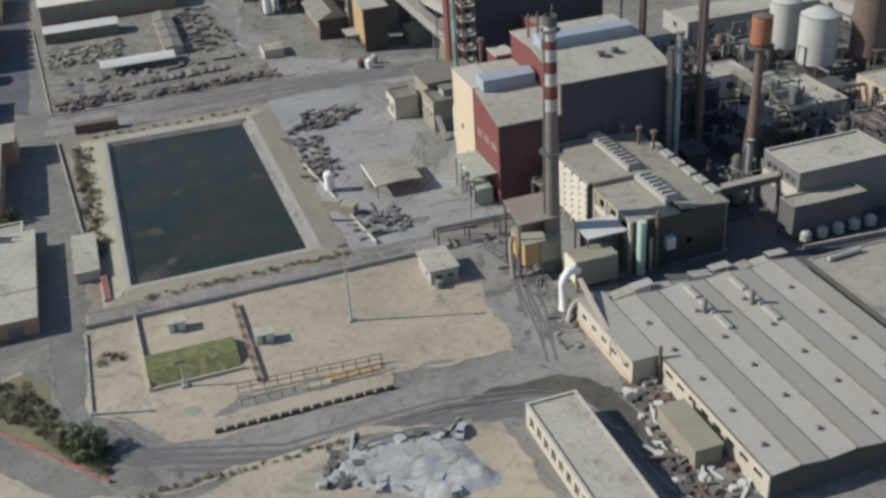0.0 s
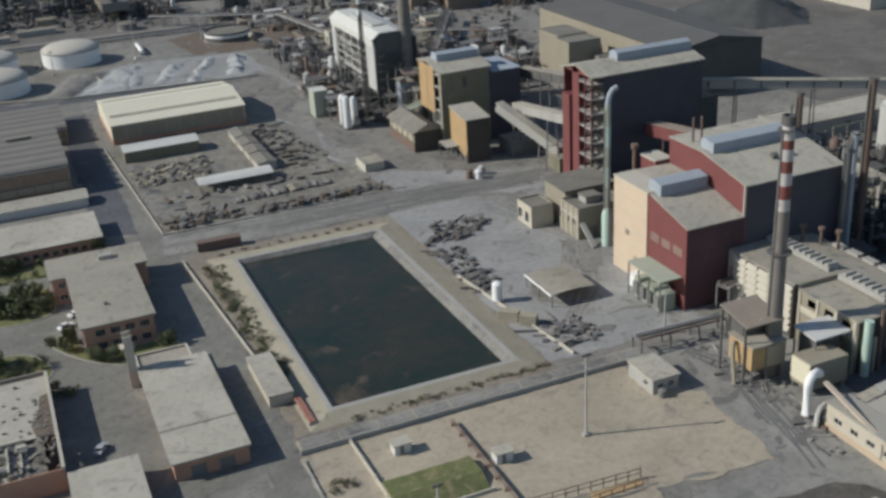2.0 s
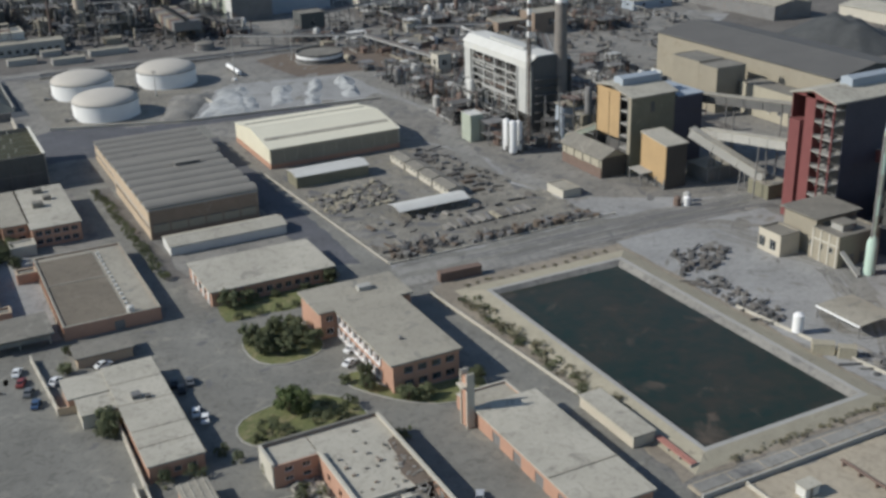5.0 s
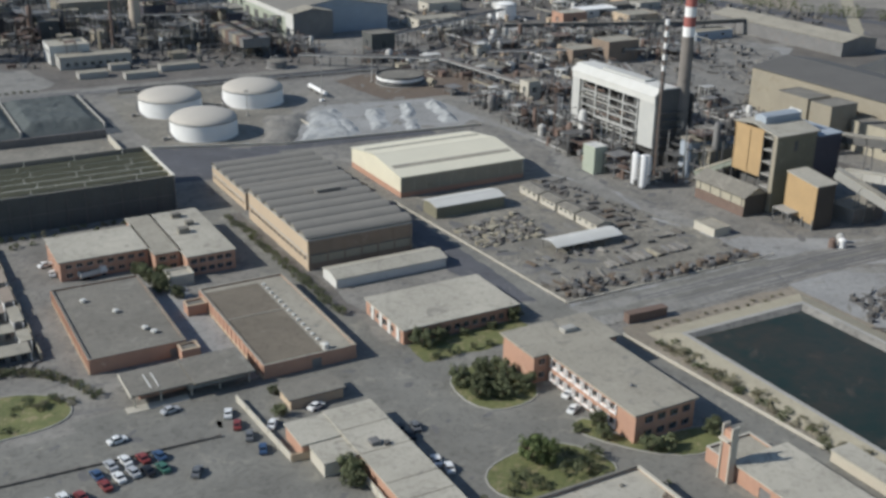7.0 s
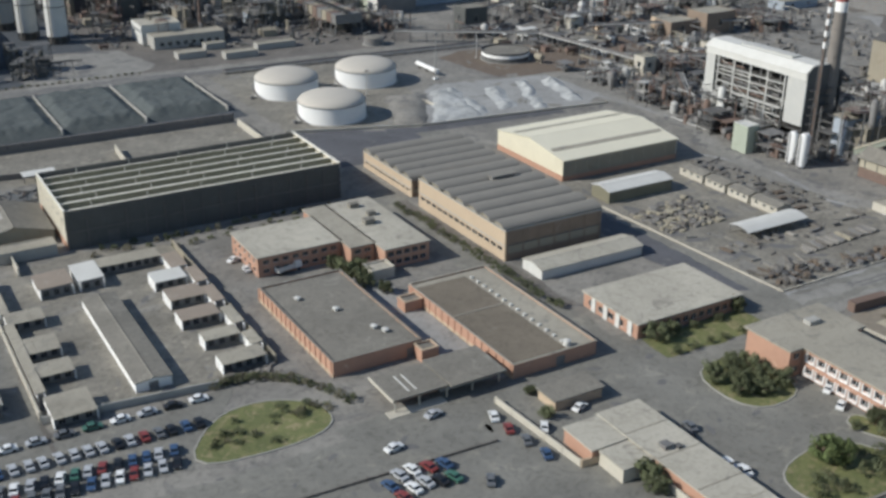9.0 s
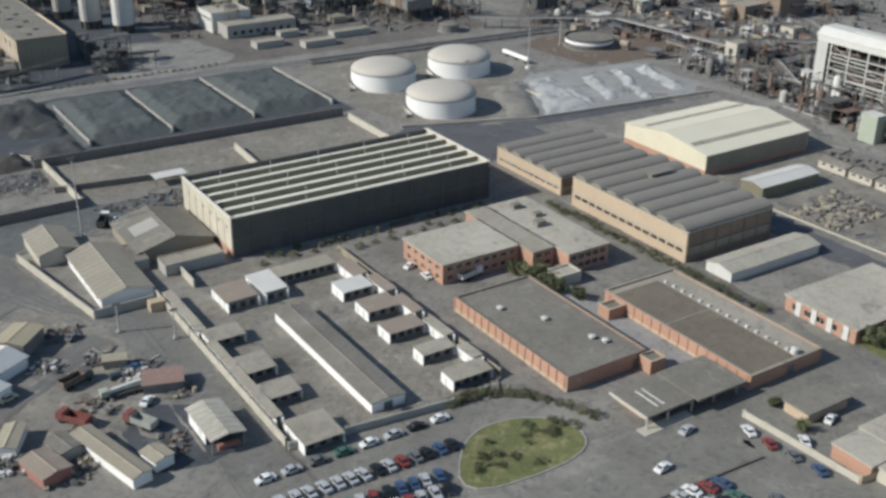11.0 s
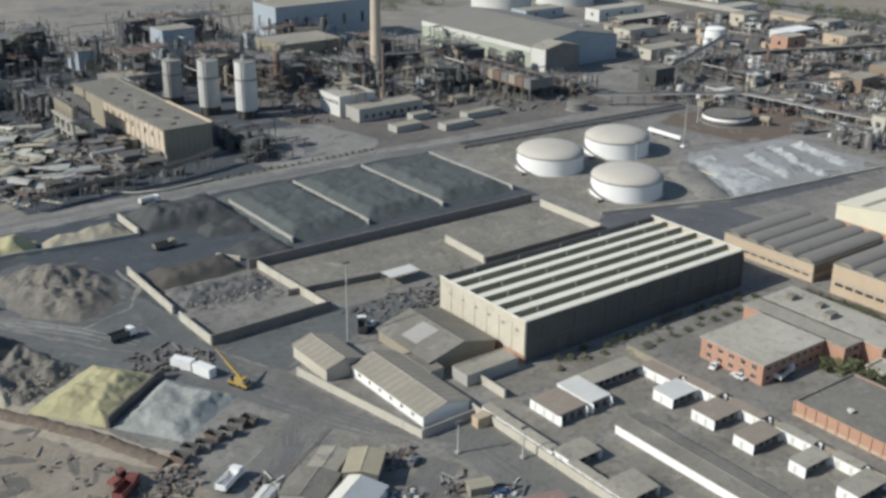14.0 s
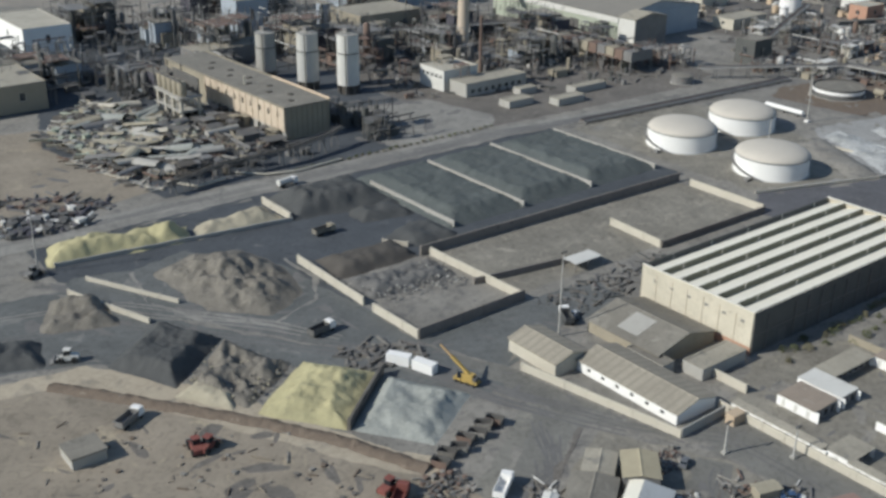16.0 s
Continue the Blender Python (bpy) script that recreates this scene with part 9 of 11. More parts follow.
# ---- plants ----
def leaf_crown(seed, r, h, leaves=420, clumps=34):
    """A crown of many leaf blades on an uneven, gappy cloud of clumps."""
    rnd = random.Random(seed)
    g = Geo()
    centres = []
    for k in range(clumps):
        a, t = rnd.uniform(0, 2 * math.pi), rnd.uniform(0.0, 1.0)
        z = h * (0.12 + 0.85 * t)
        rr = r * (1.0 - 0.75 * abs(t - 0.4) ** 1.2) * math.sqrt(rnd.uniform(0.05, 1.0)) * rnd.uniform(0.75, 1.12)
        centres.append((Vector((rr * math.cos(a), rr * math.sin(a), z)), r * rnd.uniform(0.16, 0.34)))
    for c, s in centres:
        for _ in range(int(leaves / clumps)):
            d = Vector((rnd.gauss(0, 1), rnd.gauss(0, 1), rnd.gauss(0, 0.8)))
            d.normalize()
            p = c + d * s * rnd.uniform(0.55, 1.1)
            u = Vector((rnd.gauss(0, 1), rnd.gauss(0, 1), rnd.gauss(0, 1)))
            u = (u - d * u.dot(d) * 0.7).normalized()
            w = u.cross(d)
            w = w.normalized() if w.length > 1e-3 else Vector((1, 0, 0))
            q = r * rnd.uniform(0.05, 0.10)
            g.face([p - u * q, p + w * q * 0.55, p + u * q, p - w * q * 0.55])
    return g


def trunk_geo(seed, r, h):
    rnd = random.Random(seed)
    g = Geo()
    g.tube([(0, 0, 0), (rnd.uniform(-0.1, 0.1), 0, h * 0.3), (rnd.uniform(-0.2, 0.2), rnd.uniform(-0.2, 0.2), h * 0.62)], r * 0.08, 7)
    for k in range(5):
        a = 2 * math.pi * k / 5 + rnd.uniform(-0.4, 0.4)
        g.tube([(0, 0, h * 0.25), (0.3 * r * math.cos(a), 0.3 * r * math.sin(a), h * 0.5), (0.65 * r * math.cos(a), 0.65 * r * math.sin(a), h * 0.72)], r * 0.035, 5)
    return g


PLANTS = {}


def plant(kind, u, v, r, h, z=0.0):
    """kind: tree, green_tree, shrub, dry_shrub. The crown meshes are shared."""
    var = (kind, random.randint(0, 3))
    if var not in PLANTS:
        sd = hash_seed(var)
        mat = {"tree": "leaf", "green_tree": "leaf_light", "shrub": "leaf", "dry_shrub": "leaf_dry"}[kind]
        n = 2000 if "tree" in kind else 800
        PLANTS[var] = (mesh_of("crown", leaf_crown(sd, 1.0, 1.0, n, 40 if "tree" in kind else 22), mat), mesh_of("trunk", trunk_geo(sd, 1.0, 1.0), "bark"))
    crown, trunk = PLANTS[var]
    tree = "tree" in kind
    lab = {"tree": "dark evergreen tree with a dense uneven crown", "green_tree": "bright green broad-leaved tree", "shrub": "dark green leafy shrub", "dry_shrub": "dry olive-brown shrub on bare earth"}[kind]
    if not tree:
        o = tagged(new(kind, crown), lab, "shrub", "shrubs")
        o.matrix_world = pose(u, v, z - 0.05 * h, 0, 0, random.uniform(0, 360)) @ Matrix.Diagonal((r, r * random.uniform(0.85, 1.15), h, 1))
        return o
    e = thing({"green_tree": "tree"}.get(kind, kind), lab, "tree", (u, v, z), "trees", random.uniform(0, 360))
    c = part("crown", crown, None, e)
    c.scale = (r, r * random.uniform(0.85, 1.15), h * 0.85)
    c.location = (0, 0, h * 0.16)
    t = part("trunk", trunk, None, e)
    t.scale = (r, r, h)
    return e


def hash_seed(var):
    return sum(ord(ch) for ch in var[0]) * 7 + var[1] * 131


random.seed(11)
for u, v in ((-68, 306), (-65, 301), (-61, 308), (-59, 300), (-62.5, 296), (-67.5, 298), (-57, 306), (-56, 297)):
    plant("tree", u, v, random.uniform(2.6, 3.6), random.uniform(3.2, 4.6))
for u, v, r, h in ((-70.8, 271, 3.8, 5.6), (-68.5, 268.5, 3.0, 5.0)):
    plant("green_tree", u, v, r, h)
for u, v, r, h in ((-66, 263.5, 2.6, 3), (-62, 262, 2.4, 2.6), (-59, 266, 2.2, 2.8), (-77, 266, 2.4, 2.6), (-80, 263, 2.0, 2.2), (-74.5, 262, 2.2, 2.4), (-63, 269, 1.8, 2.0)):
    plant("shrub", u, v, r, h)
for u, v, r, h in ((-51.5, 274.5, 2.2, 4.4), (-53, 271, 2.0, 3.4), (-47, 262.5, 2.6, 3.4), (-43, 261.5, 2.2, 3.0), (-30.5, 262, 2.4, 3.4), (-56, 276, 1.5, 2)):
    plant("tree", u, v, r, h)
for u in range(-66, -38, 5):
    plant("shrub", u + random.uniform(-1, 1), 319.5, random.uniform(1.4, 2.0), random.uniform(1.4, 2.0))
for u, v, r, h in ((-66.5, 327, 3.4, 4.2), (-61, 327.5, 2.4, 3.2), (-38, 329, 3.0, 3.8), (-54, 327.6, 1.5, 1.8), (-46, 327.4, 1.6, 1.8)):
    plant("tree", u, v, r, h)
for k in range(24):
    plant("shrub", -76.6 - 2.4 * (k / 24) + random.uniform(-0.8, 0.8), 353 + 3.6 * k, random.uniform(1.3, 2.1), random.uniform(1.4, 2.4))
for k in range(26):
    plant("shrub" if k % 3 else "dry_shrub", -172 + 3.1 * k, 446.5 + random.uniform(-2.8, 2.2), random.uniform(1.0, 1.7), random.uniform(1.0, 1.8))
for k in range(10):
    plant("shrub", -150 + 5.5 * k, 440.5 + random.uniform(-1, 1), random.uniform(1.2, 1.8), random.uniform(1.0, 1.6))
for u, v, r in ((-115.5, 399, 3.4), (-113, 394, 3.2), (-114.5, 388.5, 2.8), (-111.5, 383, 2.6), (-117, 403, 2.6), (-110.5, 399.5, 2.4)):
    plant("tree", u, v, r, random.uniform(3.0, 4.4))
for k in range(22):
    t = k / 21
    plant("shrub" if k % 2 else "dry_shrub", -167 + 24 * t, 359 - 20 * t ** 3.2, random.uniform(1.4, 2.0), random.uniform(1.2, 1.9))
for u, v in ((-166, 336), (-160, 341), (-155, 338), (-163, 332), (-171, 339), (-157, 344), (-168, 343), (-152, 342), (-175, 336)):
    plant("shrub", u, v, random.uniform(0.9, 1.8), random.uniform(0.7, 1.2), 0.15)
for u, v, r, h in ((-105.8, 283.5, 3.4, 4.0), (-106.5, 279.5, 2.6, 3.4), (-107.5, 321, 1.6, 2.4), (-109.6, 311.5, 1.9, 2.6)):
    plant("tree", u, v, r, h)
for k in range(16):
    plant("dry_shrub" if k % 3 else "shrub", -11.0 + random.uniform(-1.6, 1.4), 298 - 4.2 * k, random.uniform(1.6, 2.6), random.uniform(1.2, 2.0))
for k in range(26):
    plant("dry_shrub", -2 + 1.75 * k, 211.4 + random.uniform(-0.9, 0.8), random.uniform(0.7, 1.3), random.uniform(0.5, 0.9))
for k in range(14):
    plant("dry_shrub", -8 + 3.4 * k, 307.8 + random.uniform(-0.7, 0.7), random.uniform(0.6, 1.1), random.uniform(0.4, 0.8))
for k in range(46):
    t = random.random()
    u = -33 + 19 * t + random.uniform(-1, 1)
    v = max(193 - 37 * t + random.uniform(-9, 5) * (1 - 0.4 * t), 137.2 - 1.2 * u)
    plant("shrub" if k % 4 == 1 else "dry_shrub", u, v, random.uniform(0.9, 1.9), random.uniform(0.6, 1.3))
plant("tree", -17.4, 162.4, 3.6, 4.4)
plant("tree", -20.4, 165.2, 2.4, 3.0)
for k in range(20):
    plant("dry_shrub", -12 + 1.9 * k, 147.2 + 0.0 * k + random.uniform(-0.6, 0.6), random.uniform(0.5, 1.0), random.uniform(0.4, 0.8))
for u, v, r in ((-12.4, 191, 1.8), (-10.2, 190, 1.5), (-13.8, 189, 1.2)):
    plant("dry_shrub", u, v, r, 1.2)
for u, v, r, h in ((-100.6, 257, 2.2, 3.0), (-94.6, 256.6, 2.0, 2.8), (-82, 251.5, 1.5, 2.2), (-79, 252.2, 1.6, 2.4), (-76, 252, 1.7, 2.2), (-72, 252.6, 1.6, 2.0), (-79.5, 240, 1.6, 2), (-78, 243, 1.3, 1.6), (-75.6, 239.5, 1.4, 1.6), (-88, 262, 1.8, 2.4), (-86, 258, 1.6, 2.2), (-57, 252, 2.4, 2.8), (-54, 250, 2.2, 2.4)):
    plant("shrub", u, v, r, h)

# ---- cars ----
PAINTS = {"white": (0.75, 0.75, 0.73), "silver": (0.42, 0.43, 0.44), "black": (0.02, 0.02, 0.022), "blue": (0.05, 0.09, 0.17), "red": (0.22, 0.05, 0.045), "green": (0.06, 0.15, 0.11), "grey": (0.14, 0.145, 0.15), "cream": (0.62, 0.56, 0.42)}
CARPARTS = {}


def car_meshes(colour):
    if "tyre" not in CARPARTS:
        CARPARTS["tyre"] = mesh_of("tyre", Geo().tube([(0, -0.1, 0), (0, 0.1, 0)], 0.31, 14), "tyre")
        CARPARTS["glass"] = mesh_of("glasshouse", Geo().extrude([(-1.30, 0.86), (1.02, 0.86), (0.42, 1.36), (-0.95, 1.37)], "y", -0.75, 0.75), "carglass")
        CARPARTS["lamp"] = mesh_of("headlight", Geo().box(-0.03, -0.17, -0.07, 0.03, 0.17, 0.07), "pipe")
    if colour not in CARPARTS:
        m = plain("paint_" + colour, PAINTS[colour], 0.28)
        low = [(-2.05, 0.25), (2.0, 0.25), (2.06, 0.55), (1.98, 0.72), (1.0, 0.88), (-1.38, 0.9), (-2.02, 0.86), (-2.1, 0.5)]
        g = Geo().extrude(low, "y", -0.82, 0.82)
        top = Geo().extrude([(-0.98, 1.36), (0.45, 1.35), (0.35, 1.43), (-0.85, 1.45)], "y", -0.68, 0.68)
        for x, z, x2, z2 in ((1.0, 0.88, 0.44, 1.36), (-1.32, 0.88, -0.97, 1.37)):
            for y in (-0.74, 0.74):
                top.beam((x, y, z), (x2, y * 0.92, z2), 0.08, 0.08)
        CARPARTS[colour] = (mesh_of("body", g, m), mesh_of("roof", top, m))
    return CARPARTS[colour]


def car(u, v, turn, colour, z=0.06):
    lab = colour + " saloon car parked on the asphalt"
    e = thing("car", lab, "car", (u, v, z), "parked cars", turn)
    body, roof = car_meshes(colour)
    b = part("body", body, None, e)
    part("glasshouse", CARPARTS["glass"], None, e)
    part("roof", roof, None, e)
    for x in (-1.28, 1.28):
        for y in (-0.76, 0.76):
            w = part("wheel", CARPARTS["tyre"], None, e)
            w.location = (x, y, 0.31)
    for y in (-0.58, 0.58):
        h = part("headlight", CARPARTS["lamp"], None, b)
        h.location = (2.04, y, 0.62)
    return e


random.seed(5)
cols = ["white", "white", "silver", "silver", "black", "grey", "blue", "blue", "green", "red", "cream"]
for k in range(8):
    car(-211.5 + 5.7 * k, 355.6 - 0.05 * k, random.choice((0, 180)) + random.uniform(-3, 3), ("white", "silver", "grey", "green", "white", "silver", "black", "white")[k])
for k in range(15):
    car(-214.5 + 2.85 * k + random.uniform(-0.2, 0.2), 347.8 - 0.12 * k, 90 + random.uniform(-4, 4), random.choice(cols))
for k in range(13):
    car(-215.5 + 2.75 * k + random.uniform(-0.2, 0.2), 341.2 - 0.2 * k, 75 + random.uniform(-4, 4), random.choice(cols))
    car(-216.2 + 2.75 * k + random.uniform(-0.2, 0.2), 336.6 - 0.2 * k, 255 + random.uniform(-4, 4), random.choice(cols))
for u, v, t, c in ((-119.6, 317.3, 70, "white"), (-119.4, 311.8, 70, "red"), (-118.6, 306.4, 70, "grey"), (-117.9, 300.3, 72, "blue"), (-150.2, 306.4, 100, "blue"), (-147.0, 308.6, 100, "silver"), (-144.0, 309.0, 100, "white"),
                   (-146.6, 303.6, 100, "white"), (-143.6, 304.2, 100, "silver"), (-140.6, 308.2, 100, "red"), (-137.4, 307.6, 100, "blue"), (-138.0, 303.0, 100, "green"), (-140.9, 303.2, 100, "black"), (-149.6, 302.0, 100, "red"),
                   (-132.4, 298.4, 60, "grey"), (-143.5, 317.4, 10, "white"), (-130.3, 324.4, 12, "silver"), (-112.6, 308.6, 55, "white"), (-88.4, 279.6, 75, "white"), (-87.4, 276.2, 75, "white"), (-48.6, 289.6, 25, "white"),
                   (-101.4, 311.2, 20, "white"), (-89.4, 294.4, 80, "black"), (-88.6, 291, 80, "black"), (-50.8, 223.9, 60, "silver"), (-86, 293.4, 80, "grey"), (-138.8, 421.6, 20, "white"), (-138.2, 414.2, 85, "white"),
                   (-51.6, 283.5, 30, "white"), (-154.5, 300.5, 100, "red"), (-157.5, 301.5, 100, "white"), (-160.5, 300.8, 100, "silver"), (-176.5, 361.0, 15, "black"), (44.5, 141.8, 60, "silver"), (-199.5, 492.0, 30, "black"), (-197.0, 494.6, 30, "white")):
    car(u, v, t, c)


# ---- lorries, plant machines, containers ----
def lorry(u, v, turn, cab, bed, label, tank=False):
    e = thing("lorry", label, "lorry", (u, v, 0.06), "lorries", turn)
    part("chassis", Geo().box(-3.8, -0.5, 0.6, 3.6, 0.5, 0.9), "steel_dark", e)
    part("cab", Geo().extrude([(2.0, 0.7), (3.9, 0.7), (3.95, 1.7), (3.6, 2.75), (2.0, 2.8)], "y", -1.2, 1.2), cab, e)
    part("windscreen", Geo().extrude([(3.96, 1.75), (4.0, 1.75), (3.68, 2.6), (3.64, 2.6)], "y", -1.05, 1.05), "carglass", e)
    if tank:
        part("tank", Geo().tube([(-3.9, 0, 1.95), (1.7, 0, 1.95)], 1.1, 16), bed, e)
    else:
        g = Geo().box(-3.9, -1.25, 0.95, 1.8, 1.25, 1.15).box(-3.9, -1.25, 1.15, 1.8, -1.13, 2.4).box(-3.9, 1.13, 1.15, 1.8, 1.25, 2.4).box(-3.9, -1.13, 1.15, -3.78, 1.13, 2.4).box(1.68, -1.13, 1.15, 1.8, 1.13, 2.6)
        part("tipper_body", g, bed, e)
    for x in (-2.9, -1.7, 2.8):
        for y in (-1.05, 1.05):
            part("wheel", Geo().tube([(x, y - 0.15, 0.48), (x, y + 0.15, 0.48)], 0.48, 14), "tyre", e)
    return e


for u, v, t, c, b, l, tk in ((-256.6, 527, 10, "white", "steel_dark", "dark tipper lorry on the haul road", 0), (-220.3, 583.5, 5, "khaki", "browntip", "dusty tipper lorry among the ore", 0), (-207.2, 628.5, 8, "white", "offwhite", "pale tanker lorry on the road", 1),
                             
                             (-128.4, 408.0, 12, "white", "offwhite", "white box van by the offices", 0), 
                             (-313.7, 516.4, 30, "white", "steel", "small white machine on the sandy lot", 0), (-200.5, 494.0, 60, "white", "blackore", "parked lorry behind the barns", 0), (81, 148, 100, "steel_dark", "steel_dark", "dark lorry by the mill", 0)):
    lorry(u, v, t, c, b, l, bool(tk))


def loader(u, v, turn, mat, label):
    e = thing("wheel_loader", label, "machine", (u, v, 0.06), "plant machines", turn)
    part("body", Geo().extrude([(-2.8, 0.7), (0.8, 0.7), (0.8, 1.8), (-1.0, 2.0), (-2.8, 1.7)], "y", -1.1, 1.1), mat, e)
    part("cab", Geo().box(-0.9, -0.8, 1.9, 0.7, 0.8, 3.3), "carglass", e)
    part("cab_roof", Geo().box(-1.0, -0.9, 3.3, 0.8, 0.9, 3.45), mat, e)
    for y in (-0.7, 0.7):
        part("arm", Geo().beam((0.6, y, 1.7), (3.0, y, 0.8), 0.25, 0.35), mat, e)
    part("bucket", Geo().extrude([(2.9, 0.2), (4.2, 0.15), (3.2, 0.4), (3.1, 1.4), (2.9, 1.4)], "y", -1.4, 1.4), "steel", e)
    for x in (-1.9, 1.3):
        for y in (-1.15, 1.15):
            part("wheel", Geo().tube([(x, y - 0.3, 0.8), (x, y + 0.3, 0.8)], 0.8, 14), "tyre", e)


loader(-314.5, 552, 150, "offwhite", "white wheel loader on the lot")
loader(-304.2, 606, 20, "steel", "grey wheel loader by the sulphur heap")
for u, v, t in ((-304.3, 496.4, 25), (-282.1, 460.5, 15), (-306.8, 497.5, 80)):
    loader(u, v, t, "sootred", "red earth-moving machine on the sandy lot")


def crane():
    e = thing("mobile_crane", "yellow mobile crane with a raised lattice boom", "crane", (-242.6, 484.4, 0.06), "", 110)
    e.scale = (0.8, 0.8, 0.8)
    part("carrier", Geo().box(-4, -1.3, 0.8, 4, 1.3, 1.6), "yellowpaint", e)
    part("house", Geo().box(-2.4, -1.2, 1.7, 1.2, 1.2, 3.4), "yellowpaint", e)
    part("cab", Geo().box(1.3, 0.1, 1.7, 2.8, 1.2, 3.3), "carglass", e)
    part("boom", Geo().beam((-1, 0, 3.0), (5.5, 0, 7.6), 0.8, 0.8), "yellowpaint", e)
    part("boom_tip", Geo().beam((5.5, 0, 7.6), (9.5, 0, 10.4), 0.5, 0.5), "ochre", e)
    part("hook_line", Geo().beam((9.4, 0, 10.2), (9.4, 0, 6.0), 0.08, 0.08), "steel_dark", e)
    part("counterweight", Geo().box(-3.6, -1.2, 1.8, -2.5, 1.2, 2.9), "steel_dark", e)
    for x in (-3, -1, 1.4, 3):
        for y in (-1.2, 1.2):
            part("wheel", Geo().tube([(x, y - 0.2, 0.55), (x, y + 0.2, 0.55)], 0.55, 12), "tyre", e)


crane()


def container(u, v, turn, mat, label, L=6.1, h=2.5):
    e = thing("container", label, "container", (u, v, 0.04), "containers", turn)
    n = int(L / 0.65)
    side = [(0, -1.2)]
    for k in range(n):
        x, s = L * k / n, L / n
        side += [(x + 0.25 * s, -1.2), (x + 0.4 * s, -1.27), (x + 0.75 * s, -1.27), (x + 0.9 * s, -1.2)]
    side.append((L, -1.2))
    part("body", Geo().prism(side + [(x, -y) for x, y in reversed(side)], 0.0, h), mat, e)
    part("top_rail", Geo().box(-0.02, -1.3, h + 0.003, L + 0.02, 1.3, h + 0.1), mat, e)
    part("door", Geo().box(-0.06, -1.1, 0.2, -0.01, 1.1, h - 0.1), mat, e)


container(-13.0, 314.2, -3, "rust", "long rusty brown container trailer", 12.2, 2.6)
for u, v, t, m, L in ((-251.5, 504.6, -58, "white", 6.1), (-248, 498.2, -72, "white", 6.1), 
                      (-207.2, 434.6, 0, "brick_pale", 4), (42.5, 236, -40, "tantip", 5), (46, 231.6, -40, "tantip", 4)):
    container(u, v, t, m, "weathered steel container in the yard" if m != "white" else "white steel container beside the heap", L)
for k in range(7):
    u, v = -268.5 + 3.3 * k, 461.6 + 0.95 * k + (0.7 if k % 2 else -0.4)
    e = thing("steel_skip", "dark open steel skip filled with dusty scrap", "skip", (u, v, 0.05), "open skips", 118 + 9 * (k % 3))
    part("tub", Geo().extrude([(-1.6, 0), (1.6, 0), (2.1, 1.9), (1.95, 1.9), (1.5, 0.15), (-1.5, 0.15), (-1.95, 1.9), (-2.1, 1.9)], "y", -1.1, 1.1), "darkearth" if k % 2 else "steel_dark", e)
    part("end_plate", Geo().box(-1.7, -1.2, 0, 1.7, -1.1, 1.8), "steel_dark", e)
    part("end_plate", Geo().box(-1.7, 1.1, 0, 1.7, 1.2, 1.8), "rubble" if k % 3 else "rust", e)


# ---- poles, walls, the compound and scattered materials ----
def lamp_pole(u, v, h, label="tall steel floodlight mast"):
    e = thing("floodlight_mast", label, "mast", (u, v, 0.05), "masts")
    part("pole", Geo().lathe(0, 0, [(0.28, 0), (0.14, h)], 10), "pipe", e)
    part("base", Geo().box(-0.6, -0.6, 0, 0.6, 0.6, 0.5), "concrete", e)
    part("crossarm", Geo().box(-0.9, -0.08, h - 0.2, 0.9, 0.08, h), "steel", e)
    for x in (-0.8, -0.27, 0.27, 0.8):
        part("floodlight", Geo().box(x - 0.2, -0.35, h - 0.45, x + 0.2, -0.09, h - 0.05), "steel_dark", e)


for u, v, h in ((35.9, 184.0, 18), (-208.5, 488.5, 24), (-302.3, 608, 21), (1.0, 175.2, 6), (-206.5, 418, 8), (-217, 428, 8), (72, 211, 12), (46, 590, 14), (-30, 556, 11)):
    lamp_pole(u, v, h)


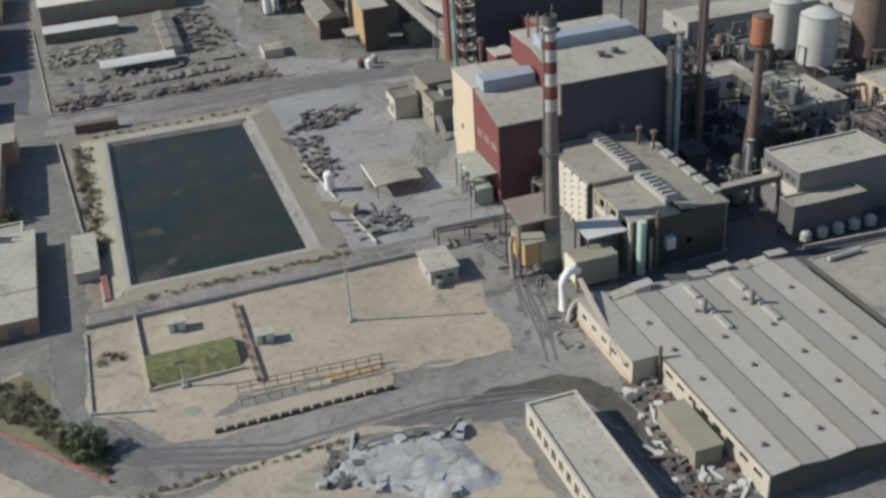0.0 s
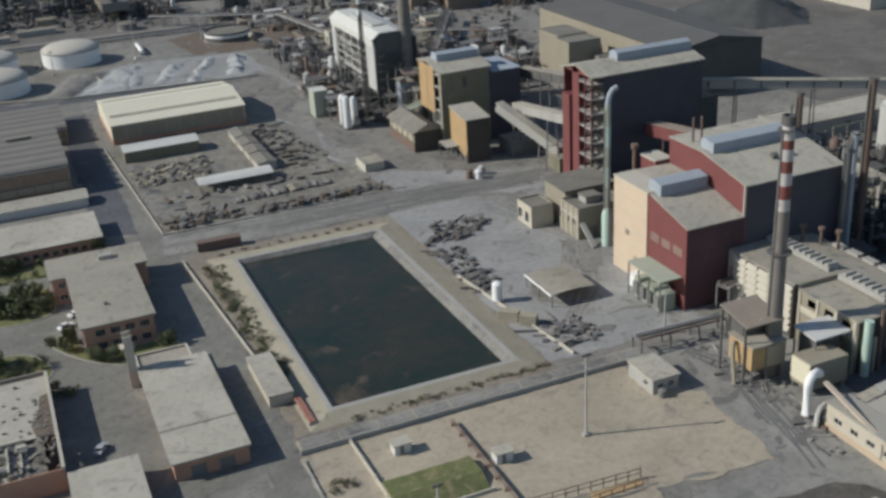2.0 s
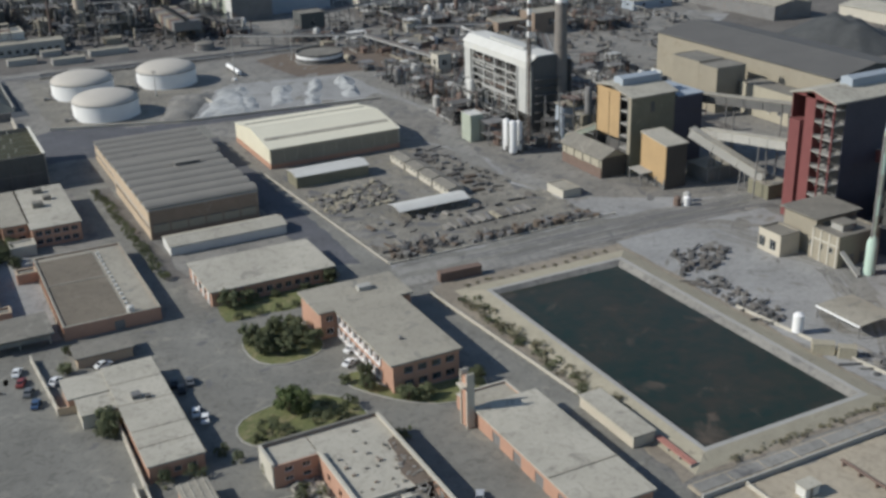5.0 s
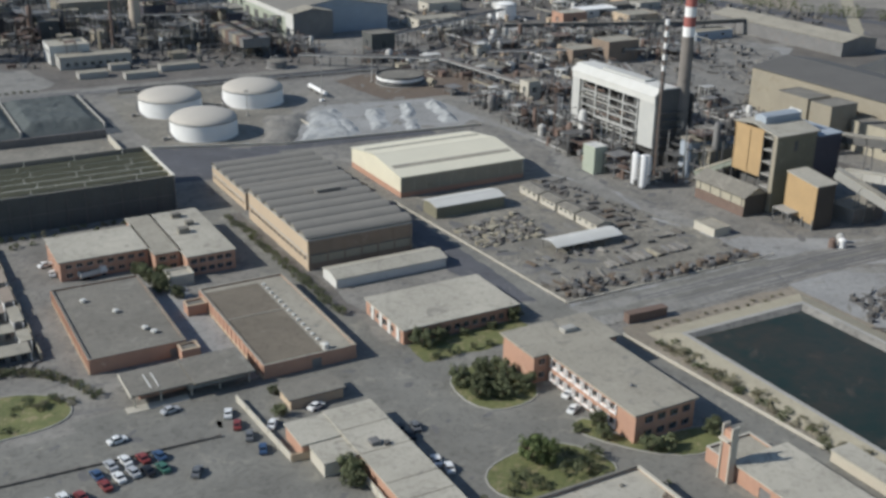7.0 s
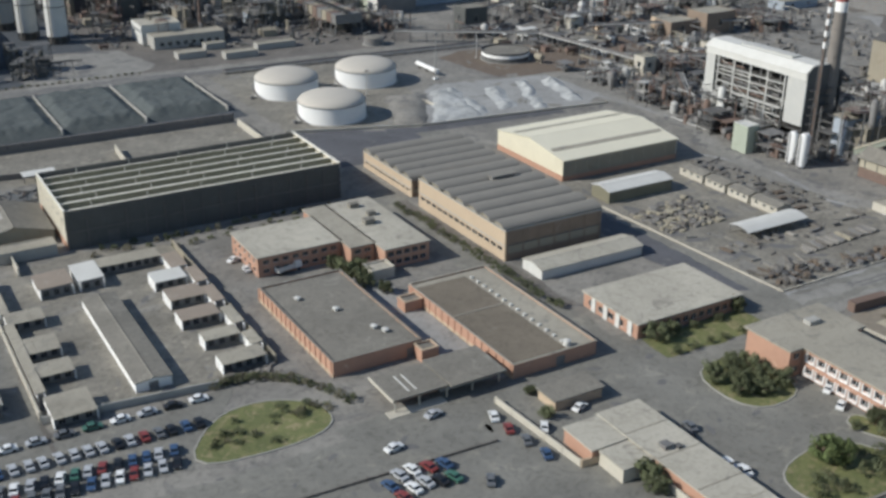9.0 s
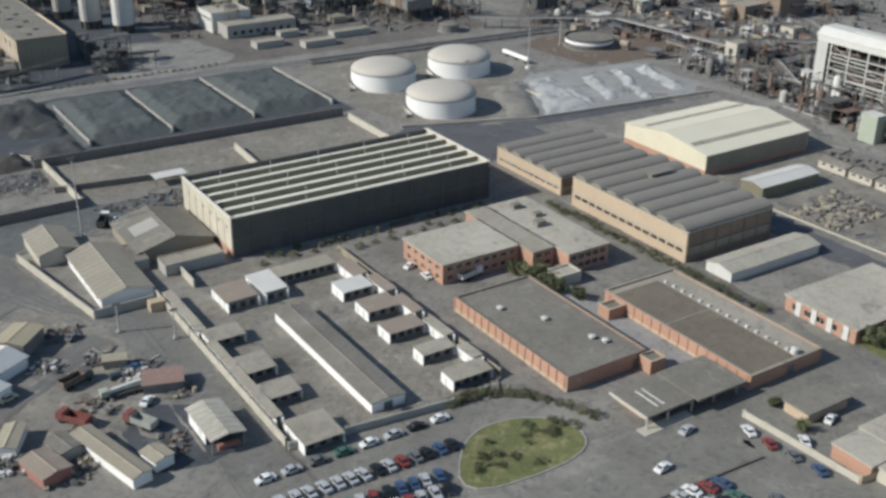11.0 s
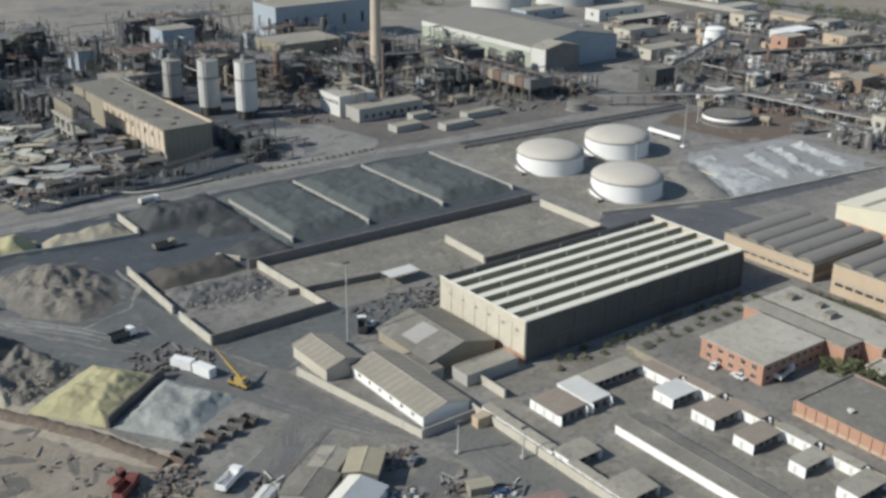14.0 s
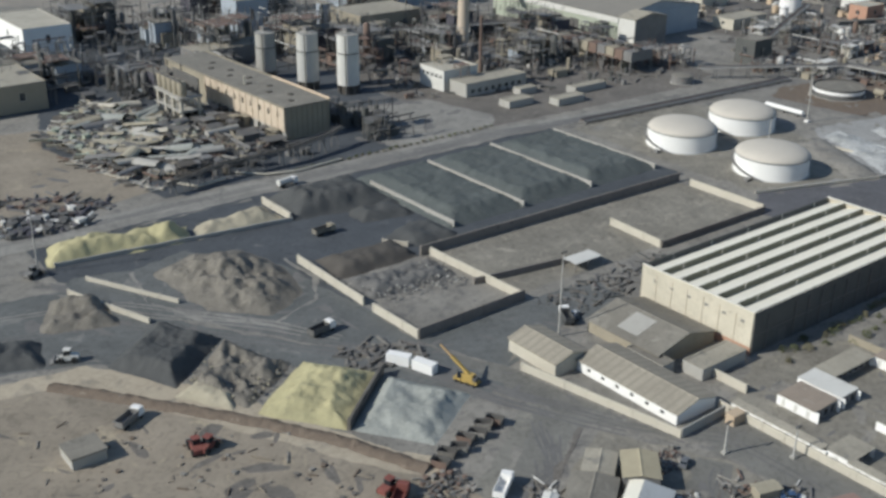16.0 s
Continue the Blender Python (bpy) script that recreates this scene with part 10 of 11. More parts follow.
def compound():
    e = single("grass_bank", Geo().extrude([(177.2, 0.0), (187.6, 0.0), (186.4, 1.5), (181.0, 1.6)], "x", -5.4, 12.2), "grass", "low sloping grass bank over a buried tank", "bank")
    fence_wall("wall_compound", "low wall along the sandy compound", (-5.8, 203), (-5.4, 176.4), 0.9, "palewall", 0.3)
    fence_wall("wall_compound", "low wall round the grass bank", (-5.2, 176.2), (12.5, 176.4), 0.7, "palewall", 0.3)
    fence_wall("wall_compound", "low kerb wall at the road corner", (-15.9, 201), (-16.2, 173.2), 0.5, "concrete", 0.3)
    fence_wall("wall_compound", "low kerb wall at the road corner", (-15.8, 173.0), (-6, 170), 0.5, "concrete", 0.3)
    fence_wall("wall_pipe_strip", "long low concrete channel wall", (-15.5, 203.8), (64, 203.9), 1.1, "concrete", 0.4)
    g = Geo().box(-15.5, 204.6, 0, 64.5, 208.2, 0.55)
    tagged(new("pavement_channel", mesh_of("pavement_channel", g, "sand")), "raised pale concrete service channel", "pavement", "", "structure")
    for k in range(10):
        part("cover_slab", Geo().box(-15 + 8 * k, 205.0, 0.552, -7.4 + 8 * k, 207.8, 0.66), "dusty_road", bpy.data.objects["pavement_channel"])
    for u, v in ((0.0, 194.5), (16, 182.8)):
        f = thing("sun_hut", "small flat-roofed hut casting a dark shadow", "hut", (u, v, 0.06), "small huts")
        part("wall", Geo().box(0.3, 0.3, 0, 3.7, 2.7, 2.1), "offwhite", f)
        part("roof", Geo().box(0, 0, 2.11, 4.0, 3.0, 2.3), "roofpale", f)
        part("door", Geo().box(1.4, 0.24, 0.05, 2.2, 0.29, 1.9), "steel", f)
    for k in range(17):
        part_kerb = single("kerb_block", Geo().extrude([(-0.35, 0), (0.35, 0), (0.25, 0.75), (-0.25, 0.75)], "x", -0.95, 0.55), "kerbdark", "dark concrete kerb block on the verge", "kerb", (5.2 + 1.98 * k, 158.8, 0.09), "row of kerb blocks", random.uniform(-4, 4))
    r = thing("pipe_trestle", "rusty fenced pipe trestle on the sand", "pipes", (10, 163.6, 0.06))
    for k in range(12):
        x = 2.5 * k
        part("post", Geo().box(x, 5.4 - 0.15 * k, 0, x + 0.15, 5.55 - 0.15 * k, 2.2), "rust", r)
        part("post", Geo().box(x, 0.9 + 0.05 * k, 0, x + 0.15, 1.05 + 0.05 * k, 1.6), "rust", r)
    for z, y0, y1 in ((2.1, 5.5, 3.8), (1.1, 5.5, 3.8), (1.5, 1.0, 1.6)):
        part("rail", Geo().beam((0, y0, z), (27.5, y1, z), 0.14, 0.14), "rust", r)
    part("bed", Geo().box(17, 1.8, 0.02, 27, 3.6, 0.3), "ochre", r)
    q = thing("pipe_bridge", "rusty pipe line crossing the compound", "pipes", (14.4, 171, 0.06))
    for k in range(8):
        part("stand", Geo().box(-0.4, 4 * k, 0, 0.6, 4 * k + 0.3, 0.7 + 0.1 * (k % 2)), "rust", q)
    for x in (-0.2, 0.3):
        part("pipe", Geo().tube([(x, 0, 1.0), (x, 29, 1.0)], 0.16, 6), "rust", q)
    fence_wall("wall_pond_path", "low whitewashed wall along the pond path", (-18.4, 308), (-14.2, 246), 0.8, "palewall", 0.3)
    block("pond_hut", "low beige pump hut beside the pond", -16.6, 223.5, -11.4, 242.2, 2.4, "beige", "roofpale", parapet=0.05, overhang=0.2)
    t = thing("red_pipework", "red painted pump pipework on the bank", "pipes", (-11.0, 212.5, 0.3))
    for k in range(3):
        part("pipe", Geo().tube([(0.5 * k, 0, 0.6), (-0.3 + 0.5 * k, 11, 0.9)], 0.25, 8), "redwall", t)
    for k in range(4):
        part("stand", Geo().box(-0.4, 3.4 * k, 0, 1.6, 3.4 * k + 0.3, 0.6), "concrete", t)
    w = thing("upright_tank", "white upright tank in the dusty yard", "tank", (46.3, 244.4, 0.05))
    part("drum", Geo().lathe(0, 0, [(1.3, 0.5), (1.3, 4.8), (0.6, 5.4)], 18), "white", w)
    part("skirt", Geo().lathe(0, 0, [(1.1, 0), (1.1, 0.5)], 14), "steel", w)
    fence_wall("wall_red_rail", "red painted rail wall by the road", (-40.6, 184.2), (-14.6, 152.9), 0.7, "redwall", 0.25)
    fence_wall("wall_east_yard", "low yellowed wall beside the pond yard", (43.6, 262), (49.5, 213), 0.8, "palewall", 0.3)


compound()


def plant_clutter(label, area, n, seed, mats, tall=5.0):
    """Small plant of all kinds strewn over a four-cornered area: drums, pipe runs, huts and open frames."""
    rnd = random.Random(seed)
    made = [Geo() for _ in mats]
    for k in range(n):
        g = made[k % len(mats)]
        a, b = rnd.random(), rnd.random()
        (x0, y0), (x1, y1), (x2, y2), (x3, y3) = area
        x = (x0 * (1 - a) + x1 * a) * (1 - b) + (x3 * (1 - a) + x2 * a) * b
        y = (y0 * (1 - a) + y1 * a) * (1 - b) + (y3 * (1 - a) + y2 * a) * b
        kind, s = rnd.random(), rnd.uniform(0.6, 1.4)
        along = rnd.random() < 0.5
        if kind < 0.22:
            rr, h = s * rnd.uniform(0.5, 1.5), tall * s * rnd.uniform(0.3, 1.0)
            g.lathe(x, y, [(rr, 0), (rr, h), (rr * 0.4, h + rr * 0.5)], 9)
        elif kind < 0.36:
            rr, L = s * rnd.uniform(0.5, 1.2), s * rnd.uniform(3, 7)
            z = rr + rnd.uniform(0.4, 1.6)
            g.tube([(x, y, z), (x + L, y, z) if along else (x, y + L, z)], rr, 8)
            for f in (0.2, 0.8):
                q = (x + L * f, y) if along else (x, y + L * f)
                g.box(q[0] - 0.3, q[1] - 0.3, 0, q[0] + 0.3, q[1] + 0.3, z)
        elif kind < 0.62:
            L, z = s * rnd.uniform(8, 26), rnd.uniform(0.6, tall)
            for j in range(rnd.choice((1, 2, 3))):
                o = 0.7 * j
                g.tube([(x, y + o, z), (x + L, y + o, z)] if along else [(x + o, y, z), (x + o, y + L, z)], rnd.uniform(0.1, 0.28), 5)
            for j in range(int(L / 6) + 1):
                q = (x + 6 * j, y + 0.3) if along else (x + 0.3, y + 6 * j)
                g.box(q[0] - 0.12, q[1] - 0.12, 0, q[0] + 0.12, q[1] + 0.12, z)
        elif kind < 0.82:
            w, d, h = s * rnd.uniform(2, 6), s * rnd.uniform(2, 5), rnd.uniform(2.2, 4.2)
            g.box(x, y, 0, x + w, y + d, h)
            g.extrude([(y - 0.3, h + 0.01), (y + d + 0.3, h + 0.5), (y + d + 0.3, h + 0.65), (y - 0.3, h + 0.16)], "x", x - 0.3, x + w + 0.3)
        else:
            w, d, h = s * rnd.uniform(3, 7), s * rnd.uniform(3, 6), tall * rnd.uniform(0.7, 1.7)
            for px, py in ((0, 0), (w, 0), (w, d), (0, d)):
                g.box(x + px - 0.15, y + py - 0.15, 0, x + px + 0.15, y + py + 0.15, h)
            for f in (0.45, 1.0):
                g.box(x - 0.2, y - 0.2, h * f - 0.2, x + w + 0.2, y + d + 0.2, h * f)
            g.beam((x, y, 0), (x + w, y, h), 0.16, 0.16)
            g.beam((x, y, 0), (x, y + d, h), 0.16, 0.16)
    for g, m in zip(made, mats):
        single("plant_clutter", g, m, label, "plant", kind="stuff")


plant_clutter("pipes, drums and huts among the tank farm", [(62, 490), (150, 470), (170, 600), (70, 628)], 150, 201, ("steel_dark", "steel", "rust", "khaki", "offwhite"), 4.0)
plant_clutter("pipes, drums and huts beyond the power house", [(98, 415), (160, 400), (172, 500), (100, 510)], 130, 202, ("steel_dark", "darksheet", "steel", "rust", "pipe"), 6.0)
plant_clutter("small plant round the foot of the power house", [(58, 396), (80, 396), (80, 500), (60, 500)], 70, 203, ("steel_dark", "steel", "rust", "pipe"), 5.0)
plant_clutter("dense small plant of the northern works", [(-110, 695), (44, 655), (48, 800), (-110, 850)], 260, 204, ("steel_dark", "darksheet", "steel", "steel_dark", "rust", "khaki"), 9.0)
plant_clutter("small plant between the eastern units", [(118, 196), (225, 180), (235, 300), (118, 285)], 160, 205, ("steel_dark", "darksheet", "steel_dark", "steel", "roofgrey"), 6.0)
plant_clutter("huts, pipes and drums of the far works", [(120, 600), (260, 560), (290, 780), (110, 820)], 260, 206, ("steel_dark", "steel", "darksheet", "offwhite", "brick_pale", "roofpale"), 4.0)
plant_clutter("dark small plant of the western works", [(-262, 775), (-112, 760), (-112, 900), (-262, 880)], 160, 207, ("steel_dark", "darksheet", "steel", "steel_dark"), 9.0)
litter("scrap_rows", "dark tangled scrap along the yard edge", [(8, 332.4), (52, 332.4), (50, 336.6), (9, 337)], 150, 1.5, ("steel_dark", "darkearth", "steel", "bankearth"), 1, 0.9, 0.35)
litter("scrap_rows", "brown rusty fittings in the yard corner", [(-18, 333), (5, 333), (3, 341), (-16, 341)], 130, 1.3, ("darkearth", "bankearth", "steel_dark", "rubble"), 31, 0.9, 0.35)
litter("scrap_rows", "scattered small parts on the yard", [(-14, 344), (56, 340), (44, 372), (-14, 372)], 60, 0.8, ("rubble", "steel", "darkearth"), 32, 0.5, 0.5)


def bundle(u, v, n, L, mat, turn, label):
    """A stack of long pieces on two bearers."""
    e = thing("pipe_bundle", label, "stack", (u, v, 0.04), "stacked pipes and timber", turn)
    for x in (0.2 * L, 0.8 * L):
        part("bearer", Geo().box(x - 0.1, -n * 0.2 - 0.1, 0, x + 0.1, n * 0.2 + 0.1, 0.16), "darkearth", e)
    for k in range(n):
        y, o = (k - n / 2 + 0.5) * 0.4, random.uniform(-0.2, 0.2)
        part("beam", Geo().box(o, y - 0.18, 0.161, L + o, y + 0.18, 0.7 + random.uniform(-0.1, 0.2)), mat, e)


random.seed(8)
for k in range(13):
    bundle(6.5 + 2.5 * k + random.uniform(-0.4, 0.4), 345.2 + 0.12 * k, random.choice((3, 4, 5)), random.uniform(3.5, 6.5), random.choice(("rubble", "darkearth", "concrete", "steel", "tantip")), 90 + random.uniform(-12, 12), "pale stacked timber and pipes in the yard")
for k in range(12):
    bundle(-13 + 5.2 * k + random.uniform(-1, 1), 357.0 + random.uniform(-1.2, 1.2), random.choice((2, 3, 4)), random.uniform(2.5, 5), random.choice(("bankearth", "steel_dark", "steel", "rubble", "darkearth")), random.choice((0, 90)) + random.uniform(-10, 10), "weathered stacked steel in the yard")
for k in range(11):
    bundle(29.5 + (k % 2) * 3.4 + random.uniform(-0.6, 0.6), 372 + 4.4 * k, random.choice((3, 4, 5)), random.uniform(3, 5), random.choice(("steel_dark", "steel", "bankearth", "darkearth")), random.uniform(-15, 15), "dark stacked steel beside the stores")
litter("rubble", "loose rubble and stacked blocks in the yard", [(-19, 376), (4, 376), (6, 397), (-20, 394)], 460, 1.2, ("rubble", "tantip", "darkearth"), 2, 0.7, 0.1)
litter("scrap_rows", "scrap strewn between stores and lane", [(28, 368), (46, 364), (38, 424), (27, 424)], 110, 1.1, ("steel", "rubble", "darkearth", "steel_dark"), 3, 0.7, 0.4)
litter("tyre_stacks", "dark stacks of scrap in the pale yard", [(44, 284), (56, 284), (68, 293), (52, 299)], 110, 1.1, ("steel_dark", "darkearth"), 4, 0.7, 0.2)
litter("tyre_stacks", "dark stacks of scrap in the pale yard", [(43, 250), (52, 250), (52, 280), (44, 280)], 110, 1.1, ("steel_dark", "darkearth", "rubble"), 5, 0.7, 0.2)
litter("tyre_stacks", "dark pieces of plant left in the yard", [(46, 216), (60, 216), (58, 228), (47, 230)], 80, 1.2, ("steel_dark", "rubble", "steel"), 6, 0.7, 0.3)
heap("scrap_bed", "dark uneven bed of crushed scrap", [(-259, 728), (-252, 690), (-243, 660), (-214, 664), (-207, 700), (-207, 756), (-222, 774), (-244, 760)], 2.2, "sootbrown_shade", 1.1, 73, 0.9, 7)
litter("scrap_mountain", "jumbled scrap metal and vessels on the lot", [(-253, 690), (-240, 655), (-190, 660), (-206, 750)], 700, 1.6, ("steel_dark", "steel", "rust", "concrete", "khaki"), 7, 0.8, 0.75, 1.0)
litter("scrap_mountain", "jumbled scrap metal by the hoist frame", [(-258, 726), (-252, 692), (-206, 690), (-222, 772)], 800, 1.9, ("concrete", "steel", "tantip", "greensheet", "steel_dark", "khaki"), 71, 0.9, 0.75, 1.8)
litter("scrap", "pale tangle along the edge of the scrap lot", [(-260, 708), (-253, 684), (-244, 650), (-248, 655)], 260, 1.1, ("palewall", "rust", "concrete", "steel_dark"), 72, 0.6, 0.6)
litter("scrap", "dark wrecks and plates beside the dusty road", [(-302, 636), (-276, 633), (-274, 650), (-300, 652)], 150, 1.9, ("steel_dark", "navysheet_shade", "offwhite", "steel", "steel_dark"), 74, 0.8, 0.4)
litter("scrap", "dark plates and parts strewn on the dusty lot", [(-304, 676), (-277, 668), (-262, 646), (-276, 640)], 130, 1.5, ("steel_dark", "navysheet_shade", "rust", "steel"), 75, 0.6, 0.5)
litter("scrap", "scattered stones and scrap on the sand", [(-342, 430), (-276, 425), (-286, 490), (-335, 535)], 170, 0.8, ("rubble", "earth", "darkearth", "bankearth"), 10, 0.4, 0.3)
litter("scrap", "loose scrap at the heap's foot", [(-262, 505), (-244, 498), (-240, 506), (-258, 518)], 110, 1.2, ("rubble", "steel_dark", "darkearth"), 12, 0.6, 0.3)
litter("scrap", "rows of plant parts behind the barns", [(-200, 494), (-146, 494), (-146, 511), (-200, 507)], 260, 0.9, ("steel_dark", "darkearth", "steel", "darksheet"), 13, 0.6, 0.4)
litter("scrap", "clutter along the process buildings", [(70, 150), (77, 160), (90, 212), (72, 206)], 50, 0.8, ("steel_dark", "steel", "rubble"), 14, 0.6, 0.4)
litter("scrap", "clutter beside the mill wall", [(70, 108), (82, 108), (82, 142), (76, 142)], 190, 1.2, ("steel_dark", "rubble", "offwhite", "rust"), 15, 0.6, 0.3)
litter("scrap", "clutter among the plant units", [(67, 400), (80, 396), (79, 470), (69, 500)], 260, 1.3, ("steel_dark", "rust", "rubble", "pipe"), 16, 0.8, 0.4)
litter("scrap", "clutter among the far plant units", [(-110, 690), (30, 640), (40, 800), (-110, 830)], 600, 1.8, ("steel_dark", "darksheet", "steel", "rubble"), 17, 1.2, 0.5)
litter("scrap", "clutter on the far works ground", [(80, 480), (230, 400), (300, 640), (90, 700)], 700, 2.0, ("steel_dark", "rubble", "steel", "darkearth"), 18, 0.9, 0.45)
# Mostly dark steel, so the building shadow lies in the colours.
litter("scrap", "clutter between the eastern plant units", [(118, 196), (230, 180), (240, 300), (120, 285)], 520, 1.8, ("steel_dark", "darksheet", "steel_dark", "steel"), 19, 0.8, 0.4)
litter("rubble", "broken white residue slabs at the roadside", [(18, 138), (40, 126), (43, 144), (23, 145)], 260, 1.3, ("whitetip", "steel_dark", "rubble"), 20, 0.6, 0.1)
heap("residue_bed", "white-blue residue spread behind a ragged screen", [(18.5, 139), (37, 126), (48, 128), (42, 144), (23, 145)], 1.2, "whitetip", 1.0, 51, 0.5, 3)
litter("scrap", "timber and stones in the cabin yard", [(-163, 356), (-151, 356), (-151, 362.5), (-163, 362.5)], 70, 1.0, ("darkearth", "rubble"), 21, 0.5, 0.3)

fence_wall("wall_yard_kerb", "low pinkish kerb wall along the laydown yard", (-24.2, 426), (-19.6, 332), 0.5, "palewall", 0.3)
fence_wall("wall_yard_kerb", "low kerb wall along the road", (-19.4, 331.2), (56, 331.4), 0.4, "palewall", 0.3)


def scrap_shells():
    """Cut-up vessels lying on the scrap lot: bent half shells with thickness, tipped at all angles."""
    random.seed(77)
    for k in range(62):
        a, b = random.random(), random.random()
        u, v = -256 + 8 * b + (44 - 6 * b) * a, 738 - 74 * b + 24 * a * (1 - b)
        r, L = random.uniform(1.3, 3.2), random.uniform(6, 17)
        g, n = Geo(), 7
        span, lift, bow = random.uniform(1.5, 3.2), random.uniform(-0.5, 2.6), random.uniform(-0.9, 0.9)
        for j in range(n):
            w0, w1 = -span / 2 + span * j / n + 1.57, -span / 2 + span * (j + 1) / n + 1.57
            for rr in (r, r - 0.14):
                for s in range(3):
                    ring = []
                    for f, w in ((s / 3, w0), ((s + 1) / 3, w0), ((s + 1) / 3, w1), (s / 3, w1)):
                        ring.append((L * (f - 0.5), rr * math.cos(w) + bow * math.sin(math.pi * f), rr * math.sin(w) * (1 - 0.25 * f) + lift * f - r * 0.5))
                    g.face(ring, True)
        single("scrap_shell", g, random.choice(("concrete", "palewall", "khaki", "khakipale", "steel", "tantip", "bluestone", "steel_dark")), "cut-up steel vessel shell lying on scrap", "scrap", (u, v, random.uniform(1.2, 3.2)), "scrapped vessel shells", random.uniform(-75, 35))
    t = thing("scrapped_vessel", "long pale cylindrical vessel lying among scrap", "tank", (-206, 692.6, 0), turn=5)
    part("shell", Geo().tube([(0, 0, 2.2), (14.5, 0, 2.2)], 1.7, 16), "concrete", t)
    part("cradle", Geo().box(3, -1.2, 0, 3.8, 1.2, 1.2), "steel_dark", t)
    part("cradle", Geo().box(11, -1.2, 0, 11.8, 1.2, 1.2), "steel_dark", t)


def belt_trestle(path, z, label):
    """An open belt conveyor on a row of steel trestles."""
    e = thing("belt_trestle", label, "conveyor", (path[0][0], path[0][1], 0))
    q = [Vector((x - path[0][0], y - path[0][1], z + dz)) for x, y, dz in path]
    for a, b in zip(q, q[1:]):
        d = (b - a).normalized()
        side = Vector((-d.y, d.x, 0))
        part("deck", Geo().beam(a, b, 2.6, 0.5), "steel_dark", e)
        part("belt", Geo().beam(a + Vector((0, 0, 0.5)), b + Vector((0, 0, 0.5)), 1.2, 0.3), "sootbrown_shade", e)
        g = Geo()
        for s in (-1, 1):
            g.beam(a + side * 1.25 * s + Vector((0, 0, 1.1)), b + side * 1.25 * s + Vector((0, 0, 1.1)), 0.14, 0.14)
            g.beam(a + side * 1.25 * s + Vector((0, 0, -1.0)), b + side * 1.25 * s + Vector((0, 0, -1.0)), 0.2, 0.2)
        part("girder", g, "steel", e)
        n = max(1, round((b - a).length / 7))
        for k in range(n):
            c = a.lerp(b, (k + 0.5) / n)
            g = Geo()
            for s in (-1, 1):
                g.beam(c + side * s - Vector((0, 0, 0.2)), Vector((c.x + side.x * s * 1.7, c.y + side.y * s * 1.7, 0)), 0.3, 0.3)
            g.beam(c + side, Vector((c.x - side.x * 1.5, c.y - side.y * 1.5, c.z * 0.4)), 0.18, 0.18)
            part("trestle", g, "steel", e)


belt_trestle([(-246, 643.5, -1.5), (-222, 648.6, 0), (-194, 648.9, 0), (-174, 653.5, 0.6), (-166, 657, 1.2)], 5.8, "dark open belt conveyor on steel trestles")
for pts in ([(-240, 656, 0.8), (-233.6, 645, 0.8), (-222, 646.6, 0.8)], [(-216, 650, 0.7), (-208, 642, 0.7), (-197, 638.6, 0.7), (-177, 640.2, 0.7)]):
    single("ground_pipe", Geo().tube(pts, 0.45, 8), "palewall", "pale pipe lying along the foot of the conveyor", "pipe", group="pipes on the ground")
plant_clutter("dark hoppers and pipes beside the ore building", [(-158, 648), (-143, 646), (-138, 676), (-156, 690)], 40, 208, ("steel_dark", "darksheet", "steel_dark"), 9.0)
# Dark plant added to stand in for shade below the conveyor.
plant_clutter("plant below the belt conveyor, shade put into its colours", [(-238, 652), (-184, 652), (-184, 668), (-234, 664)], 34, 209, ("steel_dark", "sootbrown_shade", "steel"), 3.5)
plant_clutter("pipes and hoppers along the ore building", [(-205, 676), (-184, 676), (-186, 728), (-204, 718)], 44, 210, ("steel_dark", "khaki", "steel", "sootbrown_shade"), 3.0)


scrap_shells()
for k in range(30):
    plant("shrub" if k % 3 else "dry_shrub", -196 + 3.2 * k, 640.4 - 0.03 * k + random.uniform(-0.5, 0.5), random.uniform(0.8, 1.3), random.uniform(0.8, 1.3))

random.seed(41)
for k in range(46):
    a, b = random.random(), random.random()
    u, v = -57 + 34 * a, 203 - 16 * a + (-18 + 6 * a) * b
    plant("shrub" if k % 4 == 1 else "dry_shrub", u, v, random.uniform(0.9, 2.0), random.uniform(0.6, 1.3))
fence_wall("wall_red_rail", "reddish kerb wall across the scrub", (-52, 181), (-38, 188.8), 0.5, "redwall", 0.25)
for k in range(18):
    plant("dry_shrub" if k % 2 else "shrub", -12.6 + random.uniform(-1.8, 2.2), 300 - 3.4 * k, random.uniform(1.2, 2.0), random.uniform(0.9, 1.5))


def woodland(name, label, area, n, seed):
    """Far trees, too many to count, as one object."""
    rnd = random.Random(seed)
    g = Geo()
    for k in range(n):
        a, b = rnd.random(), rnd.random()
        (x0, y0), (x1, y1), (x2, y2), (x3, y3) = area
        x = (x0 * (1 - a) + x1 * a) * (1 - b) + (x3 * (1 - a) + x2 * a) * b
        y = (y0 * (1 - a) + y1 * a) * (1 - b) + (y3 * (1 - a) + y2 * a) * b
        r, h = rnd.uniform(3.5, 6.5), rnd.uniform(5, 9)
        c = leaf_crown(seed * 1000 + k, r, h, 150, 12)
        i = len(g.v)
        g.v += [(x + p[0], y + p[1], p[2] * 0.9 + h * 0.1) for p in c.v]
        g.f += [tuple(i + q for q in f) for f in c.f]
        g.s += c.s
        g.tube([(x, y, 0), (x, y, h * 0.6)], 0.3, 5)
    single(name, g, "leaf", label, "trees", kind="stuff")


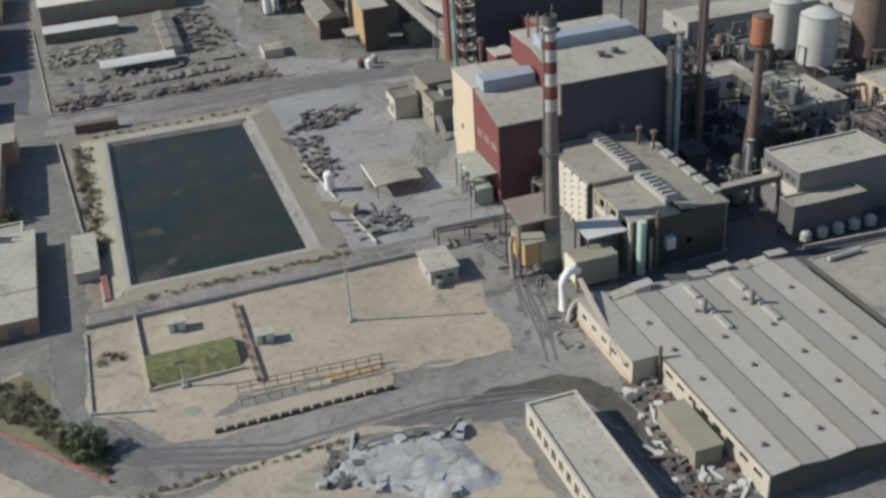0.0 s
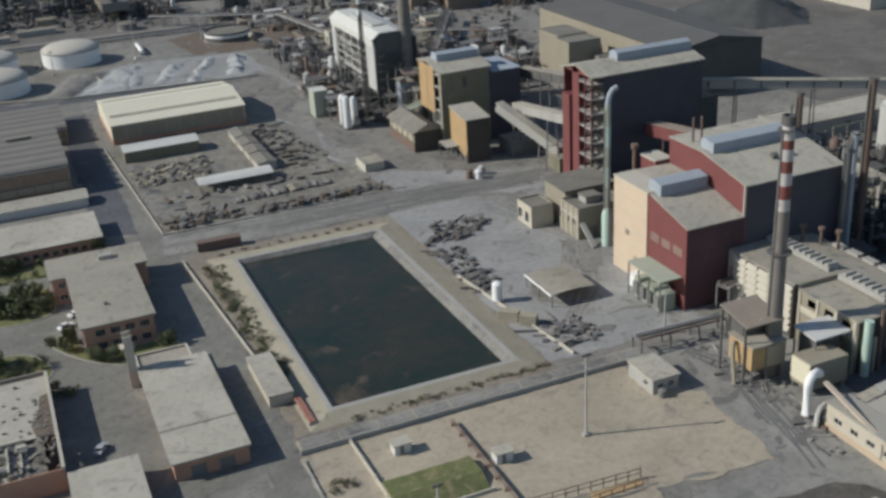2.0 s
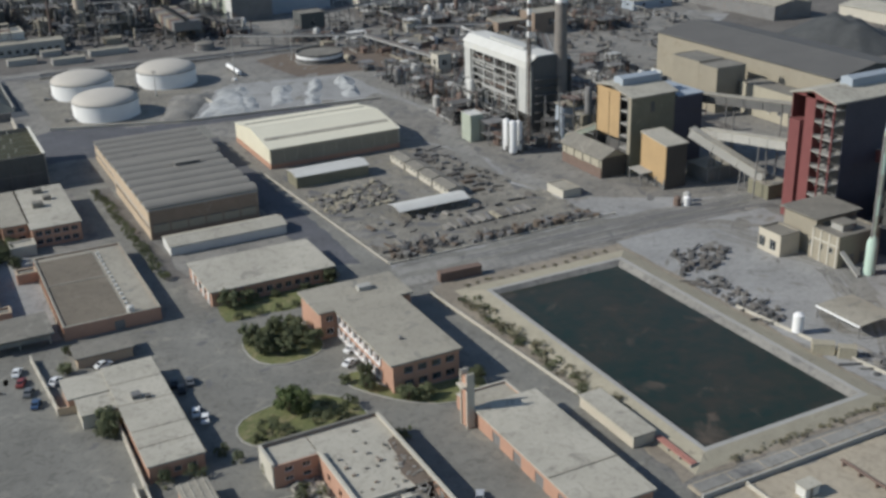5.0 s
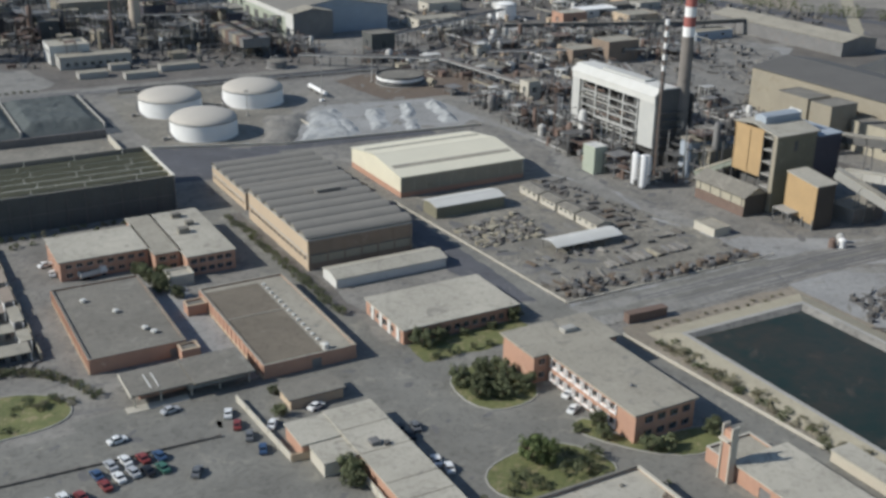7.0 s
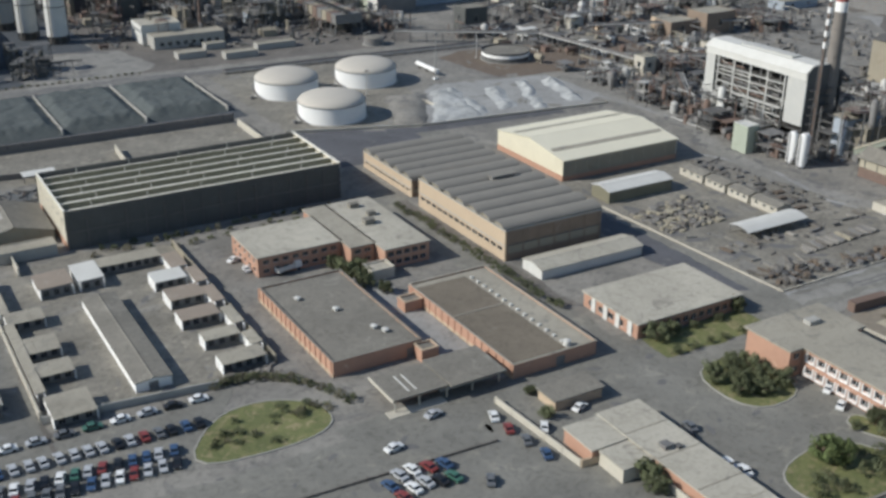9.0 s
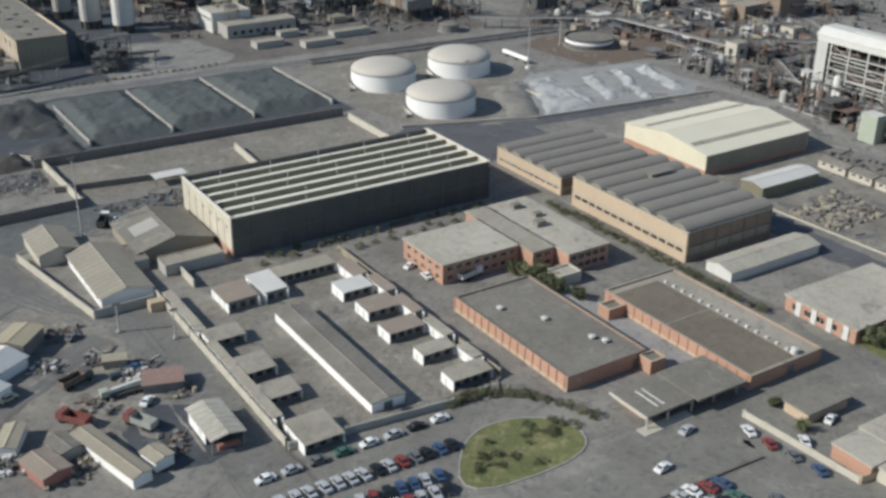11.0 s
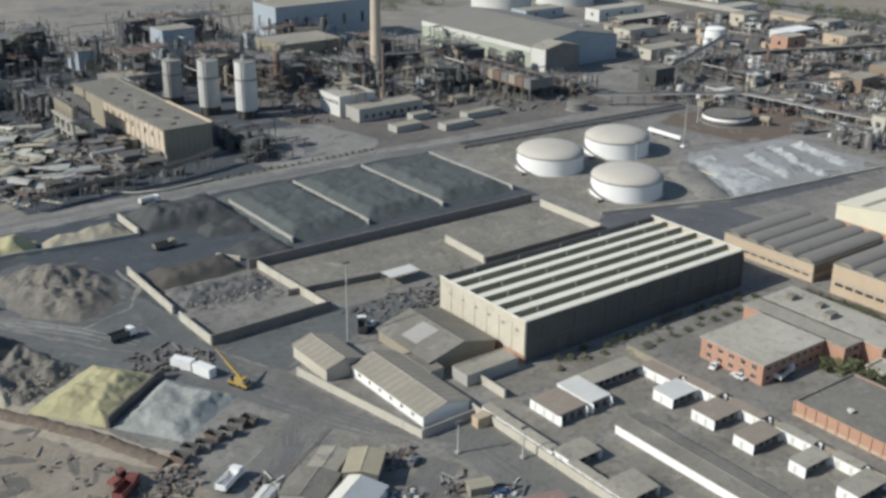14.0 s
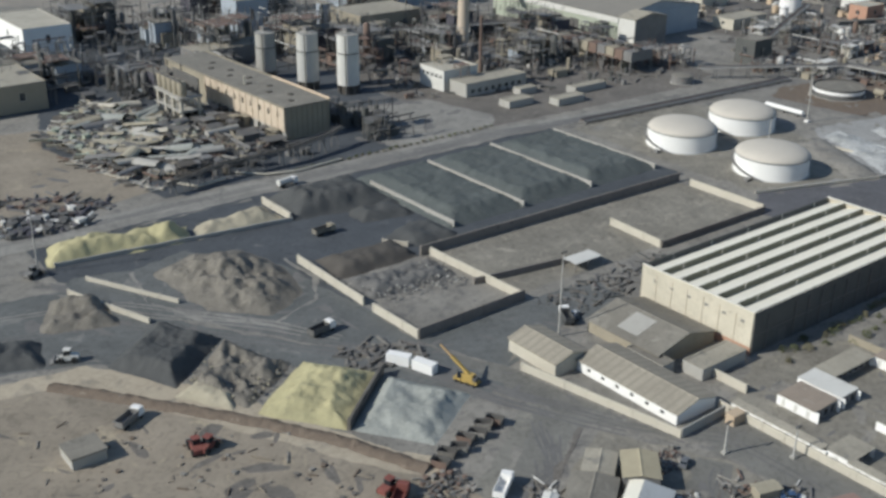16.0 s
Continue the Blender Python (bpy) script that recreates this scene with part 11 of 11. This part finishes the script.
woodland("woodland", "belt of dark green trees beyond the works", [(270, 835), (375, 812), (470, 905), (350, 950)], 260, 3)
litter("scrap", "dark clutter in the far yard", [(250, 640), (300, 640), (340, 720), (270, 790)], 420, 2.2, ("steel_dark", "darkearth", "rubble", "steel"), 95, 1.0, 0.45)
woodland("woodland", "belt of dark green trees beyond the works", [(392, 856), (425, 824), (505, 846), (545, 908)], 240, 8)
woodland("woodland", "thin line of trees along the far road", [(338, 700), (366, 690), (352, 800), (324, 806)], 36, 5)
litter("scrap", "stray dark parts on the cleared ground", [(190, 478), (222, 476), (280, 560), (280, 600)], 90, 1.6, ("steel_dark", "rubble", "steel"), 96, 0.8, 0.4)
litter("scrap", "dark clutter beyond the works road", [(300, 640), (380, 600), (400, 640), (340, 730)], 160, 2.2, ("steel_dark", "rubble", "darkearth"), 97, 0.8, 0.45)
woodland("woodland", "ragged hedge along the far lane", [(346, 745), (354, 750), (446, 560), (438, 556)], 44, 6)
woodland("woodland", "ragged hedge along the far field", [(420, 800), (426, 806), (520, 700), (514, 694)], 36, 7)
woodland("woodland", "scattered trees beyond the northern plant", [(0, 930), (160, 930), (160, 1010), (0, 1010)], 110, 4)


# ---- the scrapyard beside the haul road ----
def turned_shed(cx, cy, turn, L, W, eave, ridge, wall, roof, label, name="scrap_shed", doors=None):
    """A small shed, its ridge along its own x, turned about its centre."""
    e = gabled(name, label, 0, 0, L, W, eave, ridge, "x", wall, roof, 0.3, "shed", "scrapyard sheds", doors=doors)
    e.matrix_basis = pose(cx, cy, 0.05, 0, 0, turn) @ pose(-L / 2, -W / 2, 0)
    return e


def scrapyard():
    turned_shed(-239, 432.4, 47, 9.2, 7.4, 3.8, 4.4, "steel", "ochreroof", "tall shed with a cream sheet roof beside the lane", doors={"s": [(2, 7, 0, 3.2)]})
    s = thing("scrap_shed", "L-shaped shed with a pale blue-grey sheet roof and white front", "shed", (-258.4, 421.6, 0.05), "scrapyard sheds", 31)
    for x0, x1, y0 in ((0, 6.6, -14.4), (6.6, 17.0, -8.6)):
        for side, pos, lo, hi in (("w", x0, y0, 0), ("e", x1, y0, 0), ("s", y0, x0 + 0.2, x1 - 0.2), ("n", 0, x0 + 0.2, x1 - 0.2)):
            d = [(y0 + 2, y0 + 5, 0, 2.2), (y0 + 8, y0 + 10.5, 0, 2.2)] if side == "w" and x0 == 0 else []
            w = part("wall", Geo().wall(side, pos + (0.01 if side == "w" and x0 else 0), lo, hi, 0, 2.75, d, 0.2), "white" if side in "ws" else "concrete", s)
            for h in d:
                door(w, side, pos, h, "steel_dark")
        prof = [(0.4, 3.0), (-2.7, 3.75), (y0 - 0.4, 2.76), (y0 - 0.4, 2.88), (-2.7, 3.9), (0.4, 3.13)]
        part("roof", Geo().extrude(prof, "x", x0 - (0.3 if x0 == 0 else -0.01), x1 + (0.3 if x0 else 0)), "bluepale", s)
        # Paler strip laid on the sunlit slope; the light is in its colour.
        part("sunlit_strip", Geo().extrude([(0.42, 3.135), (-2.6, 3.9), (-2.6, 3.96), (0.42, 3.2)], "x", x0 - (0.32 if x0 == 0 else -0.01), x1 + (0.32 if x0 else 0)), "strip", s, "cream roof strip, sunlight put into its colour")
    turned_shed(-251.8, 433.4, 37, 10.4, 9.4, 2.6, 3.2, "concrete", "roofdark", "low shed with a dark felt roof")
    turned_shed(-243.6, 439.4, 38, 8, 6.4, 2.6, 3.0, "concrete", "roofgrey", "low grey-roofed lean-to shed")
    turned_shed(-261, 419.5, 35, 7.4, 6.8, 2.4, 2.9, "concrete", "roofdark", "small dark-roofed shed among scrap")
    turned_shed(-261.4, 436, 35, 6.2, 2.6, 2.2, 2.5, "white", "offwhite", "small white kiosk beside the yard")
    h = turned_shed(-263.2, 409.6, 35, 6.4, 4.6, 2.4, 2.8, "white", "tantip", "small white-fronted hut with dark windows", doors={"s": [(0.5, 1.7, 0.8, 1.9), (2.4, 3.6, 0.8, 1.9), (4.4, 5.6, 0.8, 1.9)]})
    turned_shed(-288, 413.4, 36, 12, 11, 2.8, 3.6, "concrete", "roofdark", "wide grey-roofed shed at the yard edge")
    turned_shed(-283.8, 443.4, 36, 8, 7, 2.5, 3.0, "white", "roofgrey", "white-walled shed with a grey roof")
    turned_shed(-234.6, 377.6, -75, 22, 4.2, 2.5, 2.9, "white", "khaki", "long narrow store with a white wall")
    turned_shed(-227, 372.4, -75, 5.2, 4.2, 2.4, 2.7, "white", "tantip", "small cream-roofed hut in the yard")
    turned_shed(-250, 393.4, 63, 8.5, 4, 2.4, 2.8, "white", "tantip", "small white-walled hut with a tan roof")
    turned_shed(-246.5, 380.5, -75, 9, 6, 2.4, 2.9, "redwall", "brownroof", "rusty-roofed lean-to shed among scrap")
    turned_shed(-241.5, 385.5, -75, 6, 4.6, 2.3, 2.6, "concrete", "roofdark", "low grey lean-to shed")
    turned_shed(-216.2, 399.4, -18, 8.6, 6.4, 2.4, 3.0, "steel", "redroof", "shed with a faded pink sheet roof")
    turned_shed(-222.6, 413.2, -18, 5, 3, 2.2, 2.5, "khaki", "tantip", "small cream cabin in the yard")
    c = thing("open_canopy", "open-fronted canopy with a cream ribbed roof", "canopy", (-216.8, 369, 0.05))
    part("roof", Geo().extrude([(-0.4, 3.3), (3.5, 4.1), (7.4, 3.3), (7.4, 3.45), (3.5, 4.25), (-0.4, 3.45)], "y", -0.4, 14), "roofpale", c)
    for k in range(7):
        part("roof_rib", Geo().extrude([(-0.4, 3.46), (3.5, 4.26), (7.4, 3.46), (7.4, 3.54), (3.5, 4.34), (-0.4, 3.54)], "y", 2 * k, 2 * k + 0.14), "offwhite", c)
    for x in (0, 6.7):
        for y in (0, 6.6, 13.2):
            part("post", Geo().box(x, y, 0, x + 0.3, y + 0.3, 3.35), "steel", c)
    part("back_wall", Geo().box(0.3, 13.3, 0, 6.7, 13.5, 3.3), "palewall", c)
    part("wall", Geo().box(0.02, 4, 0, 0.2, 13.2, 3.0), "white", c)
    part("bench", Geo().box(1.5, 0.6, 0, 6.2, 1.6, 1.1), "redwall", c)
    for u, v, t, cab, bed, lab in ((-237, 394.8, 125, "sootred", "sootred", "dull red tractor lorry in the scrapyard"), (-225.6, 386.6, 118, "sootred", "bluestone", "faded red lorry with a grey bed"), (-232.4, 410, 20, "steel_dark", "bankearth", "dark tipper lorry in the scrapyard"),
                                   (-263.8, 446.6, 34, "white", "white", "white lorry driving on the side road"), (-271, 433, 36, "bluestone", "bluestone", "blue-grey covered lorry in the yard"), (-282.6, 456.4, 40, "sootred", "sootred", "red earth-moving lorry at the bank"),
                                   (-284.6, 437.2, 20, "offwhite", "steel", "old pale lorry beside the shed")):
        lorry(u, v, t, cab, bed, lab)
    for k, (u, v) in enumerate(((-283.6, 424), (-281.4, 421.6))):
        container(u, v, 34, "tealbox", "dark teal steel container", 5.6, 2.5)
    e = thing("boom_trailer", "long pale boom lying on a dark trailer", "trailer", (-230, 400.6, 0.06), "", -2)
    part("bed", Geo().box(0, -1.1, 0.7, 9.5, 1.1, 1.0), "steel_dark", e)
    part("boom", Geo().beam((0.4, 0, 1.5), (12.5, 0.4, 2.4), 0.8, 0.8), "offwhite", e)
    part("cab", Geo().box(0.2, -1.0, 1.01, 2.0, 1.0, 2.4), "greensheet", e)
    for x in (1.4, 3.0, 7.6):
        for y in (-1.0, 1.0):
            part("wheel", Geo().tube([(x, y - 0.15, 0.45), (x, y + 0.15, 0.45)], 0.45, 12), "tyre", e)
    single("skid_tank", Geo().tube([(0, 0, 0.9), (2.6, 0, 0.9)], 0.85, 14).box(0.2, -0.7, 0, 2.4, 0.7, 0.2), "tealbox", "small teal tank on a skid", "tank", (-225.6, 407.6, 0.06))
    single("round_tank", Geo().lathe(0, 0, [(1.3, 0), (1.3, 0.9), (1.0, 1.3), (0.2, 1.45)], 16), "white", "small round white tank lid", "tank", (-269, 423.6, 0.05))
    random.seed(31)
    for u, v, cc in ((-255.5, 413.2, "white"), (-258.4, 411.6, "grey"), (-280.4, 437.4, "cream"), (-277.6, 439.6, "silver"), (-227.2, 430.4, "grey"), (-246.6, 411.2, "cream"), (-221.5, 394.4, "white"), (-219.4, 409.5, "blue")):
        car(u, v, random.uniform(0, 180), cc)
    for k, (x, y, r, n) in enumerate(((-268.5, 417.5, 5.5, 150), (-273, 421, 4.5, 110), (-263, 425, 4, 60), (-229, 433.5, 4.5, 90), (-236.5, 420.5, 3.5, 60), (-243, 378, 5, 80), (-238.5, 388.5, 4, 70), (-219.5, 407.5, 5.5, 110), (-213, 394, 3, 40), (-222.5, 376.5, 4, 60), (-286, 433, 5, 80), (-276, 447.5, 5, 80),
                                      (-272, 454.5, 6, 110), (-258, 440.8, 3.5, 50), (-288, 425, 5, 70), (-231, 398.5, 5, 40), (-252, 386, 4, 60), (-262.5, 401.6, 3, 30), (-225.5, 417.5, 4, 60))):
        litter("scrap", "cluster of jumbled scrap in the yard", [(x - r, y - r * 0.6), (x + r * 0.5, y - r), (x + r, y + r * 0.6), (x - r * 0.5, y + r)], n, 0.75, (("steel_dark", "rust", "rubble"), ("darkearth", "steel", "offwhite"), ("bankearth", "steel_dark", "tantip", "steel"))[k % 3], 200 + k, 1.1, 0.4)


scrapyard()

random.seed(52)
for k in range(16):
    t = random.random()
    plant("shrub" if k % 3 else "dry_shrub", -176 + 28 * t, 333 + 6 * random.random() + 5 * t, random.uniform(0.8, 1.7), random.uniform(0.6, 1.3), 0.15)

litter("rubble", "white and dark rubble in the open bay", [(-234, 530), (-207, 528), (-207, 546), (-234, 546)], 300, 0.42, ("rubble", "concrete", "steel_dark"), 91, 0.9, 0.1, 1.2)
litter("rubble", "loose stones round the brown heap", [(-299, 522), (-288, 506), (-272, 517), (-282, 536)], 240, 0.45, ("rubble", "browntip", "tantip"), 92, 0.9, 0.1, 1.0)
